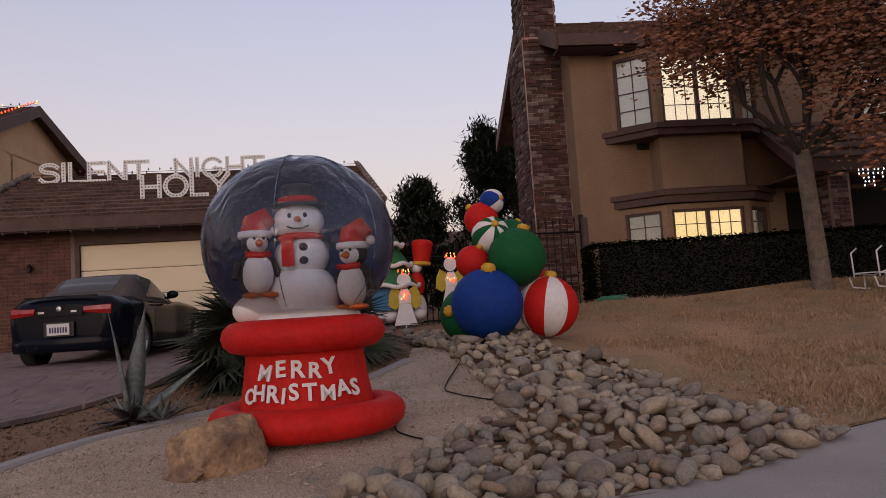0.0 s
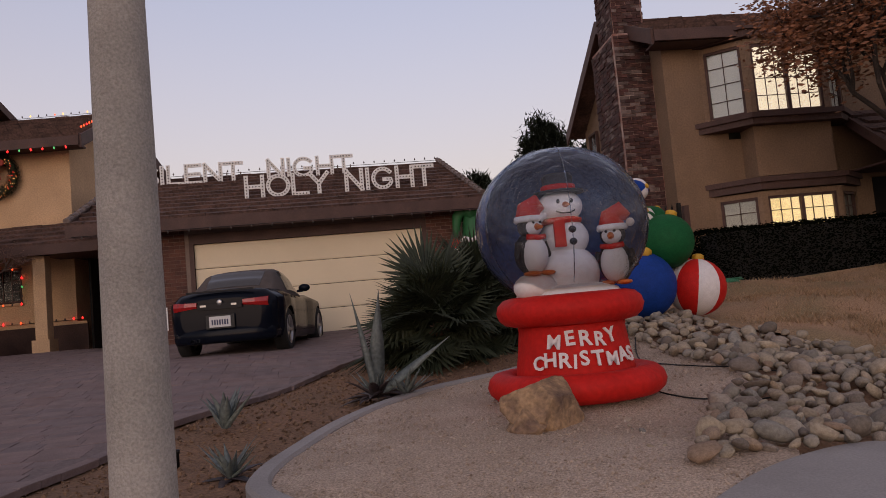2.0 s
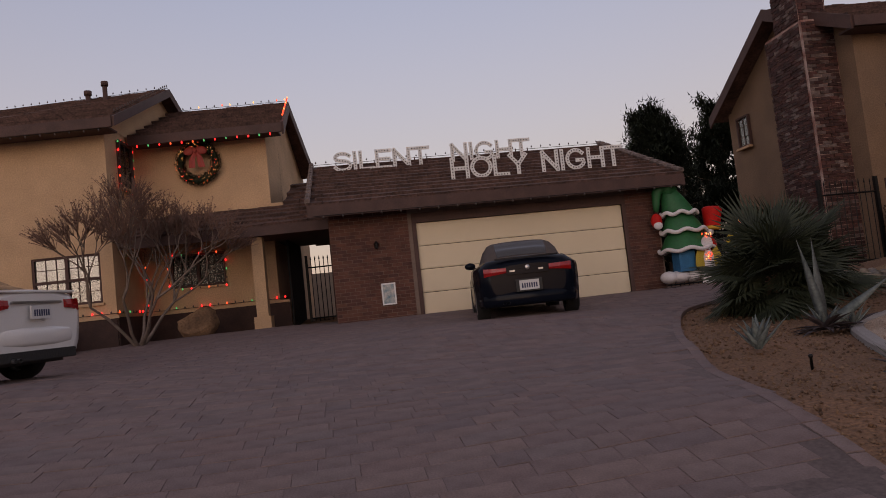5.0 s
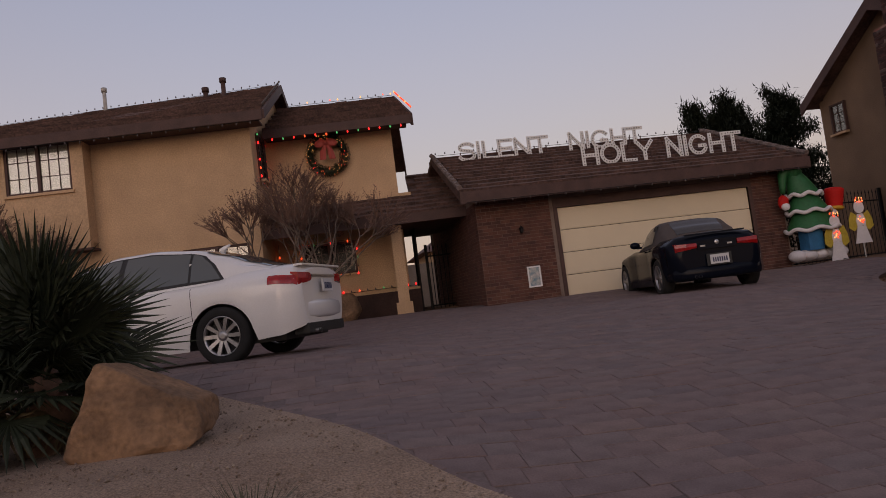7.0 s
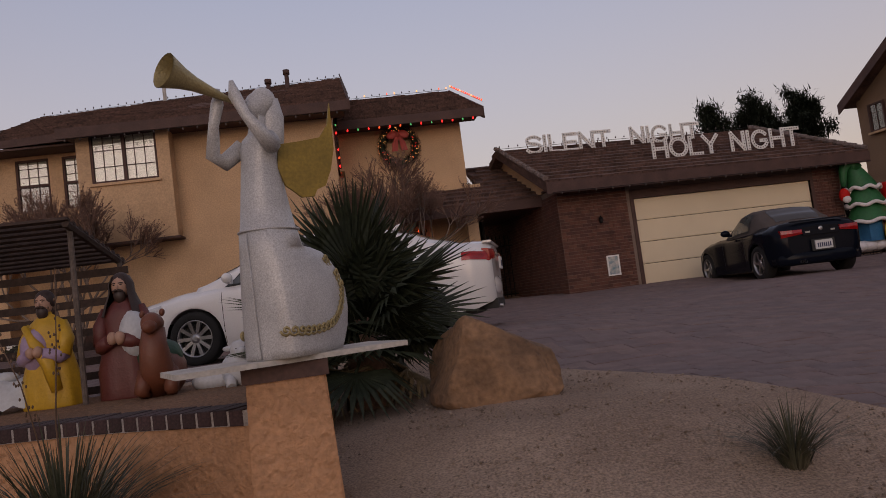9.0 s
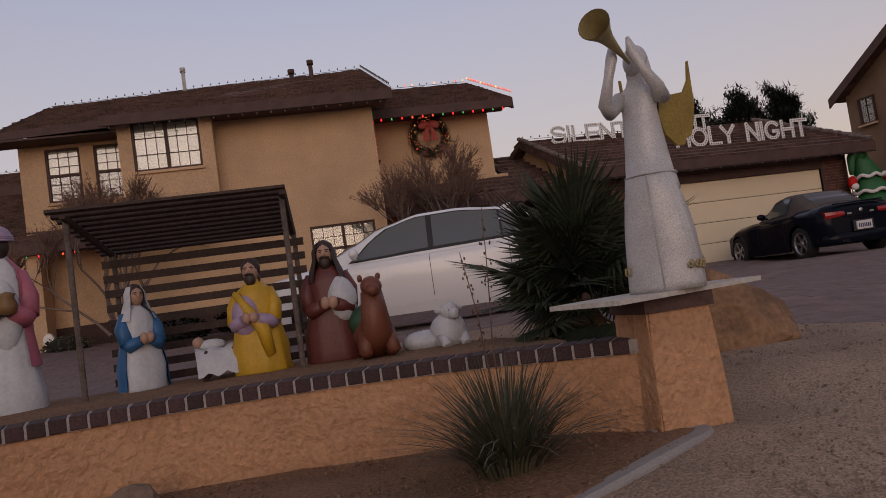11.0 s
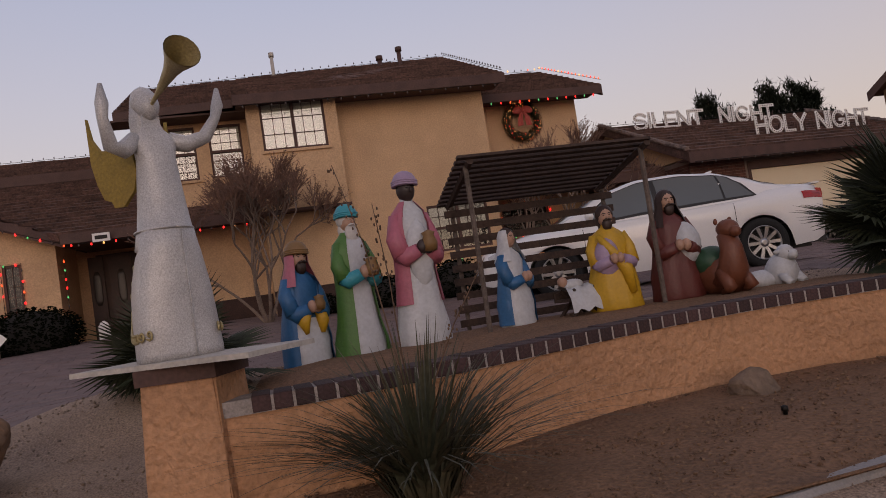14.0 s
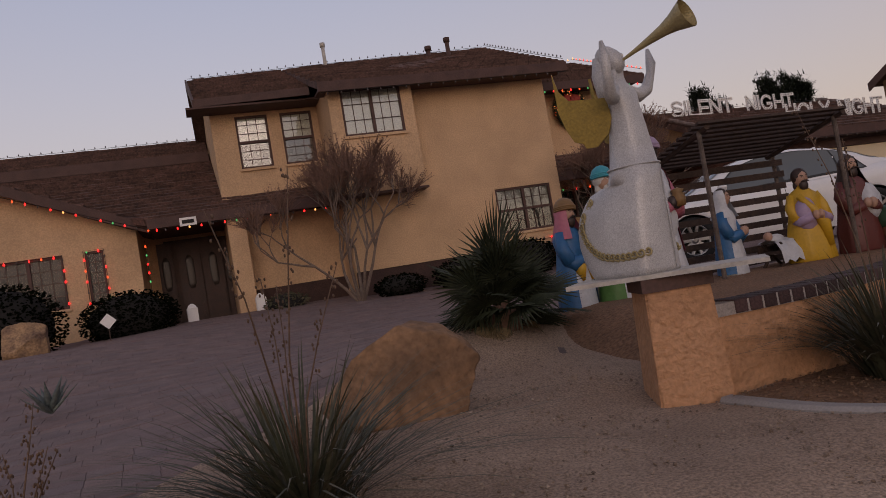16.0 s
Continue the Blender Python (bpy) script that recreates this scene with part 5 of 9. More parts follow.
figure(-15.10, 6.58, 0.69, 1.01, 0.50, -16, YELLOW, YELLOW, FAWN, "kneeling bearded man in a yellow robe over mauve", hair=HAIR, beard=HAIR, sleeve=MAUVE, kneel=True, sash=YELLOW, chest=MAUVE, chest_x=-0.25)
figure(-14.46, 6.48, 0.69, 1.08, 0.52, -10, MAROON, MAROON, FAWN, "kneeling bearded shepherd in a maroon cloak over pale robe", hair=HAIR, beard=HAIR, sleeve=MAROON, kneel=True, chest=CHALK, chest_x=0.42, veil=HAIR)

# crouching camel, lamb and manger
bm = B()
ball(bm, (0, 0.16, 0.18), (0.17, 0.26, 0.19), 16, 10, 0)
ball(bm, (-0.02, 0.17, 0.29), (0.17, 0.16, 0.15), 14, 9, 1)
tube(bm, [(0, 0.02, 0.10), (0, -0.09, 0.24), (0, -0.10, 0.40), (0, -0.06, 0.52)], [0.145, 0.125, 0.095, 0.085], 14, 0)
ball(bm, (0, -0.09, 0.56), (0.085, 0.11, 0.085), 14, 10, 0)
ball(bm, (0, -0.18, 0.535), (0.055, 0.06, 0.05), 12, 8, 0)
for sd in (-1, 1):
    tube(bm, [(sd * 0.09, -0.04, 0.20), (sd * 0.11, -0.15, 0.06), (sd * 0.09, -0.05, 0.03)], [0.065, 0.055, 0.045], 8, 0)
    ball(bm, (sd * 0.07, -0.04, 0.635), (0.02, 0.02, 0.03), 6, 5, 0)
for v in bm.verts:
    v.co += Vector((noise.noise(v.co * 11), noise.noise(v.co * 11 + Vector((5, 0, 0))), 0)) * 0.012
part("camel_statue", bm, [RUST, dye("dark_green_saddle", (0.02, 0.07, 0.035))], None, "lying rust-brown camel figure with a green saddle", "statue", group="nativity figures", m=pose(-14.16, 6.12, 0.69, 0, 0, -4) @ Matrix.Scale(1.08, 4))
bm = B()
ball(bm, (-0.16, 0.10, 0.09), (0.20, 0.14, 0.10), 14, 9, 0)
ball(bm, (0.04, 0.0, 0.15), (0.165, 0.15, 0.17), 16, 10, 0)
ball(bm, (0.05, -0.06, 0.32), (0.085, 0.09, 0.085), 14, 9, 0)
ball(bm, (0.05, -0.14, 0.30), (0.05, 0.06, 0.05), 10, 7, 0)
for sd in (-1, 1):
    ball(bm, (0.05 + sd * 0.095, -0.05, 0.34), (0.045, 0.025, 0.022), 8, 6, 0)
    ball(bm, (0.05 + sd * 0.036, -0.135, 0.335), (0.010, 0.008, 0.010), 6, 5, 1)
    tube(bm, [(0.04 + sd * 0.09, -0.06, 0.12), (0.04 + sd * 0.09, -0.17, 0.03)], [0.055, 0.04], 8, 0)
bm.normal_update()
for v in bm.verts:
    v.co += v.normal * 0.010 * noise.noise(v.co * 22)
part("lamb_statue", bm, [CHALK, HAIR], None, "white lying lamb figure on the raised bed", "statue", group="nativity figures", m=pose(-13.56, 6.12, 0.67, 0, 0, 6))
manger = thing("manger", "small dark wooden manger draped with a white cloth", "manger", pose(-15.45, 6.68, 0.69, 0, 0, 5))
WOOD = shade("dark_wood", (0.055, 0.032, 0.024), 0.8, vary=0.35, scale=7, fine=35)
for sd in (-1, 1):
    bm = B()
    tube(bm, [(-0.16 * sd, -0.1, 0.0), (0.12 * sd, -0.1, 0.26)], 0.018, 6)
    part("leg", bm, WOOD, manger)
    bm = B()
    tube(bm, [(-0.16 * sd, 0.12, 0.0), (0.12 * sd, 0.12, 0.26)], 0.018, 6)
    part("leg", bm, WOOD, manger)
boxes("trough", [(-0.19, 0.19, -0.13, 0.14, 0.15, 0.18), (-0.19, 0.19, 0.12, 0.14, 0.18, 0.24)], WOOD, manger)
bm = B()
g = [[bm.verts.new((-0.2 + 0.4 * i / 10, y, z + 0.02 * math.sin(i * 1.7 + j))) for j, (y, z) in enumerate(((0.12, 0.27), (0.0, 0.29), (-0.1, 0.27), (-0.16, 0.18), (-0.18, 0.06)))] for i in range(11)]
for a, b in zip(g, g[1:]):
    for j in range(4):
        face(bm, (a[j], b[j], b[j + 1], a[j + 1])).smooth = True
part("cloth", bm, CHALK, manger)
bm = B()
ball(bm, (-0.05, 0.0, 0.31), (0.12, 0.06, 0.05), 12, 8, 0), ball(bm, (-0.16, 0.0, 0.34), (0.05, 0.05, 0.05), 10, 8, 1)
part("doll", bm, [CHALK, FAWN], None, "small swaddled doll lying in the manger", "doll", m=pose(-15.45, 6.68, 0.69, 0, 0, 5))

# ---------------------------------------------------------------- slatted stable
POST_WOOD = shade("grey_wood", (0.13, 0.10, 0.085), 0.85, vary=0.35, scale=7, fine=35)
stable = thing("stable", "open stable of dark weathered wooden slats", "stable")
PA, PB = Vector((-16.50, 6.45, 0.68)), Vector((-14.78, 6.29, 0.68))
QA, QB = Vector((-16.30, 7.45, 0.68)), Vector((-14.62, 7.30, 0.68))
for p, h in ((PA, 1.50), (PB, 1.50), (QA, 1.30), (QB, 1.30)):
    bm = B()
    tube(bm, [p, p + Vector((0, 0, h))], 0.024, 8, smooth=False)
    part("post", bm, POST_WOOD, stable)
for p, q in ((PA, QA), (PB, QB)):
    bm = B()
    a, b = p + Vector((0, -0.12, 1.52)), q + Vector((0, 0.08, 1.27))
    tube(bm, [a, b], 0.035, 6, smooth=False)
    part("rafter", bm, WOOD, stable)
for i in range(11):
    s = i / 10
    a = (PA + Vector((-0.12, -0.12, 1.55))).lerp(QA + Vector((-0.12, 0.08, 1.30)), s)
    b = (PB + Vector((0.03, -0.12, 1.55))).lerp(QB + Vector((0.03, 0.08, 1.30)), s)
    bm = B()
    d = (b - a).normalized()
    mm = Matrix.Translation(a) @ Matrix.Rotation(math.atan2(d.y, d.x), 4, "Z") @ Matrix.Rotation(radians(-16), 4, "X")
    box(bm, 0, (b - a).length, -0.026, 0.026, -0.012, 0.014, 0, mm)
    part("roof_slat", bm, WOOD, stable)
for i in range(9):
    z = 0.08 + 0.138 * i
    a, b = QA + Vector((-0.1, -0.045, z)), QB + Vector((0.08, -0.045, z))
    d = (b - a).normalized()
    bm = B()
    box(bm, 0, (b - a).length, -0.012, 0.012, -0.036, 0.036, 0, Matrix.Translation(a) @ Matrix.Rotation(math.atan2(d.y, d.x) + random.uniform(-0.006, 0.006), 4, "Z"))
    part("wall_slat", bm, WOOD, stable)

# ---------------------------------------------------------------- inflatable snow globe
VINYL_RED = shade("red_fabric", (0.55, 0.018, 0.014), 0.6, vary=0.14, scale=5, fine=25, bump=0.2, spec=0.15)
VINYL_WHITE = shade("white_fabric", (0.70, 0.66, 0.66), 0.65, vary=0.08, scale=6, fine=25, bump=0.1)
VINYL_BLACK = shade("black_fabric", (0.02, 0.02, 0.025), 0.6)
VINYL_ORANGE = shade("orange_fabric", (0.6, 0.13, 0.02), 0.6)
VINYL_GREEN = shade("green_fabric", (0.004, 0.095, 0.032), 0.6, vary=0.16, scale=5, fine=25, bump=0.2, spec=0.12)
VINYL_BLUE = shade("blue_fabric", (0.007, 0.045, 0.24), 0.6, vary=0.16, scale=5, fine=25, bump=0.2, spec=0.12)
VINYL_GOLD = shade("yellow_fabric", (0.62, 0.33, 0.03), 0.6, vary=0.14, scale=8, fine=30, bump=0.12)
CLEAR = bpy.data.materials.new("clear_vinyl")
CLEAR.use_nodes = True
nn, ll = CLEAR.node_tree.nodes, CLEAR.node_tree.links
nn.remove(nn["Principled BSDF"])
film, gloss, blend = nn.new("ShaderNodeBsdfTransparent"), nn.new("ShaderNodeBsdfGlossy"), nn.new("ShaderNodeMixShader")
film.inputs[0].default_value = (0.82, 0.90, 1.0, 1)
gloss.inputs["Roughness"].default_value = 0.10
tcn, wr1, bmp, lw = nn.new("ShaderNodeTexCoord"), nn.new("ShaderNodeTexNoise"), nn.new("ShaderNodeBump"), nn.new("ShaderNodeFresnel")
wr1.inputs["Scale"].default_value, wr1.inputs["Detail"].default_value, wr1.inputs["Distortion"].default_value = 5.0, 9.0, 1.2
bmp.inputs["Strength"].default_value, bmp.inputs["Distance"].default_value = 0.8, 0.06
lw.inputs["IOR"].default_value = 1.7
ll.new(tcn.outputs["Object"], wr1.inputs["Vector"]), ll.new(wr1.outputs["Fac"], bmp.inputs["Height"])
ll.new(bmp.outputs[0], gloss.inputs["Normal"]), ll.new(bmp.outputs[0], lw.inputs["Normal"])
ll.new(lw.outputs[0], blend.inputs[0]), ll.new(film.outputs[0], blend.inputs[1]), ll.new(gloss.outputs[0], blend.inputs[2])
ll.new(blend.outputs[0], nn["Material Output"].inputs[0])

GX, GYY, GZ = -0.29, 5.48, 0.31
globe = thing("inflatable_snow_globe", "large inflatable snow globe on a red base with white lettering", "inflatable", pose(GX, GYY, GZ))


def torus_prof(R, r, z, k=12):
    return [(R + r * math.cos(a), z + r * math.sin(a) * 0.9) for a in [-math.pi / 2 + 2 * math.pi * i / k for i in range(k + 1)]]


bm = B()
lathe(bm, torus_prof(0.575, 0.125, 0.24), 40, cap=False)
for v in bm.verts:
    a = math.atan2(v.co.y, v.co.x)
    v.co *= 1 + 0.008 * math.sin(a * 5)
part("lower_ring", bm, VINYL_RED, globe)
bm = B()
lathe(bm, [(0.46, 0.16), (0.475, 0.28), (0.458, 0.40), (0.44, 0.5), (0.42, 0.66), (0.43, 0.74)], 40)
part("base", bm, VINYL_RED, globe)
bm = B()
lathe(bm, torus_prof(0.455, 0.13, 0.82), 40, cap=False)
part("upper_ring", bm, VINYL_RED, globe)
bm = B()
lathe(bm, [(0.44, 0.84), (0.43, 0.91), (0.40, 0.96), (0.3, 1.0), (0.02, 1.02)], 32)
part("snow_bed", bm, VINYL_WHITE, globe)
bm = B()
k = 24
lathe(bm, [(0.69 * math.sin(a), 1.48 + 0.63 * math.cos(a)) for a in [math.pi * (0.012 + 0.78 * i / k) for i in range(k + 1)]], 48, cap=False)
for v in bm.verts:
    v.co += v.normal * 0 + Vector((noise.noise(v.co * 3.1), noise.noise(v.co * 3.1 + Vector((9, 0, 0))), 0)) * 0.012
dome = part("dome", bm, CLEAR, globe, "clear wrinkled plastic dome")
dome.visible_shadow = False
bm = B()
rings = []
for i in range(21):
    a = math.pi * (0.02 + 0.75 * i / 20)
    rings.append([bm.verts.new((0.672 * math.sin(a) * math.cos(t), 0.672 * math.sin(a) * math.sin(t), 1.48 + 0.612 * math.cos(a))) for t in [radians(-14 + 208 * j / 30) for j in range(31)]])
for r0, r1 in zip(rings, rings[1:]):
    for j in range(30):
        face(bm, (r0[j], r0[j + 1], r1[j + 1], r1[j])).smooth = True
part("back_panel", bm, shade("navy_fabric", (0.06, 0.125, 0.33), 0.55, vary=0.3, scale=5, fine=25, bump=0.3), globe, "dark navy fabric back half of the dome")
for a in range(6):
    bm = B()
    t = radians(60 * a + 20)
    tube(bm, [(0.694 * math.sin(q) * math.cos(t), 0.694 * math.sin(q) * math.sin(t), 1.48 + 0.634 * math.cos(q)) for q in [math.pi * (0.02 + 0.74 * i / 20) for i in range(21)]], 0.004, 5)
    part("seam", bm, CLEAR, globe)


def snowman_mesh():
    bm = B()
    ball(bm, (0, 0, 0.20), (0.25, 0.22, 0.25), 20, 12, 0), ball(bm, (0.01, 0, 0.50), (0.185, 0.17, 0.175), 20, 12, 0), ball(bm, (0, 0, 0.77), (0.17, 0.155, 0.145), 20, 12, 0)
    lathe(bm, [(0.19, 0.88), (0.19, 0.90), (0.11, 0.905), (0.115, 1.02), (0.10, 1.05), (0.02, 1.06)], 20, None, 1)
    lathe(bm, [(0.125, 0.905), (0.13, 0.92), (0.128, 0.95), (0.118, 0.955)], 20, None, 2)
    for z in (0.46, 0.56):
        ball(bm, (0.03, -0.165, z), (0.03, 0.02, 0.03), 10, 6, 1)
    for sd in (-1, 1):
        ball(bm, (sd * 0.05, -0.145, 0.80), (0.014, 0.01, 0.02), 8, 5, 1)
    tube(bm, [(-0.07, -0.14, 0.72), (-0.03, -0.155, 0.70), (0.03, -0.155, 0.70), (0.07, -0.14, 0.72)], 0.006, 5, 1)
    tube(bm, [(0, -0.15, 0.77), (0.01, -0.22, 0.76)], [0.025, 0.006], 8, 3)
    lathe(bm, [(0.12, 0.62), (0.15, 0.63), (0.155, 0.66), (0.12, 0.675)], 20, None, 2)
    box(bm, -0.11, -0.03, -0.19, -0.165, 0.42, 0.64, 2)
    return bm


part("snowman", snowman_mesh(), [VINYL_WHITE, VINYL_BLACK, VINYL_RED, VINYL_ORANGE], globe, m=pose(0.0, -0.02, 0.90) @ Matrix.Diagonal((1.08, 1.05, 0.95, 1)))


def penguin(x, y, z, turn, s, base):
    bm = B()
    ball(bm, (0, 0.02, 0.14), (0.125, 0.115, 0.16), 16, 10, 1), ball(bm, (0, -0.03, 0.13), (0.105, 0.10, 0.145), 16, 10, 0)
    ball(bm, (0, 0, 0.34), (0.095, 0.09, 0.085), 16, 10, 1), ball(bm, (0, -0.035, 0.335), (0.078, 0.065, 0.068), 14, 9, 0)
    tube(bm, [(0, -0.09, 0.33), (0, -0.16, 0.32)], [0.028, 0.008], 8, 3)
    for sd in (-1, 1):
        ball(bm, (sd * 0.03, -0.095, 0.365), (0.012, 0.008, 0.014), 6, 4, 1)
        tube(bm, [(sd * 0.11, 0, 0.22), (sd * 0.15, -0.02, 0.10)], [0.03, 0.02], 8, 1)
        ball(bm, (sd * 0.06, -0.07, -0.01), (0.06, 0.09, 0.02), 10, 6, 3)
    lathe(bm, [(0.105, 0.37), (0.115, 0.385), (0.11, 0.415)], 16, None, 0)
    tube(bm, [(0, 0, 0.40), (0.01, 0, 0.48), (0.06, 0, 0.52), (0.12, 0.0, 0.46)], [0.10, 0.085, 0.06, 0.035], 12, 2)
    ball(bm, (0.135, 0, 0.42), 0.032, 10, 7, 0)
    tube(bm, [(-0.08, -0.06, 0.26), (0, -0.1, 0.25), (0.08, -0.06, 0.26)], 0.022, 6, 2)
    if base:
        ball(bm, (0, 0, -0.11), (0.17, 0.15, 0.11), 16, 9, 0)
    part("penguin", bm, [VINYL_WHITE, VINYL_BLACK, VINYL_RED, VINYL_ORANGE], globe, m=pose(x, y, z, 0, 0, turn) @ Matrix.Scale(s, 4))


penguin(-0.30, -0.16, 1.12, 22, 1.05, True)
penguin(0.38, -0.12, 1.0, -30, 1.08, False)


def letters(text, size, extrude=0.006, bold=0.0):
    c = bpy.data.curves.new("lettering", "FONT")
    c.body, c.size, c.extrude, c.offset = text, size, extrude, bold
    c.align_x, c.resolution_u = "CENTER", 3
    tmp = bpy.data.objects.new("tmp", c)
    scene.collection.objects.link(tmp)
    me = bpy.data.meshes.new_from_object(tmp.evaluated_get(bpy.context.evaluated_depsgraph_get()))
    bpy.data.objects.remove(tmp)
    return me


def ring_text(word, size, z, R, mid, step):
    room = [{"M": 1.32, "I": 0.5, "C": 1.05, "H": 1.08}.get(ch, 1.0) for ch in word]
    place = [sum(room[:i]) + room[i] / 2 - sum(room) / 2 for i in range(len(word))]
    for i, ch in enumerate(word):
        me = letters(ch, size * (1.0 + 0.05 * ((i * 7) % 3 - 1)), 0.005, 0.004)
        me.materials.append(VINYL_WHITE)
        a = radians(mid) + place[i] * step / R
        ob = new("letter", me)
        ob.parent = globe
        slope = math.degrees(math.atan2(0.08, 0.32))
        ob.matrix_basis = Matrix.Translation((R * math.sin(a), -R * math.cos(a), z + 0.01 * ((i * 5) % 3 - 1))) @ Matrix.Rotation(a, 4, "Z") @ Matrix.Rotation(radians(90 - slope), 4, "X") @ Matrix.Rotation(radians(4 * ((i * 5) % 3 - 1)), 4, "Z")


ring_text("MERRY", 0.155, 0.545, 0.447, -7, 0.112)
ring_text("CHRISTMAS", 0.15, 0.395, 0.482, -3, 0.103)

# ---------------------------------------------------------------- pile of inflatable baubles
pile = thing("inflatable_bauble_pile", "pile of big inflatable baubles in blue, green, red and white", "inflatable")


def bauble(c, r, mats, stripes, top=True, lean=(0.0, 0.0)):
    bm = B()
    n = 32
    k = 16
    rings = []
    for i in range(k + 1):
        a = math.pi * i / k
        rings.append([bm.verts.new((max(math.sin(a), 0.02) * math.cos(2 * math.pi * j / n), max(math.sin(a), 0.02) * math.sin(2 * math.pi * j / n), math.cos(a))) for j in range(n)])
    for r0, r1 in zip(rings, rings[1:]):
        for j in range(n):
            q = face(bm, (r0[j], r0[(j + 1) % n], r1[(j + 1) % n], r1[j]), (j * stripes // n) % len(mats) if stripes else 0)
            if q:
                q.smooth = True
    ob = part("bauble", bm, mats, pile, m=Matrix.Translation(c) @ Euler((lean[0], lean[1], 0.4)).to_matrix().to_4x4() @ Matrix.Scale(r, 4))
    if top:
        bm = B()
        lathe(bm, [(0.17, 0.95), (0.19, 1.0), (0.18, 1.12), (0.1, 1.17), (0.02, 1.18)], 14)
        for v in bm.verts:
            k = 1 + 0.14 * math.cos(7 * math.atan2(v.co.y, v.co.x)) * (1 if v.co.z < 1.14 else 0)
            v.co.x, v.co.y = v.co.x * k, v.co.y * k
        part("bauble_cap", bm, VINYL_GOLD, ob)


bauble((1.72, 8.86, 1.27), 0.435, [VINYL_BLUE], 0, lean=(0.35, -0.12))
bauble((2.50, 8.95, 1.19), 0.375, [VINYL_RED, VINYL_WHITE], 8, lean=(0.1, 0.1))
bauble((2.15, 8.95, 1.82), 0.36, [VINYL_GREEN], 0, lean=(0.15, 0.25))
bauble((1.80, 9.27, 2.35), 0.22, [VINYL_RED], 0, lean=(-0.2, -0.75))
bauble((1.95, 9.25, 2.57), 0.16, [VINYL_BLUE, VINYL_WHITE], 4, lean=(1.3, 0.9))
bauble((1.88, 9.15, 2.13), 0.24, [VINYL_GREEN, VINYL_WHITE], 10, lean=(1.0, -0.5))
bauble((1.62, 9.12, 1.80), 0.21, [VINYL_RED], 0, lean=(0.6, 0.2))
bauble((2.2, 9.45, 2.12), 0.24, [VINYL_GREEN], 0, lean=(0.0, 0.6))
bauble((1.55, 9.25, 1.15), 0.36, [VINYL_GREEN], 0, lean=(0.3, -1.4))
bauble((2.3, 9.5, 1.45), 0.40, [VINYL_RED, VINYL_WHITE], 8, top=False)

# ---------------------------------------------------------------- plants
def leaf_mat(name, c, tone=None, rough=0.6, spec=0.3):
    return shade(name, c, rough, vary=0.35, scale=3, fine=30, bump=0.1, tone=tone, each=0.2, spec=spec)


PALM = leaf_mat("palm_leaf", (0.040, 0.050, 0.028), (0.018, 0.025, 0.015))
PALM_DRY = leaf_mat("dry_palm_leaf", (0.19, 0.14, 0.075))
AGAVE = leaf_mat("agave_leaf", (0.165, 0.19, 0.18), (0.095, 0.12, 0.115))
AGAVE_BROWN = leaf_mat("agave_old_leaf", (0.085, 0.066, 0.068), (0.035, 0.026, 0.030))
BLADE = leaf_mat("grass_blade", (0.046, 0.052, 0.032), (0.095, 0.080, 0.050))
BLADE_DRY = leaf_mat("dry_stalk", (0.14, 0.085, 0.055))
BARK = shade("grey_bark", (0.16, 0.125, 0.10), 0.9, vary=0.35, scale=9, fine=50, bump=0.7)
MYRTLE_BARK = shade("pale_smooth_bark", (0.20, 0.148, 0.118), 0.85, vary=0.3, scale=7, fine=40, bump=0.4)
BARK_DARK = shade("dark_bark", (0.05, 0.037, 0.030), 0.9, vary=0.4, scale=6, fine=40, bump=0.6)
TWIG = shade("brown_twig", (0.20, 0.115, 0.085), 0.9, vary=0.3, scale=10, fine=40)
# far below real leaf colour: deep dusk shade is put into this near-black
HEDGE = leaf_mat("shaded_hedge_leaf", (0.0035, 0.005, 0.003), (0.006, 0.0075, 0.004), 1.0, 0.0)
PINE = leaf_mat("pine_needle", (0.030, 0.040, 0.026), (0.016, 0.022, 0.016), 0.8, 0.15)
AUTUMN = shade("autumn_leaf", (0.25, 0.095, 0.045), 0.7, vary=0.5, scale=1.3, fine=14, bump=0.0, tone=(0.11, 0.05, 0.025))
rnd = random.Random(7)


def frond_mesh(name, r, blades, mat, droop):
    """A fan leaf at the end of a stalk that runs along +x."""
    bm = B()
    st = r * 0.55
    tube(bm, [(0, 0, 0), (st * 0.5, 0, 0.03 * r), (st, 0, 0)], [0.016, 0.012, 0.010], 5)
    for i in range(blades):
        a = radians(-118 + 236 * i / (blades - 1)) + rnd.uniform(-0.03, 0.03)
        ln = r * (0.62 + 0.22 * math.cos(a * 0.8)) * rnd.uniform(0.92, 1.05)
        d = Vector((math.cos(a), math.sin(a), 0))
        s = Vector((-d.y, d.x, 0))
        o = Vector((st, 0, 0))
        fold = Vector((0, 0, 0.012))
        mid = o + d * ln * 0.55 + Vector((0, 0, 0.02 - droop * 0.05))
        tip = o + d * ln + Vector((0, 0, -droop * (0.10 + 0.25 * abs(math.sin(a))) * r))
        w = 0.019 * r / 0.6
        p = [bm.verts.new(q) for q in (o - s * 0.004, o + s * 0.004, mid + s * w, mid - s * w, mid + fold, tip)]
        face(bm, (p[0], p[4], p[3])), face(bm, (p[0], p[1], p[4])), face(bm, (p[1], p[2], p[4])), face(bm, (p[3], p[4], p[5])), face(bm, (p[4], p[2], p[5]))
    ob = part(name, bm, mat)
    me = ob.data
    bpy.data.objects.remove(ob)
    return me


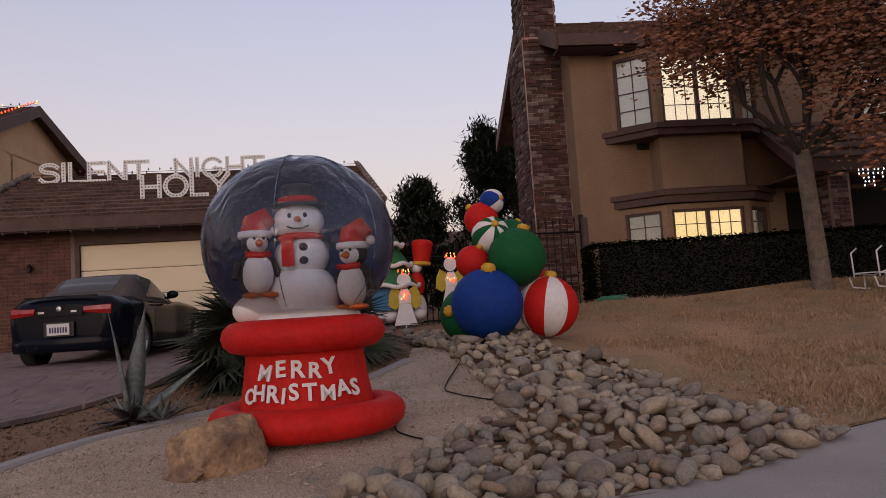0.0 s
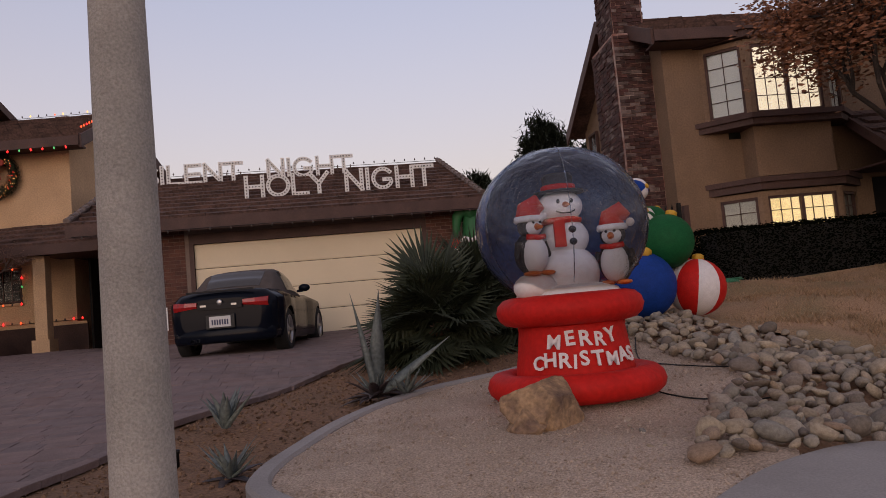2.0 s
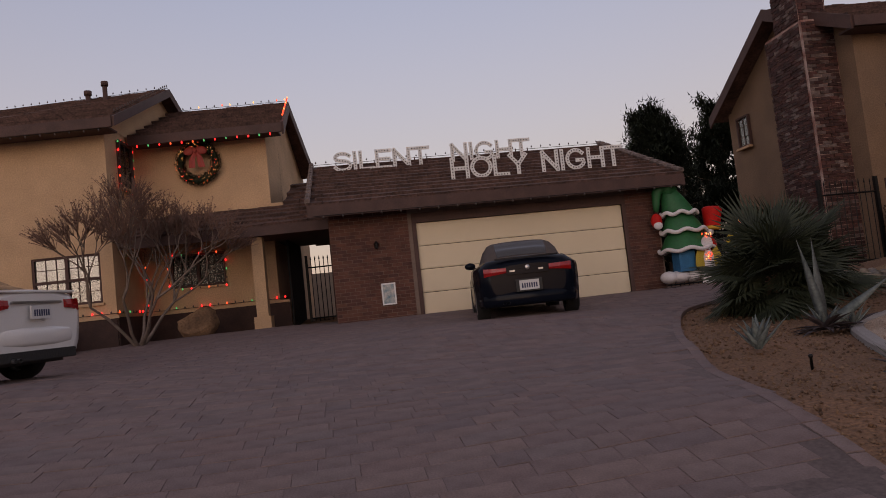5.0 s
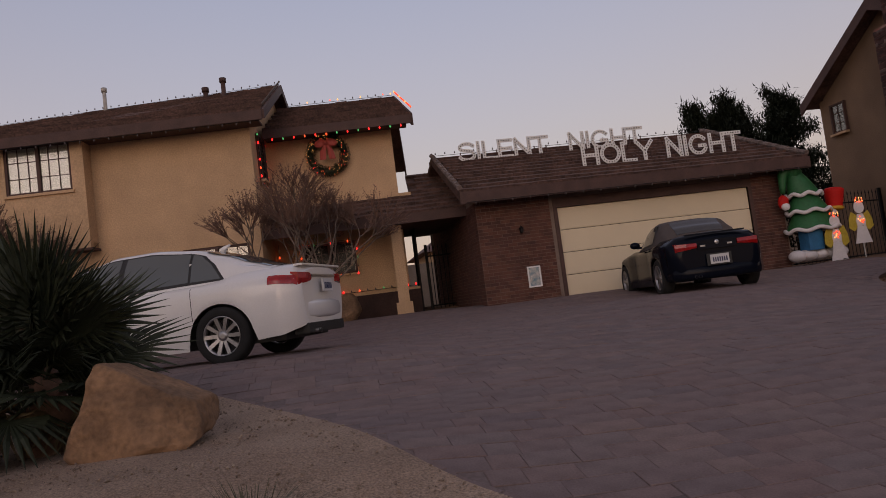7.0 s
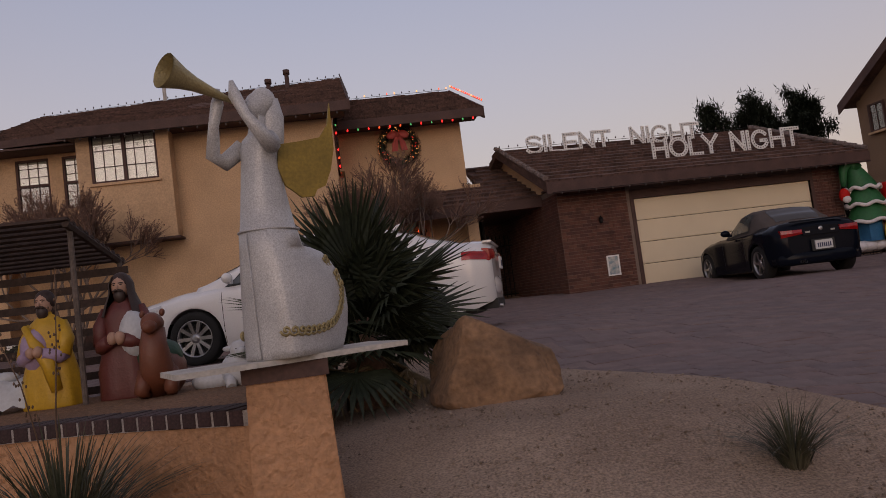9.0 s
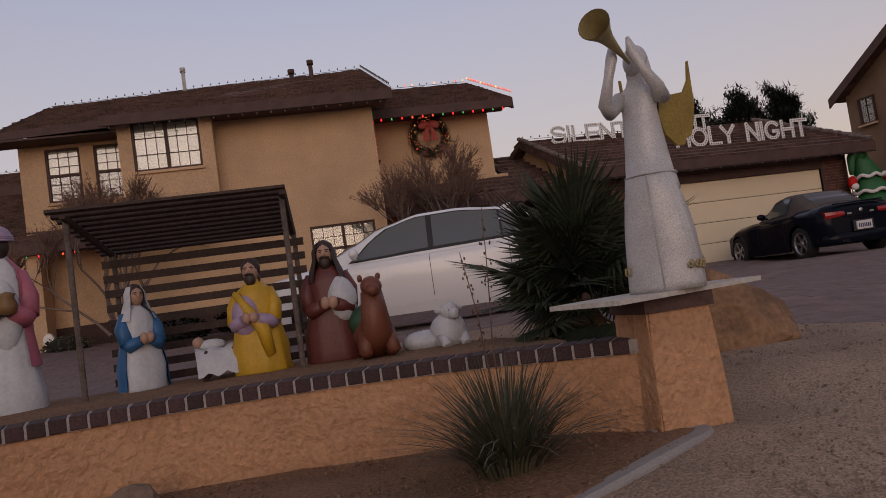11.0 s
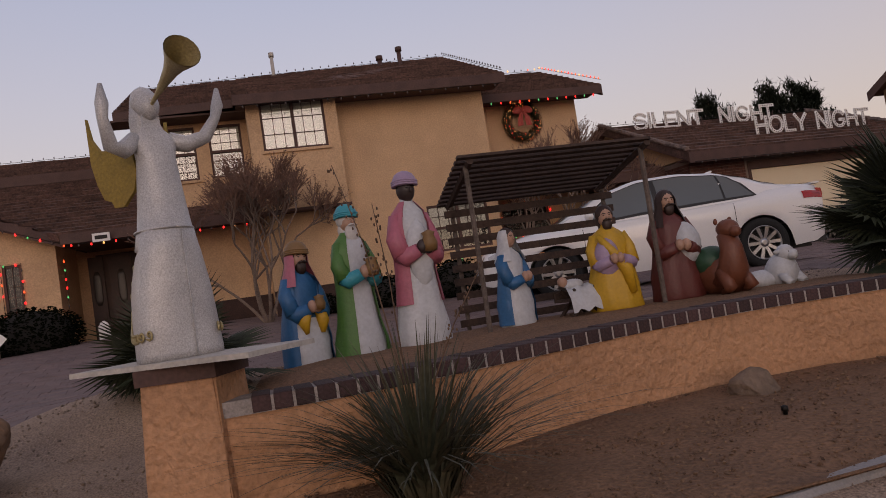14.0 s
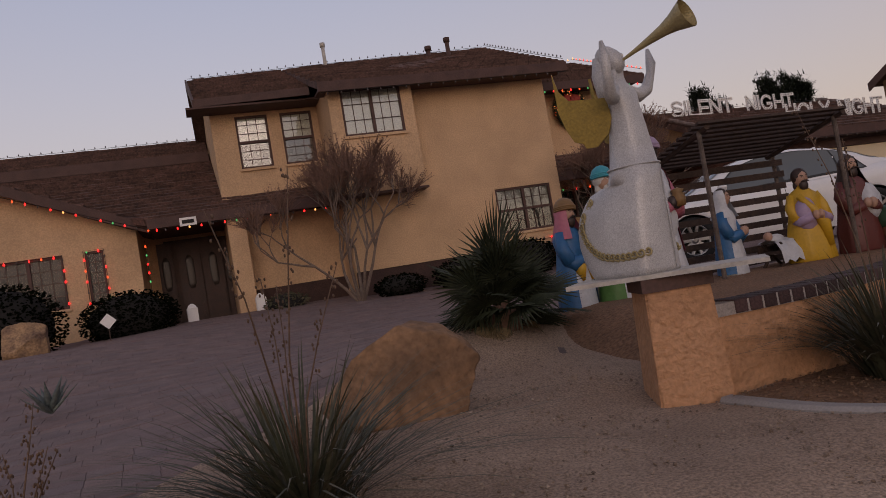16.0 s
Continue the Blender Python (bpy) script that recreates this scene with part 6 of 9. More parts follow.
FRONDS = [frond_mesh("frond", 0.62, 30, PALM, 0.2), frond_mesh("frond", 0.62, 28, PALM, 0.5), frond_mesh("frond", 0.55, 26, PALM, 0.9)]
DRY_FRONDS = [frond_mesh("frond", 0.5, 22, PALM_DRY, 1.2)]


def fan_palm(x, y, z, size, count, label, seed, spread=1.0, dry=6, base=0.22, fall=92):
    """A young fan palm: a short rough trunk hidden by a ball of fan leaves."""
    q = random.Random(seed)
    palm = thing("fan_palm", label, "palm", pose(x, y, z), group="young fan palms")
    bm = B()
    tube(bm, [(0, 0, -0.05), (0.01, 0, size * 0.2), (0, 0.01, size * base * 1.8)], [0.16 * size, 0.14 * size, 0.05 * size], 10)
    part("trunk", bm, TWIG, palm)
    for i in range(count + dry):
        old = i >= count
        me = q.choice(DRY_FRONDS if old else FRONDS)
        s = (i + 0.5) / count if not old else q.uniform(0.85, 1.0)
        up = 86 - fall * s ** 0.8 if not old else q.uniform(-50, -25)
        up += q.uniform(-13, 13)
        az = i * 137.5 + q.uniform(-25, 25)
        ob = new("frond", me)
        ob.parent = palm
        ob.matrix_basis = Matrix.Translation((0, 0, size * base * (1 + 0.6 * (1 - s)))) @ Matrix.Rotation(radians(az), 4, "Z") @ Matrix.Rotation(radians(-up), 4, "Y") @ Matrix.Rotation(radians(q.uniform(-35, 35)), 4, "X") @ Matrix.Diagonal((size * q.uniform(0.62, 1.22) * spread, size * q.uniform(0.6, 1.1), size, 1))
    return palm


fan_palm(-12.55, 5.45, 0.44, 1.2, 50, "dark green young fan palm beside a boulder", 3, base=0.34)
fan_palm(-19.05, 6.3, 0.60, 0.88, 40, "dark green young fan palm behind the pillar", 4)
fan_palm(-0.95, 8.9, 0.46, 1.36, 70, "dark green fan palm behind the grey agave", 5, dry=0, base=0.30, fall=128)
fan_palm(-0.3, 9.4, 0.52, 1.3, 64, "dark green fan palm behind the grey agave", 6, dry=0, base=0.30, fall=128)


def agave(x, y, z, size, count, seed, label, tall=(), mat=AGAVE, old=0, rise=(28, 72), wide=0.095):
    """A rosette of thick pointed leaves."""
    q = random.Random(seed)
    plant = thing("agave", label, "agave", pose(x, y, z), group="agaves")
    for i in range(count + len(tall) + old):
        bm = B()
        big = count <= i < count + len(tall)
        dead = i >= count + len(tall)
        ln = size * q.uniform(0.8, 1.05)
        up = radians(q.uniform(*rise) if not dead else q.uniform(2, 50))
        az = i * 2.4 + q.uniform(-0.2, 0.2)
        w = size * wide
        if big:   # long single leaves: bearing, rise, length, half width
            az, up, ln, w = tall[i - count]
            az, up = radians(az), radians(up)
        twist, bow = (0.9, 0.04) if big else (0.0, 0.3)
        if dead:
            ln, w = ln * 1.35, w * 1.5
        n = 7
        rings = []
        for k in range(n + 1):
            s = k / n
            r = ln * s
            c = Vector((r * math.cos(up - bow * s) * math.cos(az), r * math.cos(up - bow * s) * math.sin(az), r * math.sin(up + (0.6 * bow if not dead else -0.3) * s)))
            ww = w * (0.75 + 0.5 * math.sin(math.pi * min(1, s * 1.2))) * (1 - s ** 2.2) + 0.002
            sd = Vector((-math.sin(az), math.cos(az), 0))
            upv = Vector((-math.cos(az) * math.sin(up), -math.sin(az) * math.sin(up), math.cos(up)))
            sd, upv = sd * math.cos(twist) + upv * math.sin(twist), upv * math.cos(twist) - sd * math.sin(twist)
            rings.append([bm.verts.new(c + sd * ww), bm.verts.new(c + upv * ww * -0.12), bm.verts.new(c - sd * ww), bm.verts.new(c - upv * ww * 0.45)])
        for r0, r1 in zip(rings, rings[1:]):
            for j in range(4):
                face(bm, (r0[j], r0[(j + 1) % 4], r1[(j + 1) % 4], r1[j])).smooth = True
        part("leaf", bm, AGAVE_BROWN if dead else mat, plant)
    return plant


agave(-1.84, 6.70, 0.46, 0.30, 12, 11, "large grey agave with three tall upright leaves", tall=((60, 80, 1.0, 0.072), (-16, 34, 0.86, 0.050), (168, 82, 0.98, 0.045)), old=30)
agave(-1.57, 6.64, 0.46, 0.27, 11, 15, "small grey agave pup beside the large agave", old=5)
agave(-3.08, 5.95, 0.42, 0.34, 12, 12, "small blue-grey agave in bare dirt", rise=(46, 84), wide=0.135)
agave(-2.82, 4.45, 0.31, 0.24, 14, 13, "small flat grey agave by the concrete edging", old=6)
agave(-22.6, 8.6, 0.55, 0.34, 14, 14, "small agave beside the driveway")


def tuft(x, y, z, h, spread, count, seed, label, stalks=0, mat=BLADE, name="grass_tuft"):
    """A clump of long narrow arching blades."""
    q = random.Random(seed)
    plant = thing(name, label, "grass", pose(x, y, z), group="grass tufts")
    bm = B()
    for i in range(count):
        az, out = q.uniform(0, 6.283), q.uniform(0.05, 1) ** 0.7
        ln = h * q.uniform(0.65, 1.1)
        r0 = q.uniform(0, 0.09) * h * 1.6
        d = Vector((math.cos(az), math.sin(az), 0))
        s = Vector((-d.y, d.x, 0)) * q.uniform(0.003, 0.006) * (h / 0.6)
        pts = [d * r0 + d * (spread * out * t ** 1.5) * ln / h + Vector((0, 0, ln * (t - 0.60 * out * t * t))) for t in (0, 0.3, 0.6, 0.85, 1.0)]
        prev = None
        for k, p in enumerate(pts):
            w = (1 - (k / 4) ** 2) + 0.05
            cur = (bm.verts.new(p - s * w), bm.verts.new(p + s * w))
            if prev:
                face(bm, (prev[0], prev[1], cur[1], cur[0]))
            prev = cur
    tagged(part("blade_clump", bm, mat, plant), "", "", "", "stuff")
    for i in range(stalks):
        bm = B()
        az = q.uniform(0, 6.283)
        ln, lean = h * q.uniform(1.2, 1.9), q.uniform(0.05, 0.5)
        d = Vector((math.cos(az), math.sin(az), 0))
        pts = [d * lean * h * t * t + Vector((0.01 * math.sin(9 * t), 0, ln * t)) for t in (0, 0.25, 0.5, 0.75, 1)]
        tube(bm, pts, [0.006, 0.005, 0.004, 0.003, 0.002], 5)
        for k in range(26):
            t = q.uniform(0.62, 1.0)
            c = d * lean * h * t * t + Vector((q.uniform(-0.025, 0.025), q.uniform(-0.025, 0.025), ln * t))
            ball(bm, c, (0.005, 0.005, 0.008), 5, 4)
        part("flower_stalk", bm, BLADE_DRY, plant)
    return plant


tuft(-14.15, 3.25, 0.17, 0.78, 0.80, 420, 21, "dark green desert tuft before the stucco wall", stalks=2)
tuft(-18.08, 3.68, 0.19, 0.88, 1.05, 460, 22, "dark green desert tuft before the stucco wall", stalks=3)
tuft(-10.86, 2.78, 0.17, 0.42, 0.50, 230, 23, "small dark desert tuft in tan gravel", stalks=0)
tuft(-21.33, 3.85, 0.22, 0.86, 1.2, 420, 24, "dark desert tuft with dry flower stalks", stalks=5)
tuft(-22.35, 4.25, 0.25, 0.40, 0.3, 90, 25, "dry desert tuft with tall flower stalks", stalks=5)


def branch(bm, p, d, r, ln, depth, q, tips, bend=0.35, mi=0, kids=(2, 3), shrink=0.72, rise=0.15):
    """A limb that forks."""
    pts, rad = [p], [r]
    cur, dr = p.copy(), d.normalized()
    for k in range(3):
        dr = (dr + Vector((q.uniform(-bend, bend), q.uniform(-bend, bend), q.uniform(-bend, bend) * 0.5 + rise * 0.4))).normalized()
        cur = cur + dr * ln / 3
        pts.append(cur.copy())
        rad.append(r * (1 - 0.12 * (k + 1)))
    tube(bm, pts, rad, 6 if r > 0.02 else 4, mi, cap=depth == 0)
    if depth <= 1:
        tips.append((cur, dr))
    if depth == 0:
        return
    for k in range(q.randint(*kids)):
        a, b = basis(dr)
        t = q.uniform(0, 6.283)
        nd = (dr + (a * math.cos(t) + b * math.sin(t)) * q.uniform(0.45, 0.85) + Vector((0, 0, rise))).normalized()
        branch(bm, cur, nd, r * 0.66, ln * shrink * q.uniform(0.85, 1.15), depth - 1, q, tips, bend, mi, kids, shrink, rise)


def bare_tree(x, y, z, h, seed, label, stems=4, spread=0.35):
    q = random.Random(seed)
    tree = thing("crape_myrtle", label, "tree", pose(x, y, z), group="bare crape myrtles")
    tips = []
    for i in range(stems):
        bm = B()
        az = 6.283 * i / stems + q.uniform(-0.4, 0.4)
        branch(bm, Vector((0.05 * math.cos(az), 0.05 * math.sin(az), -0.05)), Vector((spread * math.cos(az), spread * math.sin(az), 1)), 0.040, h * 0.40, 4, q, tips, 0.22, 0, (2, 3), 0.64, 0.16)
        part("stem", bm, MYRTLE_BARK, tree)
    bm = B()
    for p, d in tips:
        for k in range(8):
            e = (d + Vector((q.uniform(-0.6, 0.6), q.uniform(-0.6, 0.6), q.uniform(-0.1, 0.7)))).normalized()
            ln = q.uniform(0.18, 0.5)
            tube(bm, [p, p + e * ln * 0.5 + Vector((0, 0, 0.01)), p + e * ln], [0.006, 0.005, 0.003], 3, 0, False, False)
            for j in range(3):
                c = p + e * ln * q.uniform(0.6, 1.05) + Vector((q.uniform(-0.02, 0.02), q.uniform(-0.02, 0.02), 0))
                s = q.uniform(0.010, 0.022)
                v = [bm.verts.new(c + Vector(o) * s) for o in ((1, 0, 0), (0, 1, 0.4), (-1, 0, 0), (0, -1, 0.4), (0, 0, 1.2))]
                face(bm, (v[0], v[1], v[4])), face(bm, (v[1], v[2], v[4])), face(bm, (v[2], v[3], v[4])), face(bm, (v[3], v[0], v[4]))
    tagged(part("twig_mass", bm, TWIG, tree), "fine twigs with dry seed heads", "", "", "stuff")
    return tree


bare_tree(-10.95, 15.5, 0.97, 3.1, 31, "bare crape myrtle with dry seed heads before the house", 6, 0.85)
bare_tree(-17.3, 15.9, 1.0, 3.0, 32, "bare crape myrtle beside the front porch", 7, 0.6)


def leaf_cloud(bm, centres, per, spread, size, q, flat=0.5):
    for c in centres:
        for k in range(per):
            p = c + Vector((q.gauss(0, spread), q.gauss(0, spread), q.gauss(0, spread * 0.8)))
            n = Vector((q.uniform(-1, 1), q.uniform(-1, 1), q.uniform(-0.3, 1))).normalized()
            a, b = basis(n)
            s = size * q.uniform(0.6, 1.3)
            v = [bm.verts.new(o) for o in (p - a * s, p + b * s * flat, p + a * s, p - b * s * flat)]
            face(bm, v)


# autumn tree on the lawn
q = random.Random(41)
tree = thing("tree", "autumn street tree with rust-brown leaves and a wire-wrapped trunk", "tree", pose(7.12, 10.3, 1.02))
bm = B()
tube(bm, [(0, 0, -0.1), (0, 0, 0.06), (-0.02, 0, 0.7), (-0.08, -0.03, 1.5), (-0.14, -0.05, 2.25)], [0.19, 0.15, 0.135, 0.12, 0.12], 14)
part("trunk", bm, BARK, tree)
tips = []
for i, (dx, dy, dz, ln) in enumerate(((-0.9, -0.3, 0.85, 1.25), (-0.38, -0.2, 1.1, 1.2), (0.35, -0.1, 1.0, 1.2), (0.0, -0.3, 1.1, 1.2), (0.6, -0.1, 0.7, 1.0), (-0.62, 0.1, 1.0, 1.2), (0.2, -0.5, 0.9, 1.0), (0.5, -0.4, 0.9, 1.1), (0.9, 0.2, 0.45, 1.1), (0.7, -0.6, 0.5, 1.0), (1.0, -0.3, 0.75, 1.3))):
    bm = B()
    branch(bm, Vector((-0.13, -0.05, 2.15)), Vector((dx, dy, dz)), 0.052, ln, 4, q, tips, 0.25, 0, (2, 3), 0.70, 0.0)
    part("limb", bm, BARK_DARK, tree)
bm = B()
leaf_cloud(bm, [p + Vector((0, 0, -0.12 - 0.25 * (i % 3))) for i, (p, d) in enumerate(tips)], 54, 0.25, 0.05, q, 0.42)
part("crown", bm, AUTUMN, tree, "thin crown of rust-brown hanging leaves")
bm = B()
tube(bm, [(0.0 + 0.135 * math.cos(a) - 0.02 * a / 20, 0.135 * math.sin(a), 0.12 + 0.045 * a) for a in [i * 0.5 for i in range(60)]], 0.006, 4)
part("wire", bm, IRON, tree, "thin dark light string round the trunk")


def pine(x, y, z, h, w, seed, label, dense=900):
    """A dark conifer: trunk, drooping boughs and clumps of needles with gaps."""
    q = random.Random(seed)
    t = thing("pine_tree", label, "tree", pose(x, y, z), group="dark pines behind the houses")
    bm = B()
    tube(bm, [(0, 0, 0), (0.1, 0, h * 0.5), (0, 0.1, h * 0.97)], [0.22, 0.14, 0.03], 8)
    part("trunk", bm, BARK, t)
    cs = []
    bm = B()
    for i in range(80):
        s = q.uniform(0.03, 1.0)
        az = i * 2.4 + q.uniform(-0.4, 0.4)
        r = w * min(1.0, 1.7 * (1.04 - s) ** 0.75) * q.uniform(0.55, 1.15)
        a, b = Vector((0.05, 0, h * s * 0.92)), Vector((r * math.cos(az), r * math.sin(az), h * s + q.uniform(-0.1, 0.35)))
        tube(bm, [a, a.lerp(b, 0.5) + Vector((0, 0, 0.1)), b], [0.04, 0.025, 0.01], 4)
        for k in range(7):
            cs.append(a.lerp(b, q.uniform(0.35, 1.08)) + Vector((q.gauss(0, 0.12), q.gauss(0, 0.12), q.gauss(0.08, 0.12))))
    part("bough", bm, BARK, t)
    bm = B()
    for c in cs:
        for k in range(dense // 46):
            d = Vector((q.gauss(0, 1), q.gauss(0, 1), q.gauss(0.5, 0.9))).normalized()
            a, b = basis(d)
            p = c + Vector((q.gauss(0, 0.13), q.gauss(0, 0.13), q.gauss(0, 0.12)))
            v = [bm.verts.new(o) for o in (p - a * 0.035, p + a * 0.035, p + d * q.uniform(0.16, 0.32))]
            face(bm, v)
    part("crown", bm, PINE, t)


pine(5.0, 24.2, 1.1, 5.8, 1.3, 51, "dark pine standing behind the side fence", 2200)
pine(2.6, 25.0, 1.1, 4.2, 1.7, 52, "dark pine standing behind the side fence", 1900)
pine(8.1, 25.5, 1.1, 6.3, 1.45, 53, "dark pine standing behind the side fence", 2400)
pine(7.4, 30.7, 1.1, 7.4, 1.3, 54, "tall dark pine beyond the garage", 1500)
pine(9.3, 31.2, 1.1, 6.6, 1.3, 55, "tall dark pine beyond the garage", 1500)


def bush(x, y, z, rx, ry, rz, seed, label, mat=HEDGE, count=1500, boxy=False, size=0.035, name="shrub"):
    """A shrub: solid near-black body painted as its inner shade, with small leaves over it."""
    q = random.Random(seed)
    t = thing(name, label, "shrub" if name == "shrub" else "hedge", pose(x, y, z))
    bm = B()
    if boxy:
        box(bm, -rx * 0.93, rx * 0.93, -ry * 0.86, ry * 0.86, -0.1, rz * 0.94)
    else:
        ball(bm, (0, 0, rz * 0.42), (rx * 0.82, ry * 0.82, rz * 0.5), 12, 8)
    # plain dark solid that stands for the shade between the leaves
    part("shade_fill", bm, DARK, t)
    bm = B()
    for k in range(count):
        if boxy:
            s = q.random()
            if s < 0.55:
                p = Vector((q.uniform(-rx, rx), -ry + q.gauss(0, 0.03), q.uniform(0, rz)))
            elif s < 0.85:
                p = Vector((q.uniform(-rx, rx), q.uniform(-ry, ry), rz + q.gauss(0, 0.02)))
            else:
                p = Vector((q.choice((-rx, rx)) + q.gauss(0, 0.03), q.uniform(-ry, ry), q.uniform(0, rz)))
        else:
            d = Vector((q.gauss(0, 1), q.gauss(0, 1), q.gauss(0, 1))).normalized() * q.uniform(0.8, 1.06)
            p = Vector((d.x * rx, d.y * ry, max(0.0, rz * 0.42 + d.z * rz * 0.56)))
        n = Vector((q.uniform(-1, 1), q.uniform(-1, 1), q.uniform(-0.2, 1))).normalized()
        a, b = basis(n)
        s = size * q.uniform(0.6, 1.4)
        v = [bm.verts.new(o) for o in (p - a * s, p + b * s * 0.6, p + a * s, p - b * s * 0.6)]
        face(bm, v)
    tagged(part("leaf_mass", bm, mat, t), "", "", "", "stuff")
    return t


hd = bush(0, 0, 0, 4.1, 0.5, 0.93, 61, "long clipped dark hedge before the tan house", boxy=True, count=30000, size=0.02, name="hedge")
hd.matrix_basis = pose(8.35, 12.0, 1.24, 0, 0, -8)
bush(-23.8, 16.2, 0.95, 0.95, 0.6, 1.4, 62, "dark clipped shrub below the porch windows", count=3500)
bush(-21.75, 17.2, 1.0, 0.95, 0.5, 0.98, 63, "dark clipped shrub beside the porch", count=3500)
bush(-13.2, 15.75, 0.95, 0.7, 0.5, 0.8, 64, "dark shrub below the house window", count=1500)
bush(-14.8, 15.9, 0.95, 0.8, 0.45, 0.62, 65, "dark low shrub below the house wall", count=1500)
bush(-16.3, 16.1, 0.97, 0.6, 0.4, 0.45, 66, "dark low shrub below the house wall", count=900)
bush(-18.6, 17.1, 1.02, 0.5, 0.35, 0.4, 67, "low rose shrub beside the porch step", count=500, mat=BLADE)

# ---------------------------------------------------------------- beds, edgings and stones
def tinted(name, colors, rough=0.85, bump=0.5, fine=60.0, scale=6.0, vary=0.2):
    """A mineral surface whose colour differs from piece to piece."""
    m = shade(name, colors[0], rough, vary=vary, scale=scale, fine=fine, bump=bump)
    n, l = m.node_tree.nodes, m.node_tree.links
    info, geo, add, frac = n.new("ShaderNodeObjectInfo"), n.new("ShaderNodeNewGeometry"), n.new("ShaderNodeMath"), n.new("ShaderNodeMath")
    l.new(info.outputs["Random"], add.inputs[0]), l.new(geo.outputs["Random Per Island"], add.inputs[1])
    frac.operation = "FRACT"
    l.new(add.outputs[0], frac.inputs[0])
    ramp = n.new("ShaderNodeValToRGB")
    ramp.color_ramp.interpolation = "LINEAR"
    for i, c in enumerate(colors):
        p = i / (len(colors) - 1)
        e = ramp.color_ramp.elements[0] if i == 0 else (ramp.color_ramp.elements[-1] if i == len(colors) - 1 else ramp.color_ramp.elements.new(p))
        e.color = (*c, 1)
    l.new(frac.outputs[0], ramp.inputs[0])
    mul = n.new("ShaderNodeMix")
    mul.data_type, mul.blend_type = "RGBA", "MULTIPLY"
    mul.inputs[0].default_value = 1.0
    hsv = [k for k in n if k.type == "HUE_SAT"][0]
    mix = [k for k in n if k.type == "MIX" and k is not mul][0]
    mix.inputs[6].default_value, mix.inputs[7].default_value = (1, 1, 1, 1), (1 - 1.4 * vary, 1 - 1.5 * vary, 1 - 1.6 * vary, 1)
    l.new(ramp.outputs[0], mul.inputs[6]), l.new(mix.outputs[2], mul.inputs[7])
    l.new(mul.outputs[2], hsv.inputs["Color"])
    return m


STONE = tinted("river_stone", [(0.19, 0.165, 0.135), (0.32, 0.265, 0.20), (0.22, 0.21, 0.19), (0.41, 0.33, 0.235), (0.14, 0.115, 0.098), (0.29, 0.24, 0.20), (0.43, 0.355, 0.265), (0.28, 0.185, 0.125)], 0.8, 0.35, 50, 9, 0.22)
PEBBLE = tinted("pebble", [(0.17, 0.12, 0.09), (0.31, 0.235, 0.18), (0.23, 0.175, 0.14), (0.36, 0.285, 0.225), (0.12, 0.085, 0.065)], 0.9, 0.2)
CLOD = tinted("clod", [(0.12, 0.068, 0.042), (0.205, 0.118, 0.07), (0.25, 0.158, 0.10), (0.085, 0.05, 0.032)], 0.95, 0.2)
PAVE = tinted("paver_stone", [(0.177, 0.127, 0.124), (0.199, 0.138, 0.130), (0.162, 0.120, 0.121), (0.218, 0.152, 0.139), (0.184, 0.139, 0.136), (0.197, 0.130, 0.121)], 0.82, 0.35, 70, 5, 0.16)
ROCK = shade("sandstone", (0.265, 0.15, 0.082), 0.92, vary=0.35, scale=2.6, fine=22, bump=1.0, tone=(0.135, 0.078, 0.045))
ROCK_PALE = shade("pale_sandstone", (0.36, 0.225, 0.125), 0.92, vary=0.4, scale=5.0, fine=30, bump=0.9, tone=(0.14, 0.085, 0.06))
ROCK_GREY = shade("dull_rock", (0.19, 0.135, 0.10), 0.95, vary=0.3, scale=4, fine=30, bump=0.9)
STRAW = tinted("dry_grass", [(0.42, 0.255, 0.15), (0.28, 0.175, 0.10), (0.50, 0.33, 0.20), (0.20, 0.14, 0.075)], 0.9, 0.0)

KERB_G = curve([(-1.15, 2.70), (-1.55, 2.93), (-1.98, 3.17), (-2.37, 3.53), (-2.6, 4.0), (-2.45, 4.85), (-2.1, 5.7), (-1.3, 6.9), (-0.2, 7.6), (0.69, 8.5)], 8)
BED_L = [(-0.35, 3.42), (0.2, 4.29), (0.67, 5.02), (1.22, 5.58), (1.3, 7.03), (1.03, 9.37), (0.83, 11.3)]
BED_R = [(3.0, 4.25), (3.1, 4.91), (2.88, 5.27), (2.9, 6.36), (2.78, 7.09), (2.4, 7.78), (2.2, 8.6), (2.1, 10.4), (2.0, 11.3)]
area("globe_path", KERB_G + [(0.85, 9.6)] + [(1.2, 9.3), (1.45, 7.0), (1.35, 5.58), (0.8, 5.02), (0.4, 4.29), (0.3, 3.44), (0.0, 3.28), (-0.5, 2.98), (-1.0, 2.71)], 0.018, GRAVEL, 0.1, rough=0.015, label="pale tan gravel path round the inflatable", category="gravel")
ribbon("edging", KERB_G, 0.14, 0.045, CONCRETE, "smooth grey concrete edging round the gravel path")
STONE_BED = BED_L + BED_R[::-1] + [(1.6, 3.95), (0.5, 3.5)]
river = area("stone_bed", STONE_BED, 0.012, DIRT_DARK, 0.2, rough=0.03, label="dry river bed of rounded grey and tan stones", category="stones")
area("lawn", [(2.85, 4.48), (5.5, 4.85), (8.0, 5.2), (12.0, 5.7), (14.0, 9.0), (14.0, 11.3), (5.0, 11.7), (2.3, 11.3), (2.1, 9.0), (2.75, 7.3), (2.85, 5.3)], 0.01, LAWN, 0.15, rough=0.05, label="patchy dormant straw-coloured lawn", category="lawn")

q = random.Random(71)


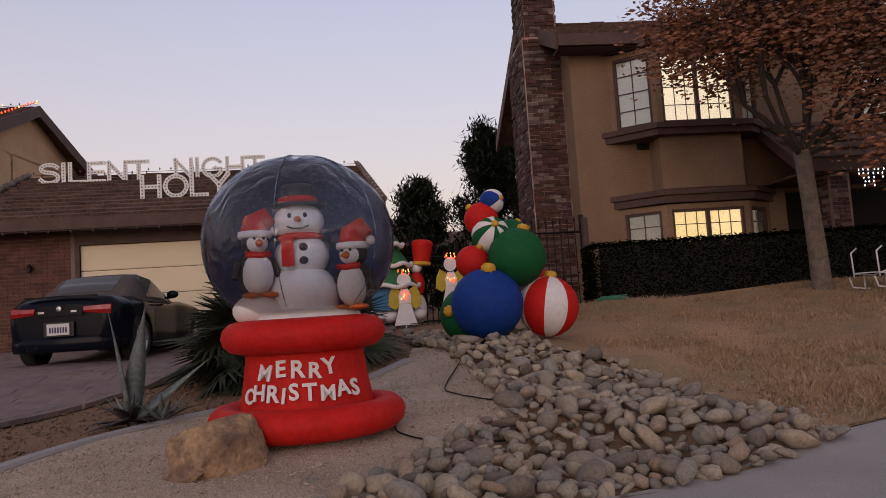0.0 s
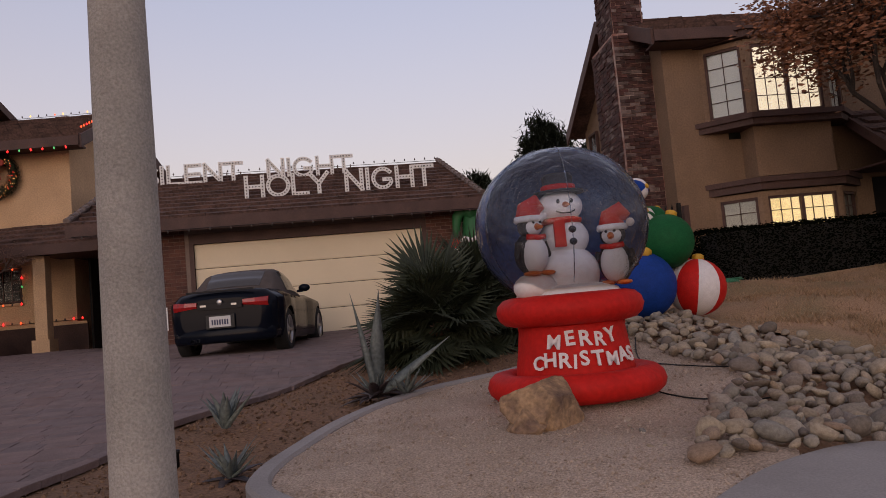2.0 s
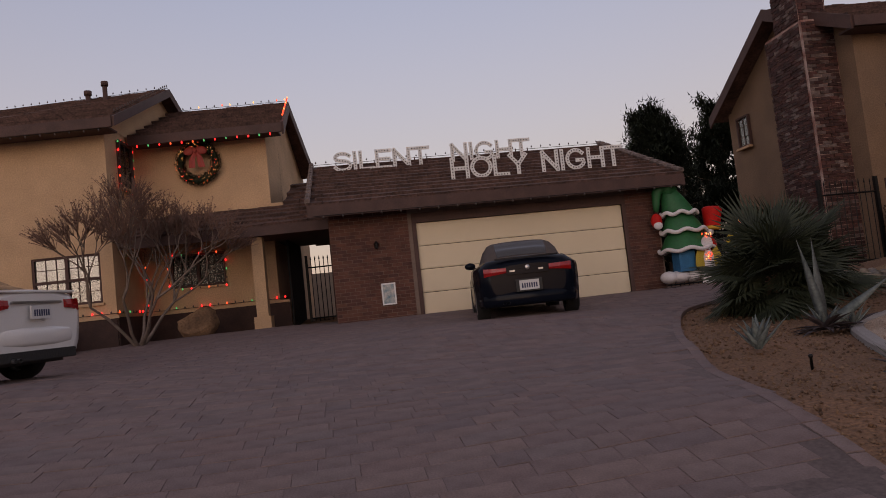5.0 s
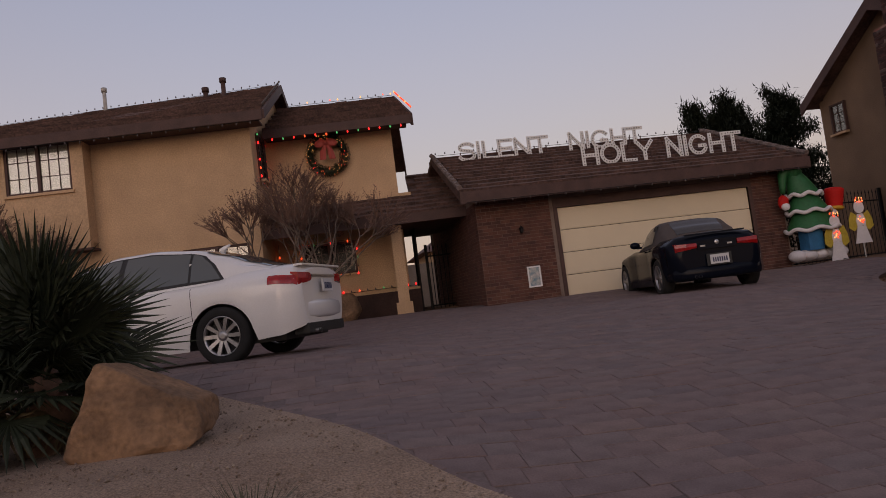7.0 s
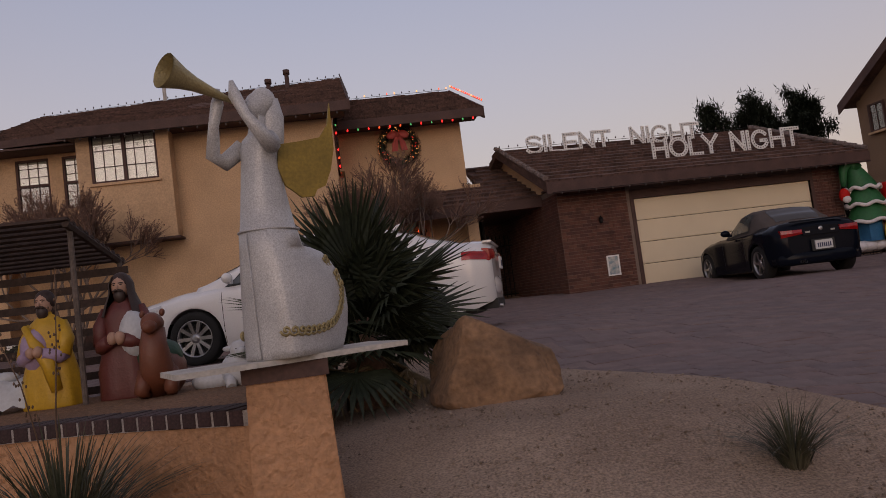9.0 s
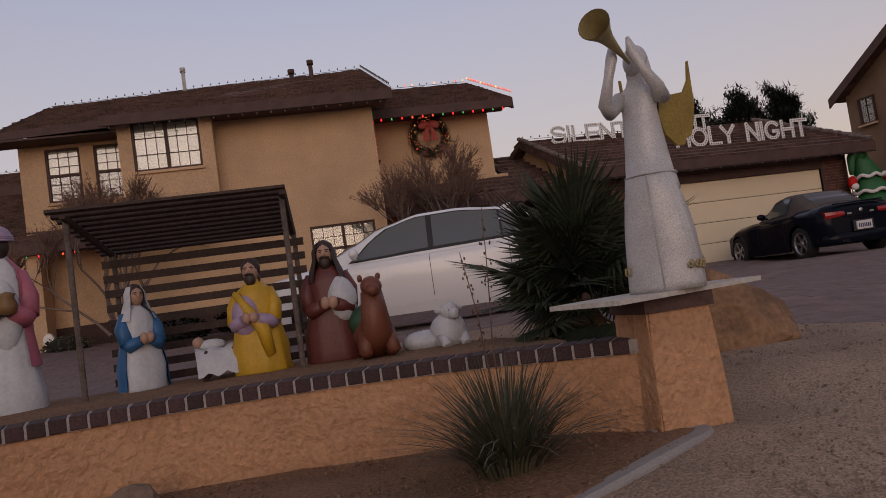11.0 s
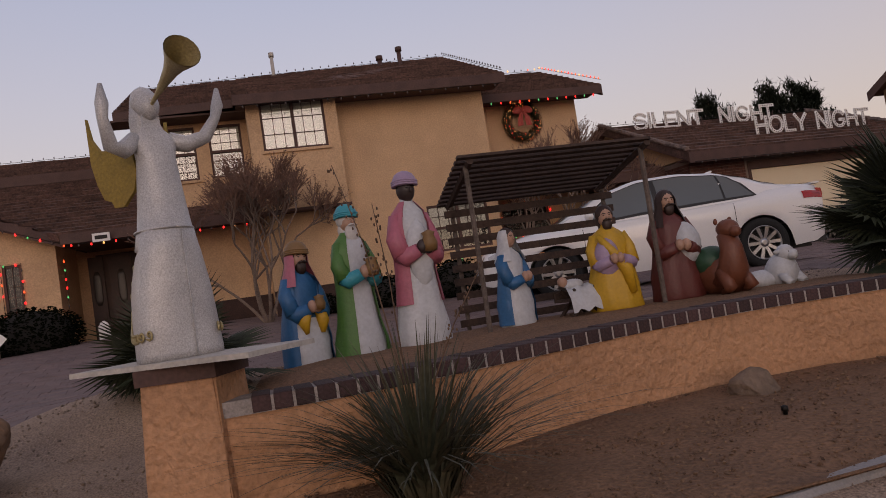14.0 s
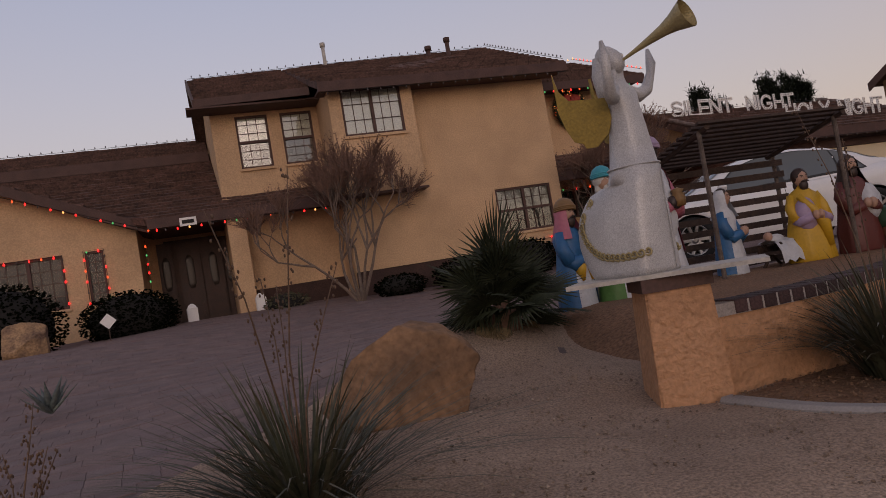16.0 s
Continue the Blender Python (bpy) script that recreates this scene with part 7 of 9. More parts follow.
def stone_mesh(seed, n=10, k=7):
    """A rounded cobble of unit width."""
    w = random.Random(seed)
    bm = B()
    a, b, c = 0.5, w.uniform(0.30, 0.44), w.uniform(0.16, 0.25)
    ball(bm, (0, 0, 0), (a, b, c), n, k)
    o = Vector((seed * 3.1, seed * 1.7, 0))
    for v in bm.verts:
        v.co *= 1 + 0.30 * noise.noise(v.co * 2.2 + o) + 0.08 * noise.noise(v.co * 6 + o)
    for i in range(7):
        d = Vector((w.gauss(0, 1), w.gauss(0, 1), w.gauss(0, 0.7))).normalized()
        lim = w.uniform(0.2, 0.34)
        for v in bm.verts:
            e = v.co.dot(d) - lim
            if e > 0:
                v.co -= d * e * 0.9
    bmesh.ops.recalc_face_normals(bm, faces=bm.faces)
    me = bpy.data.meshes.new("stone")
    bm.to_mesh(me)
    bm.free()
    me.materials.append(STONE)
    return me


STONES = [stone_mesh(i) for i in range(14)]


def lay(me, x, y, z, s, tilt, w):
    return Matrix.Translation((x, y, z)) @ Euler((w.gauss(0, tilt), w.gauss(0, tilt), w.uniform(0, 6.28))).to_matrix().to_4x4() @ Matrix.Diagonal((s * w.uniform(0.85, 1.2), s * w.uniform(0.85, 1.15), s * w.uniform(0.8, 1.15), 1))


def scatter(inside_fn, bounds, radius, tries, w):
    """Places at least a radius apart (each radius its own)."""
    cells, out = {}, []
    for _ in range(tries):
        x, y = w.uniform(bounds[0], bounds[1]), w.uniform(bounds[2], bounds[3])
        if not inside_fn(x, y):
            continue
        r = radius(w, x, y)
        i, j = int(x / 0.3), int(y / 0.3)
        if all((x - a) ** 2 + (y - b) ** 2 > ((r + c) * 0.68) ** 2 for di in (-1, 0, 1) for dj in (-1, 0, 1) for a, b, c in cells.get((i + di, j + dj), ())):
            cells.setdefault((i, j), []).append((x, y, r))
            out.append((x, y, r))
    return out


def joined(name, rows, material, parent=None, **k):
    """Many small copies of meshes in one object; rows are (mesh, matrix)."""
    cache, vs, fs, sm = {}, [], [], []
    for me, mt in rows:
        if me.name not in cache:
            cache[me.name] = ([v.co.copy() for v in me.vertices], [tuple(p.vertices) for p in me.polygons])
        co, po = cache[me.name]
        b = len(vs)
        vs += [tuple(mt @ c) for c in co]
        fs += [tuple(b + i for i in p) for p in po]
    me = bpy.data.meshes.new(name)
    me.from_pydata(vs, [], fs)
    me.materials.append(material)
    ob = new(name, me)
    if parent:
        ob.parent = parent
    return tagged(ob, k.get("label", ""), k.get("category", ""), k.get("group", ""), "stuff")


spots = scatter(lambda x, y: inside(STONE_BED, x, y), (-0.4, 3.3, 3.4, 11.4), lambda w, x, y: w.choice((0.045, 0.055, 0.068, 0.08, 0.095, 0.11)), 14000, q)
spots.sort(key=lambda s: s[1])
rest = []
for i, (x, y, r) in enumerate(spots):
    me = STONES[i % 14]
    mt = lay(me, x, y, land(x, y) + 0.012 + r * 0.5 + q.uniform(0, 0.05), r * 2.3, 0.4, q)
    if i < 300:
        ob = new("stone", me)
        ob.parent = river
        ob.matrix_basis = mt
    else:
        rest.append((me, mt))
for i in range(500):
    x, y = q.uniform(-0.3, 3.3), q.uniform(3.7, 11.4)
    if inside(STONE_BED, x, y):
        me = STONES[i % 14]
        rest.append((me, lay(me, x, y, land(x, y) + q.uniform(0.02, 0.06), q.uniform(0.08, 0.15), 0.5, q)))
for i in range(60):
    me = STONES[i % 14]
    s = q.random()
    x, y = (q.uniform(2.95, 3.5), q.uniform(4.4, 6.5)) if s < 0.5 else (q.uniform(-0.4, 1.1), q.uniform(3.7, 5.6))
    rest.append((me, lay(me, x, y, land(x, y) + 0.02, q.uniform(0.03, 0.07), 0.4, q)))
ob = joined("stones", rest, STONE, river, label="smaller rounded stones filling the gaps")
for p in ob.data.polygons:
    p.use_smooth = True


def grain_mesh(name, seed, mat):
    w = random.Random(seed)
    bm = B()
    v = [bm.verts.new(Vector(o) * w.uniform(0.75, 1.2)) for o in ((0.5, 0, 0), (0, 0.45, 0), (-0.5, 0, 0.05), (0, -0.45, 0), (0, 0, 0.4), (0, 0, -0.3))]
    for i in range(4):
        face(bm, (v[i], v[(i + 1) % 4], v[4])), face(bm, (v[(i + 1) % 4], v[i], v[5]))
    me = bpy.data.meshes.new(name)
    bm.to_mesh(me)
    bm.free()
    return me


PEBBLE_PATH = tinted("path_pebble", [(0.34, 0.255, 0.20), (0.46, 0.36, 0.28), (0.40, 0.31, 0.25), (0.54, 0.44, 0.36), (0.29, 0.215, 0.165)], 0.9, 0.2)
GRAINS = [grain_mesh("grain", i, PEBBLE) for i in range(6)]


def grit(name, test, bounds, count, size, lift, material, label, seed, near=2.2, fall=0.55):
    """Loose grains lying on the ground, finer and thinner away from the street."""
    w, rows = random.Random(seed), []
    while len(rows) < count:
        x = w.uniform(bounds[0], bounds[1])
        y = bounds[2] + (bounds[3] - bounds[2]) * w.random() ** (1 / fall)
        count -= 0 if test(x, y) else 0.25
        if test(x, y):
            s = size * w.choice((0.5, 0.6, 0.7, 0.8, 1.0, 1.3)) * (1 + 0.12 * (y - near))
            rows.append((GRAINS[len(rows) % 6], lay(None, x, y, land(x, y) + lift + s * 0.15, s, 0.5, w)))
    joined(name, rows, material, label=label, category="gravel")


ISLAND = [(-23.2, 2.2), (-9.3, 2.2)] + ISLAND_R + ISLAND_L
DIRT_EDGE = curve([(-18.95, 4.05), (-18.9, 3.5), (-18.62, 3.1), (-18.2, 2.84), (-17.6, 2.73), (-17, 2.75), (-16.2, 2.80), (-14.9, 2.66), (-14.05, 2.76), (-13.4, 2.98), (-13.16, 3.12), (-13.2, 3.24), (-13.36, 3.28)], 6)
DIRT_BED = DIRT_EDGE + [(-13.5, 3.5), (-14.2, 4.0), (-15.0, 4.3), (-15.85, 4.4), (-16.68, 4.3), (-17.4, 4.15), (-18.2, 4.05)]
area("dirt_bed", DIRT_BED, 0.062, DIRT_DARK, 0.1, rough=0.03, label="bare brown dirt strip before the stucco wall", category="bed")
ribbon("edging", DIRT_EDGE, 0.11, 0.07, CONCRETE, "smooth grey concrete edging of the dirt strip")
RAISED = ARC + [(-13.0, 6.5), (-14.5, 7.2), (-17.5, 7.3), (-19.0, 6.0)]
grit("loose_gravel", lambda x, y: inside(ISLAND, x, y) and not inside(DIRT_BED, x, y) and not inside(RAISED, x, y), (-23.1, -9.4, 2.3, 7.4), 17000, 0.016, 0.045, PEBBLE, "loose tan gravel grains of the island", 5)
PATH_G = KERB_G + [(0.85, 9.6), (1.2, 9.3), (1.45, 7.0), (1.35, 5.58), (0.8, 5.02), (0.4, 4.29), (0.3, 3.44), (0.0, 3.28), (-0.5, 2.98), (-1.0, 2.71)]
grit("loose_gravel", lambda x, y: inside(PATH_G, x, y), (-2.6, 1.4, 3.0, 9.0), 9000, 0.015, 0.018, PEBBLE_PATH, "loose tan gravel grains of the path", 6)
STRIP = DRIVE_R + KERB_G[::-1]
grit("loose_clods", lambda x, y: inside(STRIP, x, y), (-4.6, 0.6, 2.4, 11.0), 5500, 0.026, -0.03, CLOD, "loose clods and chips on the bare dirt", 7)
grit("loose_clods", lambda x, y: inside(DIRT_BED, x, y), (-19, -13.2, 2.7, 4.4), 4200, 0.018, 0.062, CLOD, "loose clods on the dirt strip", 8, 2.7, 0.9)


def turf(name, test, bounds, count, label, seed):
    """Short dry blades standing on the lawn."""
    w, vs, fs = random.Random(seed), [], []
    for _ in range(count):
        x, y = w.uniform(bounds[0], bounds[1]), bounds[2] + (bounds[3] - bounds[2]) * w.random() ** 1.3
        if not test(x, y) or noise.noise((x * 0.8, y * 0.8, 3)) + min(0.0, 0.5 * (x - 3.6)) < w.uniform(-0.5, 0.2):
            continue
        z, h, a = land(x, y) + 0.005, w.uniform(0.025, 0.075), w.uniform(0, 6.28)
        dx, dy, lx, ly = 0.007 * math.cos(a), 0.007 * math.sin(a), w.gauss(0, 0.035), w.gauss(0, 0.035)
        b = len(vs)
        vs += [(x - dx, y - dy, z), (x + dx, y + dy, z), (x + lx, y + ly, z + h)]
        fs.append((b, b + 1, b + 2))
    me = bpy.data.meshes.new(name)
    me.from_pydata(vs, [], fs)
    me.materials.append(STRAW)
    tagged(new(name, me), label, "grass", "", "stuff")


LAWN_OUT = [(2.85, 4.48), (5.5, 4.85), (8.0, 5.2), (12.0, 5.7), (14.0, 9.0), (14.0, 11.3), (5.0, 11.7), (2.3, 11.3), (2.1, 9.0), (2.75, 7.3), (2.85, 5.3)]
turf("grass", lambda x, y: inside(LAWN_OUT, x, y), (2.1, 11.5, 4.5, 11.5), 90000, "short dry straw-coloured grass blades", 9)


def boulder(name, x, y, sx, sy, sz, seed, material, label, turn=0.0, cuts=9, sink=0.12, low=0.50, broken=()):
    """A rock with broken faces, rounded edges and pits."""
    w = random.Random(seed)
    bm = B()
    bmesh.ops.create_icosphere(bm, subdivisions=5, radius=1.0)
    o = Vector((seed * 2.3, seed, 0))
    planes = [(Vector((w.gauss(0, 1), w.gauss(0, 1), w.gauss(0.2, 0.7))).normalized(), w.uniform(low, low + 0.25)) for _ in range(cuts)]
    planes += [(Vector(d).normalized(), lim) for *d, lim in broken]
    for v in bm.verts:
        p = v.co.copy()
        for d, lim in planes:
            e = p.dot(d) - lim
            if e > 0:
                p -= d * e
        r = 1 + 0.06 * noise.noise(p * 1.7 + o) + 0.045 * noise.noise(p * 4.5 + o) + 0.02 * noise.noise(p * 12 + o) - 0.05 * max(0, noise.noise(p * 3 + o * 2) - 0.25)
        p *= r
        v.co = Vector((p.x * sx, p.y * sy, p.z * sz))
    zmin = min(v.co.z for v in bm.verts)
    for f in bm.faces:
        f.smooth = True
    return part(name, bm, material, None, label, "rock", group="garden boulders", m=pose(x, y, land(x, y) - zmin - sink, 0, 0, turn))


boulder("boulder", -11.70, 4.70, 0.56, 0.50, 0.455, 31, ROCK, "large brown sandstone boulder beside the fan palm", 0, cuts=3, sink=0.16, low=0.72, broken=((0.55, -0.1, 0.83, 0.44), (-0.93, -0.1, 0.3, 0.66), (0.95, -0.2, 0.1, 0.70), (0.15, -0.85, 0.5, 0.55), (-0.4, -0.85, 0.15, 0.66), (-0.35, 0.2, 0.9, 0.78), (0.3, 0.8, 0.5, 0.6), (0.6, -0.7, 0.35, 0.62)))
boulder("boulder", -20.40, 5.22, 0.51, 0.46, 0.38, 9, ROCK, "large rounded brown boulder on the gravel", -35, cuts=9, sink=0.12, low=0.58)
boulder("boulder", -0.77, 4.64, 0.32, 0.24, 0.235, 18, ROCK_PALE, "split tan rock lying before the snow globe", 12, cuts=5, sink=0.07, low=0.55, broken=((0.3, -0.5, 0.8, 0.46), (-0.7, -0.5, 0.5, 0.50), (0.9, -0.3, 0.3, 0.62), (0.5, -0.85, 0.0, 0.52), (-0.3, 0.2, 0.93, 0.6)))
boulder("boulder", -0.93, 4.52, 0.16, 0.12, 0.10, 29, ROCK_PALE, "low tan rock chip lying against the split rock", -25, cuts=6, sink=0.04, low=0.5)
boulder("rock", -10.05, 16.9, 0.5, 0.35, 0.42, 21, ROCK, "brown rock against the house wall", 0, sink=0.1)
boulder("rock", -15.9, 4.02, 0.20, 0.16, 0.15, 23, ROCK_GREY, "dull brown rock in the dirt strip", 15, sink=0.1)
boulder("rock", -23.4, 14.6, 0.52, 0.35, 0.33, 24, ROCK_PALE, "pale rock beside the driveway shrubs", 0, sink=0.08)

# ---------------------------------------------------------------- brick facings
BRICK_WALL = tinted("wall_brick", [(0.105, 0.040, 0.030), (0.15, 0.060, 0.042), (0.085, 0.034, 0.028), (0.17, 0.075, 0.052)], 0.9, 0.4, 60, 5, 0.25)
BRICK_USED = tinted("used_brick", [(0.085, 0.032, 0.028), (0.055, 0.024, 0.023), (0.12, 0.050, 0.042), (0.07, 0.028, 0.025), (0.22, 0.165, 0.15), (0.05, 0.022, 0.02), (0.10, 0.040, 0.034)], 0.9, 0.5, 50, 8, 0.35)


def brick_unit(L, H, D):
    bm = B()
    box(bm, 0.005, L - 0.005, -D, 0.02, 0.004, H - 0.006)
    me = bpy.data.meshes.new("brick")
    bmesh.ops.recalc_face_normals(bm, faces=bm.faces)
    bm.to_mesh(me)
    bm.free()
    return me


BRICK_U, BRICK_H = brick_unit(0.21, 0.075, 0.012), brick_unit(0.105, 0.075, 0.012)


def courses(rows, origin, axis, length, height, w, sag=0.0):
    """Bricks in half bond on a wall face; axis points along the wall, the face looks to its right hand."""
    ax = Vector(axis).normalized()
    ay = Vector((0, 0, 1)).cross(ax)
    f = Matrix(((ax.x, ay.x, 0, origin[0]), (ax.y, ay.y, 0, origin[1]), (0, 0, 1, origin[2]), (0, 0, 0, 1)))
    for i in range(int(height / 0.075)):
        x = 0.0
        while x < length - 0.09:
            me, ln = (BRICK_H, 0.105) if (x == 0 and i % 2) or length - x < 0.2 else (BRICK_U, 0.21)
            rows.append((me, f @ Matrix.Translation((x, w.uniform(-sag, sag * 0.3), i * 0.075 + w.uniform(-0.25, 0.25) * sag)) @ Matrix.Diagonal((min(1, (length - x) / ln), 1, 1, 1))))
            x += ln


w = random.Random(17)
rows = []
courses(rows, (-6.9, GY, 0.85), (1, 0, 0), 1.76, 2.45, w)
courses(rows, (-0.27, GY, 0.85), (1, 0, 0), 0.77, 2.45, w)
courses(rows, (-6.9, 21.5, 0.85), (0, -1, 0), 6.2, 2.45, w)
joined("bricks", rows, BRICK_WALL, garage, label="weathered dark red brick courses")
rows = []
for z, u0, u1, v0, v1, h in ((0.7, -0.75, 0.0, 0.55, 2.0, 5.9), (6.6, -0.65, 0.0, 0.75, 1.7, 2.4)):
    courses(rows, (u0, v0, z), (1, 0, 0), u1 - u0 + 0.05, h, w, 0.02)
    courses(rows, (u0, v1, z), (0, -1, 0), v1 - v0, h, w, 0.02)
    if z > 6:
        courses(rows, (u1, v0, z), (0, 1, 0), v1 - v0, h, w, 0.02)
joined("bricks", rows, BRICK_USED, house_r, label="rough used brick with smeared mortar")

# ---------------------------------------------------------------- house trim that the lights follow
BROWN_BASE = shade("brown_wainscot", (0.060, 0.030, 0.024), 0.85, vary=0.35, scale=3, fine=40, bump=0.4)
boxes("wainscot", [(-5.4, 0.0, -0.03, -0.002, 0.7, 1.62)], BROWN_BASE, house, label="dark brown brick base course")
boxes("wainscot", [(0.032, 3.45, 1.72, 1.748, 0.7, 1.62)], BROWN_BASE, house)
boxes("wainscot", [(0.002, 0.03, 0.0, 1.72, 0.7, 1.62)], BROWN_BASE, house)
boxes("wainscot", [(-7.6, -5.42, 1.17, 1.198, 0.7, 1.6)], BROWN_BASE, house)
boxes("wainscot_cap", [(-5.4, 0.06, -0.06, -0.032, 1.60, 1.66)], STUCCO, house)
boxes("wainscot_cap", [(0.06, 3.45, 1.69, 1.72, 1.60, 1.66)], STUCCO, house)
boxes("wall", [(-8.0, -7.6, 0.6, 1.2, 0.9, 3.3)], STUCCO, house)
boxes("roof_apron", [(0.02, 3.5, 1.62, 1.745, 3.94, 4.02)], STUCCO, house)
sw = new("side_window")
sw.parent = house
sw.matrix_basis = Matrix.Translation((0.0, 0.6, 0)) @ Matrix.Rotation(radians(90), 4, "Z")
window(0.05, 0.85, 4.58, 5.68, -0.10, sw, cols=2, rows=4, sashes=1, behind=DARK, deep=0.09)
# carved double door with side lights
LEAD = glass_pane("leaded_glass", (0.06, 0.052, 0.05), 0.35, 0.9, 0.4)
# dark wood taken lower still, so the leaves carry the porch shade
DOORWOOD = shade("carved_wood", (0.040, 0.013, 0.009), 0.55, vary=0.35, scale=6, fine=40, bump=0.3)
fd = bpy.data.objects["front_door"]
for u in (-9.68, -9.22, -8.66, -8.16):
    narrow = u in (-9.68, -8.16)
    boxes("door_leaf", [(u, u + (0.34 if narrow else 0.54), 3.04, 3.095, 1.06, 3.15)], DOORWOOD, fd)
    bm = B()
    c = u + (0.17 if narrow else 0.27)
    lathe(bm, [(0.05, 0), (0.09, 0.12), (0.10, 0.45), (0.09, 0.72), (0.04, 0.84)], 12, Matrix.Translation((c, 3.035, 1.95)), squash=(1, 0.12))
    part("door_glass", bm, LEAD, fd)
    for dz in (1.2, 1.55):
        boxes("door_panel", [(u + 0.06, u + (0.28 if narrow else 0.48), 3.022, 3.04, dz, dz + 0.28)], DOORWOOD, fd)
boxes("house_sign", [(-8.98, -8.63, 0.30, 0.33, 3.20, 3.38)], WHITE, house, label="small white sign plate")
boxes("sign_bar", [(-8.93, -8.68, 0.292, 0.299, 3.25, 3.33)], IRON, bpy.data.objects["house_sign"])

# ---------------------------------------------------------------- roof vents, mast
for nm, u, v, z, h, r, lb in (("vent_pipe", -1.12, 3.2, 7.1, 0.75, 0.061, "short brown roof vent pipe"), ("vent_pipe", -1.65, 3.4, 7.2, 0.5, 0.065, "short brown roof vent pipe"), ("vent_pipe", -4.55, 4.0, 7.5, 0.7, 0.05, "thin pale roof vent pipe")):
    bm = B()
    tube(bm, [(u, v, z - 0.2), (u, v, z + h)], r, 10)
    tube(bm, [(u, v, z + h - 0.02), (u, v, z + h + 0.1)], r * 1.5, 10)
    part(nm, bm, TRIM if r > 0.06 else BOARD, house, lb)

# ---------------------------------------------------------------- roof letters
SOCKET = shade("bulb_socket", (0.10, 0.09, 0.085), 0.5, vary=0.2)
LETTER_PAINT = shade("letter_board", (0.80, 0.79, 0.77), 0.6, vary=0.08, scale=8, fine=60, bump=0.1)


def arc(cx, cy, rx, ry, a0, a1, n=9):
    return [(cx + rx * math.cos(radians(a0 + (a1 - a0) * i / n)), cy + ry * math.sin(radians(a0 + (a1 - a0) * i / n))) for i in range(n + 1)]


STROKES = {
    "S": [arc(0.36, 0.745, 0.28, 0.185, 20, 270) + arc(0.36, 0.315, 0.30, 0.245, 90, -160)[0:]],
    "I": [[(0.10, 0.07), (0.10, 0.93)]],
    "L": [[(0.08, 0.93), (0.08, 0.07)], [(0.08, 0.07), (0.56, 0.07)]],
    "E": [[(0.08, 0.07), (0.08, 0.93)], [(0.08, 0.93), (0.58, 0.93)], [(0.08, 0.5), (0.53, 0.5)], [(0.08, 0.07), (0.58, 0.07)]],
    "N": [[(0.08, 0.07), (0.08, 0.93)], [(0.08, 0.93), (0.64, 0.07)], [(0.64, 0.07), (0.64, 0.93)]],
    "T": [[(0.03, 0.93), (0.65, 0.93)], [(0.34, 0.93), (0.34, 0.07)]],
    "G": [arc(0.42, 0.5, 0.35, 0.43, 40, 335, 16) + [(0.74, 0.44), (0.48, 0.44)]],
    "H": [[(0.08, 0.07), (0.08, 0.93)], [(0.64, 0.07), (0.64, 0.93)], [(0.08, 0.5), (0.64, 0.5)]],
    "O": [arc(0.42, 0.5, 0.35, 0.43, 0, 180), arc(0.42, 0.5, 0.35, 0.43, 180, 360)],
    "Y": [[(0.04, 0.93), (0.34, 0.48)], [(0.64, 0.93), (0.34, 0.48)], [(0.34, 0.48), (0.34, 0.07)]]}
WIDTHS = {"S": 0.74, "I": 0.24, "L": 0.64, "E": 0.68, "N": 0.76, "T": 0.70, "G": 0.88, "H": 0.76, "O": 0.86, "Y": 0.70}


def stroke_board(bm, pts, h, sx, half, depth):
    """A flat strip that follows a line in the x-z plane."""
    p = [Vector((a * h * sx, 0, b * h)) for a, b in pts]
    last = None
    for i, c in enumerate(p):
        d = (p[min(i + 1, len(p) - 1)] - p[max(i - 1, 0)]).normalized()
        n = Vector((-d.z, 0, d.x)) * half
        e = d * half if i == len(p) - 1 else (-d * half if i == 0 else Vector())
        ring = [bm.verts.new(c + e + n + Vector((0, -depth, 0))), bm.verts.new(c + e - n + Vector((0, -depth, 0))), bm.verts.new(c + e - n + Vector((0, depth - 0.02, 0))), bm.verts.new(c + e + n + Vector((0, depth - 0.02, 0)))]
        if last:
            for j in range(4):
                face(bm, (last[j], last[(j + 1) % 4], ring[(j + 1) % 4], ring[j]))
        else:
            face(bm, ring)
        last = ring
    face(bm, last)


def word_sign(text, x0, x1, y, z, h):
    total = sum(WIDTHS[c] for c in text)
    sx = (x1 - x0) / (total * h)
    x = x0
    for c in text:
        t = thing("roof_letter", "white letter %s with bulb sockets standing on the roof" % c, "sign letter", pose(x, y, z), group="letters on the garage roof")
        bm = B()
        for i, s in enumerate(STROKES[c]):
            stroke_board(bm, s, h, sx, 0.044, 0.02 + 0.003 * i)
        part("board", bm, LETTER_PAINT, t)
        bm = B()
        for s in STROKES[c]:
            run = 0.0
            for a, b in zip(s, s[1:]):
                pa, pb = Vector((a[0] * h * sx, -0.030, a[1] * h)), Vector((b[0] * h * sx, -0.030, b[1] * h))
                L = (pb - pa).length
                while run < L:
                    ball(bm, pa.lerp(pb, run / L), (0.015, 0.014, 0.015), 6, 4)
                    run += 0.068
                run -= L
        tagged(part("bulbs", bm, SOCKET, t), "", "", "", "stuff")
        lift = (y - EY) / (RY - EY) * (RZ - EZ) + EZ
        for k in (0.1, 0.6):
            if WIDTHS[c] > 0.3 or k < 0.3:
                boxes("prop", [(k * h * sx - 0.012, k * h * sx + 0.012, 0.004, 0.024, lift - z, 0.5 * h)], TRIM, t)
        x += WIDTHS[c] * h * sx


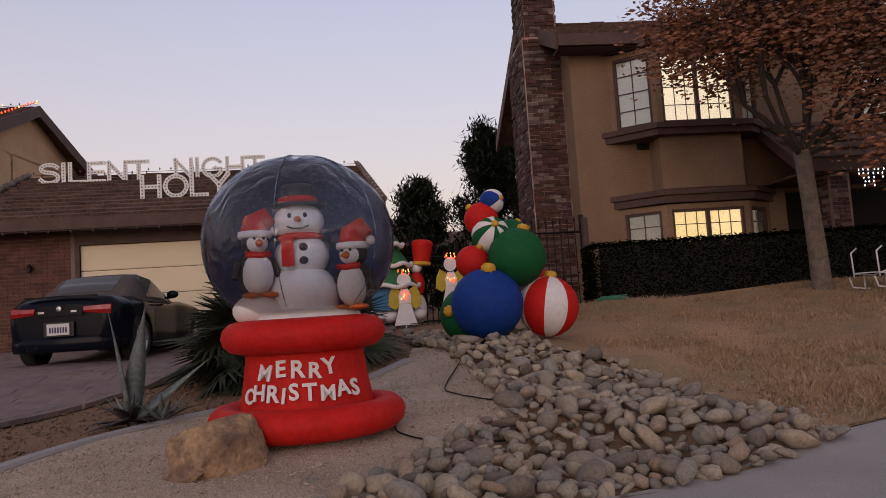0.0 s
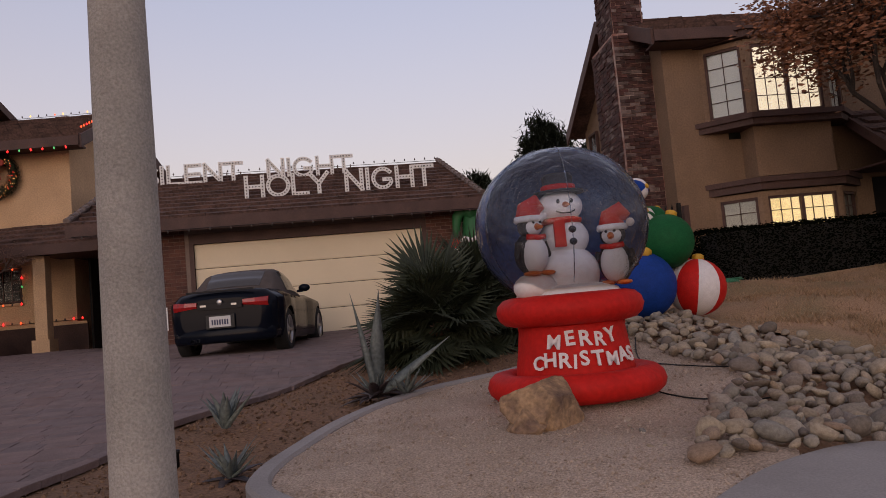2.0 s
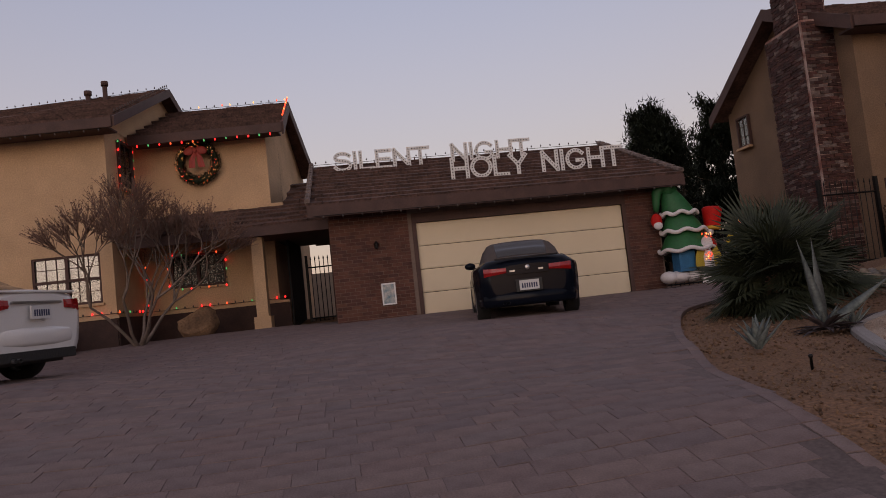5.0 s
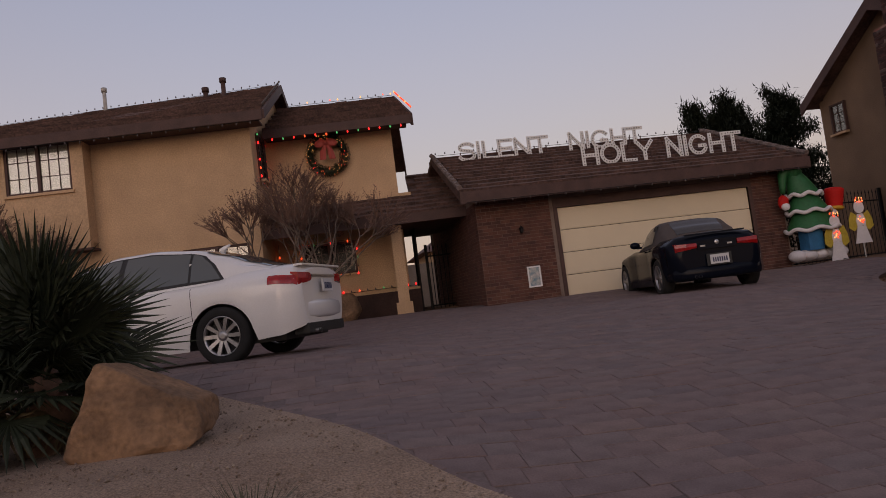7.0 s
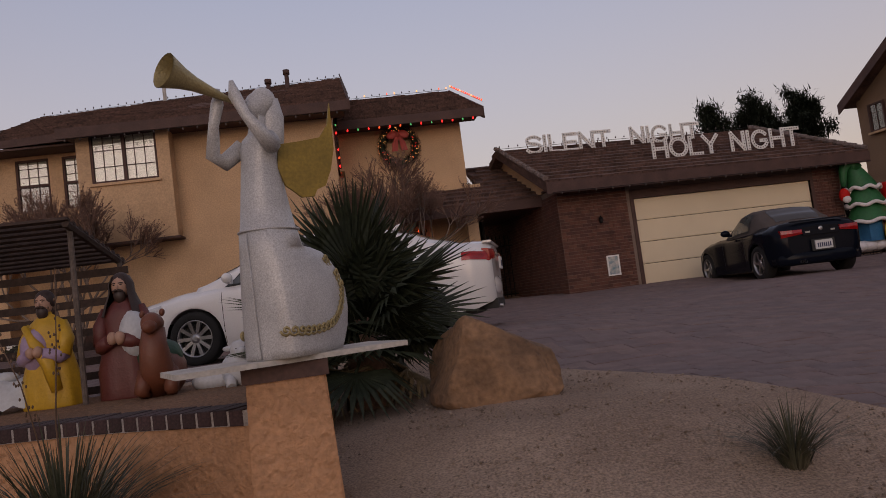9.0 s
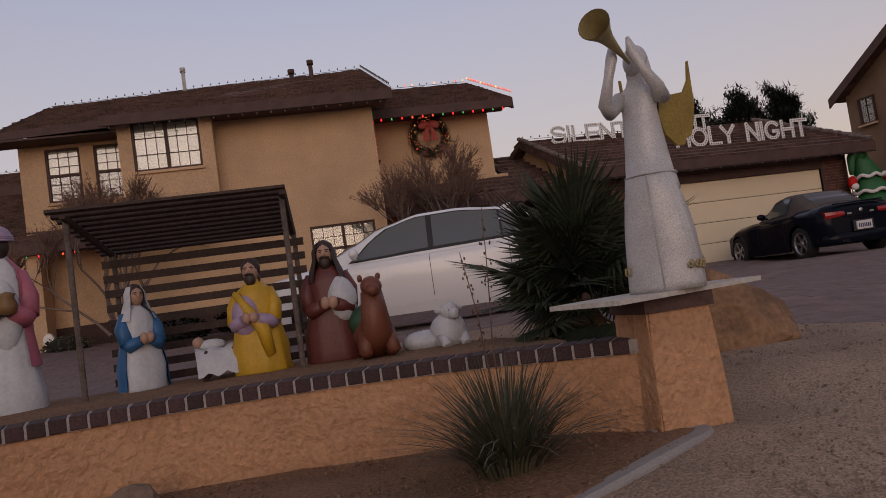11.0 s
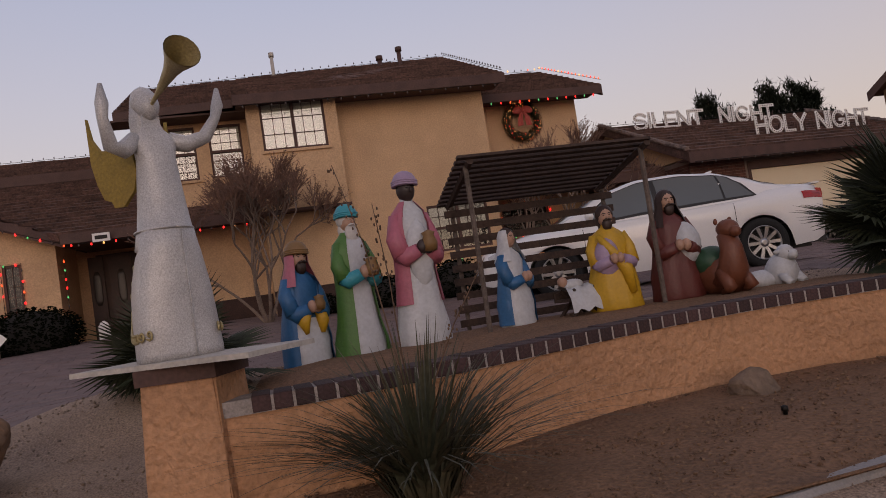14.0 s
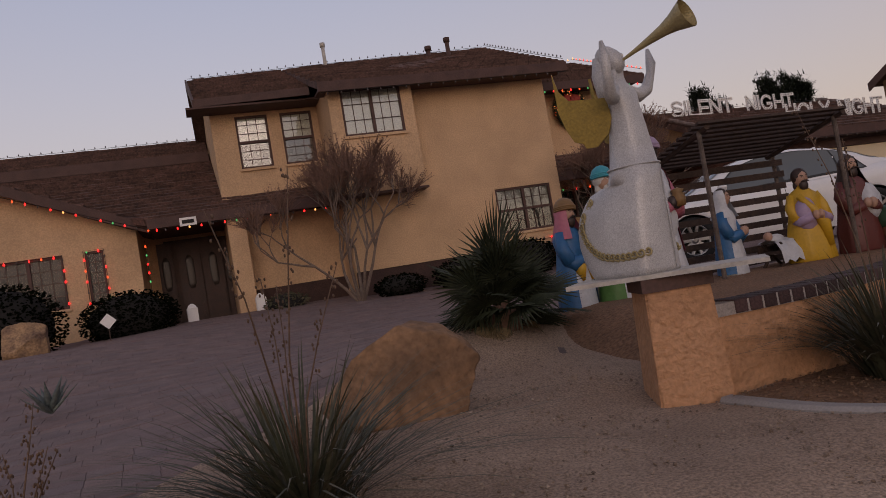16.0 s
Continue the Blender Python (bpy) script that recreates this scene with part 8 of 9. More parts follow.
word_sign("SILENT", -6.64, -4.25, 17.6, 4.62, 0.485)
word_sign("NIGHT", -3.71, -1.65, 17.6, 4.63, 0.485)
word_sign("HOLY", -4.05, -2.23, 15.95, 3.925, 0.49)
word_sign("NIGHT", -1.90, 0.08, 15.95, 3.935, 0.49)

# ---------------------------------------------------------------- coloured bulbs
def glow(name, c, e):
    return shade(name, c, 0.4, vary=0.0, bump=0.0, emit=e)


GLOW = {"r": glow("red_bulb", (1.0, 0.022, 0.022), 2.6), "o": glow("orange_bulb", (1.0, 0.10, 0.03), 1.4), "g": glow("green_bulb", (0.05, 0.5, 0.16), 0.8), "w": glow("clear_bulb", (1.0, 0.46, 0.15), 1.4),
        "x": shade("unlit_bulb", (0.10, 0.08, 0.075), 0.4), "c": glow("cool_bulb", (0.85, 0.92, 1.0), 1.6)}
BULB = {}
for k, mat in GLOW.items():
    bm = B()
    r = {"x": 0.020, "g": 0.02, "c": 0.02}.get(k, 0.021)
    lathe(bm, [(r * 0.35, r * 1.5), (r * 0.45, r * 0.9), (r, 0.0), (r * 0.85, -r * 0.8), (r * 0.2, -r * 1.6)], 8)
    ob = part("bulb", bm, mat)
    BULB[k] = ob.data
    bpy.data.objects.remove(ob)


def lights(label, pts, pattern, step, m=None, name="string_lights", wire=0.006, drop=0.03):
    """A wire hung along a line with bulbs at even steps."""
    t = thing(name, label, "string lights", m, group="coloured christmas light strings")
    bm = B()
    tube(bm, pts, wire, 4)
    part("wire", bm, IRON, t)
    run, i = step * 0.5, 0
    for a, b in zip(pts, pts[1:]):
        a, b = Vector(a), Vector(b)
        L = (b - a).length
        while run < L:
            ob = new("bulb", BULB[pattern[i % len(pattern)]])
            ob.parent = t
            ob.matrix_basis = Matrix.Translation(a.lerp(b, run / L) + Vector((0, 0, -drop))) @ Matrix.Rotation(0.35 * math.sin(i * 2.3), 4, "X")
            run += step
            i += 1
        run -= L
    return t


lights("lit red, green and orange bulbs under the eave", [(0.2, 1.07, 5.62), (3.66, 1.07, 5.62)], "rgrorogrgr", 0.26, HM)
lights("lit red and orange bulbs round the side window", [(0.06, 0.62, 4.58), (0.06, 0.62, 5.70), (0.06, 1.5, 5.70), (0.06, 1.5, 4.58), (0.06, 0.62, 4.58)], "rorxrg", 0.2, HM)
lights("lit warm bulbs along the gable edge", [(3.76, 1.13, 6.0), (3.46, 4.45, 7.42)], "ooroow", 0.2, HM, drop=-0.03)
lights("lit coloured bulbs round the lower window", [(0.62, 1.7, 2.2), (0.62, 1.7, 3.02), (2.0, 1.7, 3.02), (2.0, 1.7, 2.2), (0.62, 1.7, 2.2)], "rxoxrgx", 0.21, HM)
lights("lit red bulbs along the wainscot ledge", [(-2.2, -0.07, 1.70), (0.07, -0.07, 1.70), (0.07, 1.68, 1.70), (3.4, 1.68, 1.70)], "rxoxxgxxr", 0.2, HM, drop=-0.03)
lights("lit coloured bulbs in the corner of the wall", [(0.1, 1.66, 1.75), (0.1, 1.66, 3.1)], "rgro", 0.3, HM)
lights("red bulbs along the porch gable", [(-12.8, 0.83, 4.50), (-9.68, 0.83, 3.30), (-9.3, 0.48, 3.22), (-5.6, 0.28, 3.22)], "rxorxrwrxrg", 0.25, HM)
lights("red and green bulbs down the porch wall", [(-9.8, 1.27, 3.1), (-9.8, 1.27, 1.5)], "ogrrgxro", 0.2, HM)
lights("coloured bulbs round the wide porch window", [(-12.75, 1.26, 3.02), (-11.5, 1.26, 3.02), (-11.5, 1.26, 1.85)], "rxrorxr", 0.24, HM)
lights("coloured bulbs round the narrow porch window", [(-11.08, 1.26, 1.8), (-11.08, 1.26, 3.05), (-10.66, 1.26, 3.05), (-10.66, 1.26, 1.9)], "rxrorg", 0.24, HM)
lights("unlit bulbs clipped along the main ridge", [(-8.3, 5.1, 7.89), (-5.75, 4.75, 7.89), (0.28, 3.98, 7.87)], "x", 0.24, HM, drop=-0.06)
lights("faint warm bulbs clipped along the short ridge", [(0.4, 4.48, 7.35), (3.4, 4.48, 7.35)], "xxwxxow", 0.22, HM, drop=-0.05)
lights("unlit bulbs clipped along the roof edge", [(0.42, -0.5, 5.98), (0.30, 3.9, 7.88)], "x", 0.2, HM, drop=-0.05)
lights("unlit bulbs under the main eave", [(-5.7, -0.83, 5.55), (0.35, -0.63, 5.63)], "x", 0.3, HM)
lights("pale clips along the low wing ridge", [(-18, 8.0, 6.82), (-8.1, 8.0, 6.82)], "x", 0.3, HM, drop=-0.04)
lights("unlit bulbs clipped along the garage ridge", [(-7.2, RY, RZ + 0.06), (0.55, RY, RZ + 0.06)], "x", 0.26, drop=-0.06)
lights("unlit bulbs clipped up the roof edge", [(-7.3, EY, EZ + 0.12), (-7.18, RY, RZ + 0.1)], "x", 0.18, drop=-0.03)
lights("unlit bulbs clipped up the roof edge", [(0.93, EY, EZ + 0.12), (0.53, RY, RZ + 0.1)], "x", 0.18, drop=-0.03)
lights("unlit bulbs under the garage eave", [(-7.2, EY - 0.08, 3.2), (0.9, EY - 0.08, 3.2)], "x", 0.4)
for a, b in (((-7.3, EY, EZ + 0.09), (-7.18, RY, RZ + 0.07)), ((0.93, EY, EZ + 0.09), (0.53, RY, RZ + 0.07))):
    bm = B()
    a, b = Vector(a), Vector(b)
    for i in range(13):
        p, d = a.lerp(b, i / 13), (b - a) / 13
        tube(bm, [p + Vector((0, 0, 0.02)), p + d * 1.08], [0.065, 0.055], 8, smooth=False)
    tagged(part("edge_tiles", bm, shade("edge_tile", (0.22, 0.165, 0.145), 0.9, vary=0.5, scale=6), garage), "pale mortared edge tiles", "", "", "stuff")

# ---------------------------------------------------------------- wreath
PINE_GREEN = shade("wreath_green", (0.018, 0.032, 0.014), 0.8, vary=0.3)
BOW = shade("red_bow", (0.42, 0.07, 0.055), 0.7, vary=0.15, scale=8)
wr = thing("wreath", "large green wreath with a red bow and small lit bulbs", "wreath", HM @ Matrix.Translation((HM.inverted() @ Vector((-9.88, 17.87, 5.18)) )) )
w = random.Random(5)
bm = B()
for i in range(4500):
    a, b = w.uniform(0, 6.283), w.uniform(0, 6.283)
    rr = 0.12 * math.sqrt(w.random())
    c = Vector(((0.43 + rr * math.cos(b)) * math.cos(a), rr * math.sin(b) * 0.8, (0.43 + rr * math.cos(b)) * math.sin(a)))
    d = (Vector((math.cos(a) * math.cos(b), math.sin(b), math.sin(a) * math.cos(b))) + Vector((w.gauss(0, 0.6), w.gauss(0, 0.6), w.gauss(0, 0.6)))).normalized()
    s = basis(d)[0] * 0.008
    v = [bm.verts.new(o) for o in (c - s, c + s, c + d * 0.07)]
    face(bm, v)
tagged(part("bough_ring", bm, PINE_GREEN, wr), "", "", "", "stuff")
bm = B()
tube(bm, [(0.43 * math.cos(a), 0.02, 0.43 * math.sin(a)) for a in [i * 0.2618 for i in range(25)]], 0.075, 8)
part("ring", bm, PINE_GREEN, wr)
for i in range(90):
    a, rr, b = w.uniform(0, 6.283), w.uniform(0.05, 0.11), w.uniform(3.4, 6.0)
    ob = new("bulb", BULB[w.choice("wwwoor")])
    ob.parent = wr
    ob.matrix_basis = Matrix.Translation(((0.43 + rr * math.cos(b)) * math.cos(a), rr * math.sin(b), (0.43 + rr * math.cos(b)) * math.sin(a))) @ Matrix.Scale(0.34, 4)
bm = B()
for s in (-1, 1):
    m = Matrix.Translation((s * 0.14, -0.12, 0.28)) @ Matrix.Rotation(s * 0.35, 4, "Y")
    ball(bm, (0, 0, 0), (0.15, 0.05, 0.10), 12, 8, 0, m)
    pts = [(s * 0.02, -0.12, 0.24), (s * 0.09, -0.14, 0.08), (s * 0.12, -0.13, -0.14)]
    for k, (p, pn) in enumerate(zip(pts, pts[1:])):
        wd = 0.05 + 0.02 * k
        v = [bm.verts.new(o) for o in ((p[0] - wd, p[1], p[2]), (p[0] + wd, p[1], p[2]), (pn[0] + wd + 0.02, pn[1], pn[2]), (pn[0] - wd, pn[1], pn[2]), (p[0], p[1] - 0.03, p[2]), (pn[0], pn[1] - 0.03, pn[2]))]
        face(bm, (v[0], v[4], v[5], v[3])), face(bm, (v[4], v[1], v[2], v[5])), face(bm, (v[0], v[3], v[2], v[1]))
ball(bm, (0, -0.15, 0.27), (0.05, 0.05, 0.06), 10, 8)
part("bow", bm, BOW, wr, "big red cloth bow")

# ---------------------------------------------------------------- lamp pole at the kerb
GALV = shade("weathered_concrete_pole", (0.37, 0.34, 0.31), 0.85, vary=0.26, scale=2.6, fine=90, bump=0.4)
pole = thing("street_lamp", "tall tapered grey concrete lamp pole at the kerb", "lamp", pose(-2.90, 2.88, 0.12))
bm = B()
lathe(bm, [(0.136, -0.3), (0.132, 0.0), (0.116, 2.2), (0.09, 5.0), (0.07, 8.0)], 20)
part("pole", bm, GALV, pole)
boxes("hand_hole_cover", [(0.05, 0.115, -0.125, -0.09, 0.10, 0.42)], GALV, pole)
bm = B()
tube(bm, [(0, 0, 7.9), (0.0, -0.6, 8.3), (0, -1.6, 8.45)], [0.05, 0.045, 0.04], 8)
part("arm", bm, GALV, pole)
bm = B()
ball(bm, (0, -1.9, 8.42), (0.16, 0.36, 0.1), 12, 8)
part("lamp_head", bm, GALV, pole)

# ---------------------------------------------------------------- inflatable tree and its neighbours
tr = thing("inflatable_christmas_tree", "leaning green inflatable christmas tree with white scalloped trim", "inflatable", pose(0.92, 15.0, 1.08) @ Matrix.Diagonal((1.1, 1, 1, 1)))
SPRUCE = shade("spruce_fabric", (0.010, 0.12, 0.035), 0.6, vary=0.2, scale=4, fine=20, bump=0.15)
for i, (z0, z1, r0, r1, lean0, lean1) in enumerate(((0.68, 1.12, 0.55, 0.30, 0.0, -0.03), (1.10, 1.52, 0.45, 0.22, -0.02, -0.08), (1.50, 2.05, 0.36, 0.14, -0.07, -0.22))):
    bm = B()
    n = 24
    rings = []
    for k in range(7):
        s = k / 6
        r = r0 + (r1 - r0) * s ** 0.8 + 0.03 * math.sin(math.pi * s)
        rings.append([bm.verts.new((lean0 + (lean1 - lean0) * s + r * math.cos(6.283 * j / n), 0.85 * r * math.sin(6.283 * j / n), z0 + (z1 - z0) * s + (0.03 * math.cos(6.283 * j * 7 / n) if k == 0 else 0))) for j in range(n)])
    for p, qn in zip(rings, rings[1:]):
        for j in range(n):
            face(bm, (p[j], p[(j + 1) % n], qn[(j + 1) % n], qn[j])).smooth = True
    face(bm, rings[0][::-1]), face(bm, rings[-1])
    part("tier", bm, SPRUCE, tr)
    bm = B()
    tube(bm, [(lean0 + (r0 + 0.01) * math.cos(a), 0.85 * (r0 + 0.01) * math.sin(a), z0 + 0.03 * math.cos(a * 7)) for a in [6.2832 * j / 56 for j in range(57)]], 0.045, 8)
    part("trim", bm, VINYL_WHITE, tr)
bm = B()
tube(bm, [(-0.20, 0, 1.98), (-0.28, 0, 2.12), (-0.40, 0, 2.14), (-0.50, 0, 2.0), (-0.54, 0, 1.72), (-0.55, 0, 1.58)], [0.17, 0.155, 0.13, 0.10, 0.07, 0.05], 12)
part("tip", bm, SPRUCE, tr)
bm = B()
ball(bm, (-0.57, 0, 1.38), (0.12, 0.10, 0.17), 12, 8)
part("ornament", bm, VINYL_RED, tr, "small red and white hanging figure ornament")
bm = B()
ball(bm, (-0.57, -0.06, 1.27), (0.10, 0.07, 0.09), 10, 8)
part("ornament", bm, VINYL_WHITE, tr)
bm = B()
for x, r in ((-0.48, 0.17), (-0.25, 0.2), (0.02, 0.19), (0.28, 0.2), (0.5, 0.17)):
    ball(bm, (x, -0.05, 0.10), (r, r * 1.3, 0.14), 12, 8)
part("snow_base", bm, VINYL_WHITE, tr)
boxes("present", [(-0.32, 0.02, -0.3, 0.05, 0.2, 0.66)], shade("blue_present", (0.02, 0.16, 0.33), 0.6, vary=0.2), tr, label="blue wrapped present")
boxes("present", [(0.1, 0.36, -0.25, 0.05, 0.2, 0.42)], shade("olive_present", (0.14, 0.15, 0.03), 0.6, vary=0.2), tr, label="olive wrapped present")
bm = B()
tube(bm, [(0.12, 0.1, 0.2), (0.1, 0.1, 0.75)], 0.12, 12)
part("trunk", bm, WOOD, tr)
nut = thing("inflatable_nutcracker", "inflatable figure with a tall red hat beside the tree", "inflatable", pose(1.5, 15.05, 1.0) @ Matrix.Scale(0.82, 4))
for nm, c, r, mt in (("body", (0, 0, 0.95), (0.2, 0.16, 0.32), VINYL_RED), ("face", (0, -0.02, 1.36), (0.15, 0.14, 0.13), VINYL_WHITE), ("trousers", (0, 0, 0.35), (0.22, 0.18, 0.38), VINYL_WHITE)):
    bm = B()
    ball(bm, c, r, 14, 10)
    part(nm, bm, mt, nut)
bm = B()
lathe(bm, [(0.20, 1.44), (0.21, 1.5), (0.26, 1.9), (0.27, 2.0), (0.2, 2.05)], 16, Matrix.Rotation(0.1, 4, "Y"))
part("hat", bm, VINYL_RED, nut)
bm = B()
lathe(bm, [(0.22, 1.42), (0.24, 1.45), (0.24, 1.49), (0.22, 1.51)], 16, Matrix.Rotation(0.1, 4, "Y"))
part("hat_band", bm, VINYL_GOLD, nut)

# ---------------------------------------------------------------- lit flat angels
ANGEL_GOLD = shade("yellow_board", (0.50, 0.36, 0.04), 0.7, vary=0.2, scale=9)


def board_angel(x, y, z, h, turn):
    """A flat painted plywood figure on a stake."""
    a = thing("angel_cutout", "flat painted angel board with lit warm bulbs", "decoration", pose(x, y, z, 0, 0, turn), group="flat angel boards")
    XZ = Matrix(((1, 0, 0, 0), (0, 0, 1, 0), (0, 1, 0, 0), (0, 0, 0, 1)))
    bm = B()
    slab(bm, [(s * h, t * h) for s, t in ((-0.2, 0.0), (0.2, 0.0), (0.16, 0.12), (0.1, 0.36), (-0.1, 0.36), (-0.16, 0.12))], -0.008, 0.008, 0, XZ)
    part("skirt", bm, VINYL_WHITE, a)
    for s in (-1, 1):
        bm = B()
        slab(bm, [(s * u * h, t * h) for u, t in ((0.06, 0.36), (0.18, 0.26), (0.29, 0.34), (0.27, 0.52), (0.2, 0.68), (0.08, 0.6))], 0.002, 0.014, 0, XZ)
        part("wing", bm, ANGEL_GOLD, a)
    bm = B()
    slab(bm, [(0.12 * h * math.cos(k * 0.3927), (0.76 + 0.13 * math.sin(k * 0.3927)) * h) for k in range(16)], -0.01, 0.01, 0, XZ)
    slab(bm, [(s * h, t * h) for s, t in ((-0.1, 0.365), (0.1, 0.365), (0.11, 0.5), (0.06, 0.62), (-0.06, 0.62), (-0.11, 0.5))], -0.009, 0.009, 0, XZ)
    part("figure", bm, VINYL_WHITE, a)
    w = random.Random(int(x * 10))
    for i in range(26):
        s, t = (w.uniform(-0.1, 0.1), w.uniform(0.86, 0.96)) if i < 13 else (w.uniform(-0.07, 0.07), w.uniform(0.42, 0.58))
        ob = new("bulb", BULB[w.choice("oow")])
        ob.parent = a
        ob.matrix_basis = Matrix.Translation((s * h, -0.025, t * h)) @ Matrix.Scale(0.6, 4)
    boxes("stake", [(-0.015, 0.015, 0.016, 0.035, -0.35, 0.4 * h)], BOARD, a)


board_angel(2.20, 15.0, 1.30, 1.12, 0)
board_angel(1.2, 14.6, 0.98, 1.15, 5)

# ---------------------------------------------------------------- iron fence and gates
def fence(pts, h, z0, label, step=0.13):
    f = thing("iron_fence", label, "fence")
    for a, b in zip(pts, pts[1:]):
        a, b = Vector((*a, z0)), Vector((*b, z0))
        L = (b - a).length
        for zz in (0.15, h - 0.18):
            bm = B()
            tube(bm, [a + Vector((0, 0, zz)), b + Vector((0, 0, zz))], 0.018, 4, smooth=False)
            part("rail", bm, IRON, f)
        n = int(L / step)
        for i in range(n + 1):
            p = a.lerp(b, i / n)
            post = i in (0, n)
            key = "post" if post else "picket"
            if key not in meshes_fence:
                bm = B()
                if post:
                    box(bm, -0.035, 0.035, -0.035, 0.035, 0, 1.08)
                else:
                    tube(bm, [(0, 0, 0.04), (0, 0, 1.0)], 0.011, 4, smooth=False)
                    lathe(bm, [(0.006, 1.0), (0.022, 1.02), (0.002, 1.07)], 4)
                ob = part(key, bm, IRON)
                meshes_fence[key] = ob.data
                bpy.data.objects.remove(ob)
            ob = new(key, meshes_fence[key])
            ob.parent = f
            ob.matrix_basis = Matrix.Translation(p) @ Matrix.Diagonal((1, 1, h, 1))


meshes_fence = {}
fence([(0.55, 16.2), (2.6, 16.6), (4.6, 17.1)], 1.75, 0.85, "black iron picket fence between garage and house")
fence([(3.1, 13.3), (4.5, 13.4)], 1.75, 0.95, "black iron picket gate beside the brick chimney")
boxes("gate_post", [(4.34, 4.44, 12.85, 12.95, 0.8, 2.72)], TRIM, None, label="tall dark wooden post beside the chimney", category="post")
g0, g1 = HM @ Vector((3.75, 3.0, 0)), HM @ Vector((4.75, 3.0, 0))
fence([(g0.x, g0.y), (g1.x, g1.y)], 1.65, 0.98, "black iron picket gate in the passage", 0.11)

# ---------------------------------------------------------------- small things on the garage front
pic = thing("framed_plaque", "small framed blue and white picture on brick", "picture", pose(-5.78, GY - 0.02, 1.25) @ Matrix.Scale(0.8, 4))
boxes("frame", [(-0.19, 0.19, -0.03, 0.0, 0, 0.04), (-0.19, 0.19, -0.03, 0.0, 0.54, 0.58), (-0.19, -0.15, -0.03, 0.0, 0.04, 0.54), (0.15, 0.19, -0.03, 0.0, 0.04, 0.54)], WHITE, pic)
boxes("print", [(-0.15, 0.15, -0.018, -0.004, 0.04, 0.54)], shade("faded_print", (0.14, 0.24, 0.28), 0.6, vary=0.5, scale=7, tone=(0.6, 0.55, 0.5)), pic)
lamp = thing("wall_lamp", "small dark lantern fixed to the brick wall", "lamp", pose(-5.95, GY - 0.02, 2.55) @ Matrix.Scale(0.62, 4))
bm = B()
lathe(bm, [(0.03, -0.14), (0.06, -0.12), (0.075, 0.02), (0.085, 0.04), (0.03, 0.1), (0.01, 0.14)], 6, Matrix.Translation((0, -0.1, 0)), smooth=False)
part("body", bm, IRON, lamp)
boxes("bracket", [(-0.03, 0.03, -0.06, 0.0, -0.1, 0.08)], IRON, lamp)
for x, y, lb in ((-20.5, 17.9, "white luminaria lantern beside the front door"), (-19.05, 17.7, "white luminaria lantern beside the porch step")):
    ln = thing("lantern", lb, "lantern", pose(x, y, land(x, y) + 0.02), group="porch lanterns")
    boxes("body", [(-0.11, 0.11, -0.08, 0.08, 0, 0.30)], WHITE, ln)
    bm = B()
    lathe(bm, [(0.14, 0.30), (0.10, 0.36), (0.03, 0.40)], 4, Matrix.Rotation(0.785, 4, "Z"), smooth=False)
    part("lid", bm, WHITE, ln)
sg = thing("yard_sign", "small diamond sign on a stake beside the shrubs", "sign", pose(-22.15, 16.2, 1.0) @ Matrix.Scale(0.7, 4))
boxes("stake", [(-0.015, 0.015, -0.01, 0.01, -0.1, 0.5)], WOOD, sg)
bm = B()
box(bm, -0.15, 0.15, -0.02, -0.011, -0.15, 0.15, 0, Matrix.Translation((0, 0, 0.58)) @ Matrix.Rotation(radians(45), 4, "Y"))
part("plate", bm, WHITE, sg)
for x, y in ((-3.24, 4.95), (-3.68, 3.5), (-14.0, 3.4), (-16.2, 3.5)):
    bm = B()
    lathe(bm, [(0.012, -0.05), (0.012, 0.05), (0.018, 0.053), (0.018, 0.075), (0.007, 0.08)], 10)
    part("sprinkler", bm, IRON, None, "short black sprinkler head standing in dirt", "sprinkler", group="sprinkler heads", m=pose(x, y, land(x, y) + 0.03))
# hose, cords
bm = B()
tube(bm, [(0.22 * (1 + 0.2 * math.sin(a * 0.7)) * math.cos(a), 0.18 * (1 + 0.2 * math.cos(a * 0.45)) * math.sin(a), 0.02 + 0.004 * a) for a in [0.35 * i for i in range(56)]], 0.009, 5)
part("hose", bm, shade("green_hose", (0.03, 0.22, 0.12), 0.5), None, "coiled green garden hose on the ground", "hose", m=pose(4.2, 11.3, land(4.2, 11.3)))
for pts in ([(-0.1, 6.2), (0.3, 5.7), (0.35, 5.2), (0.8, 5.0), (1.3, 5.15)], [(0.9, 14.6), (0.2, 14.2), (-0.3, 14.6), (-0.45, 15.2)], [(1.2, 14.7), (2.0, 13.6), (2.2, 12.0), (1.9, 10.0)], [(1.3, 8.2), (0.9, 7.0), (1.2, 5.9), (1.9, 5.6)]):
    bm = B()
    line = curve(pts, 8)
    tube(bm, [(x, y, land(x, y) + 0.035 + 0.02 * noise.noise((x * 3, y * 3, 1))) for x, y in line], 0.007, 5)
    part("power_cord", bm, IRON, None, "thin dark power cord lying on the ground", "cord", group="power cords")

# ---------------------------------------------------------------- what closes the view behind
BLOCK = shade("block_wall", (0.36, 0.28, 0.21), 0.92, vary=0.15, scale=2, fine=30)
boxes("back_wall", [(-60, 70, 30.0, 30.2, 0.5, 2.9)], BLOCK, None, label="plain tan block wall behind the yards", category="wall", kind="structure")
fh = thing("far_house", "pale tan house roof far behind the fence", "house", pose(1.5, 38, 1.1))
boxes("wall", [(-6, 8, 0, 7, 0, 2.9)], STUCCO, fh)
bm = B()
v = [bm.verts.new(o) for o in ((-6.5, -0.5, 2.8), (8.5, -0.5, 2.8), (6, 3.5, 4.5), (-4, 3.5, 4.5), (8.5, 7.5, 2.8), (-6.5, 7.5, 2.8))]
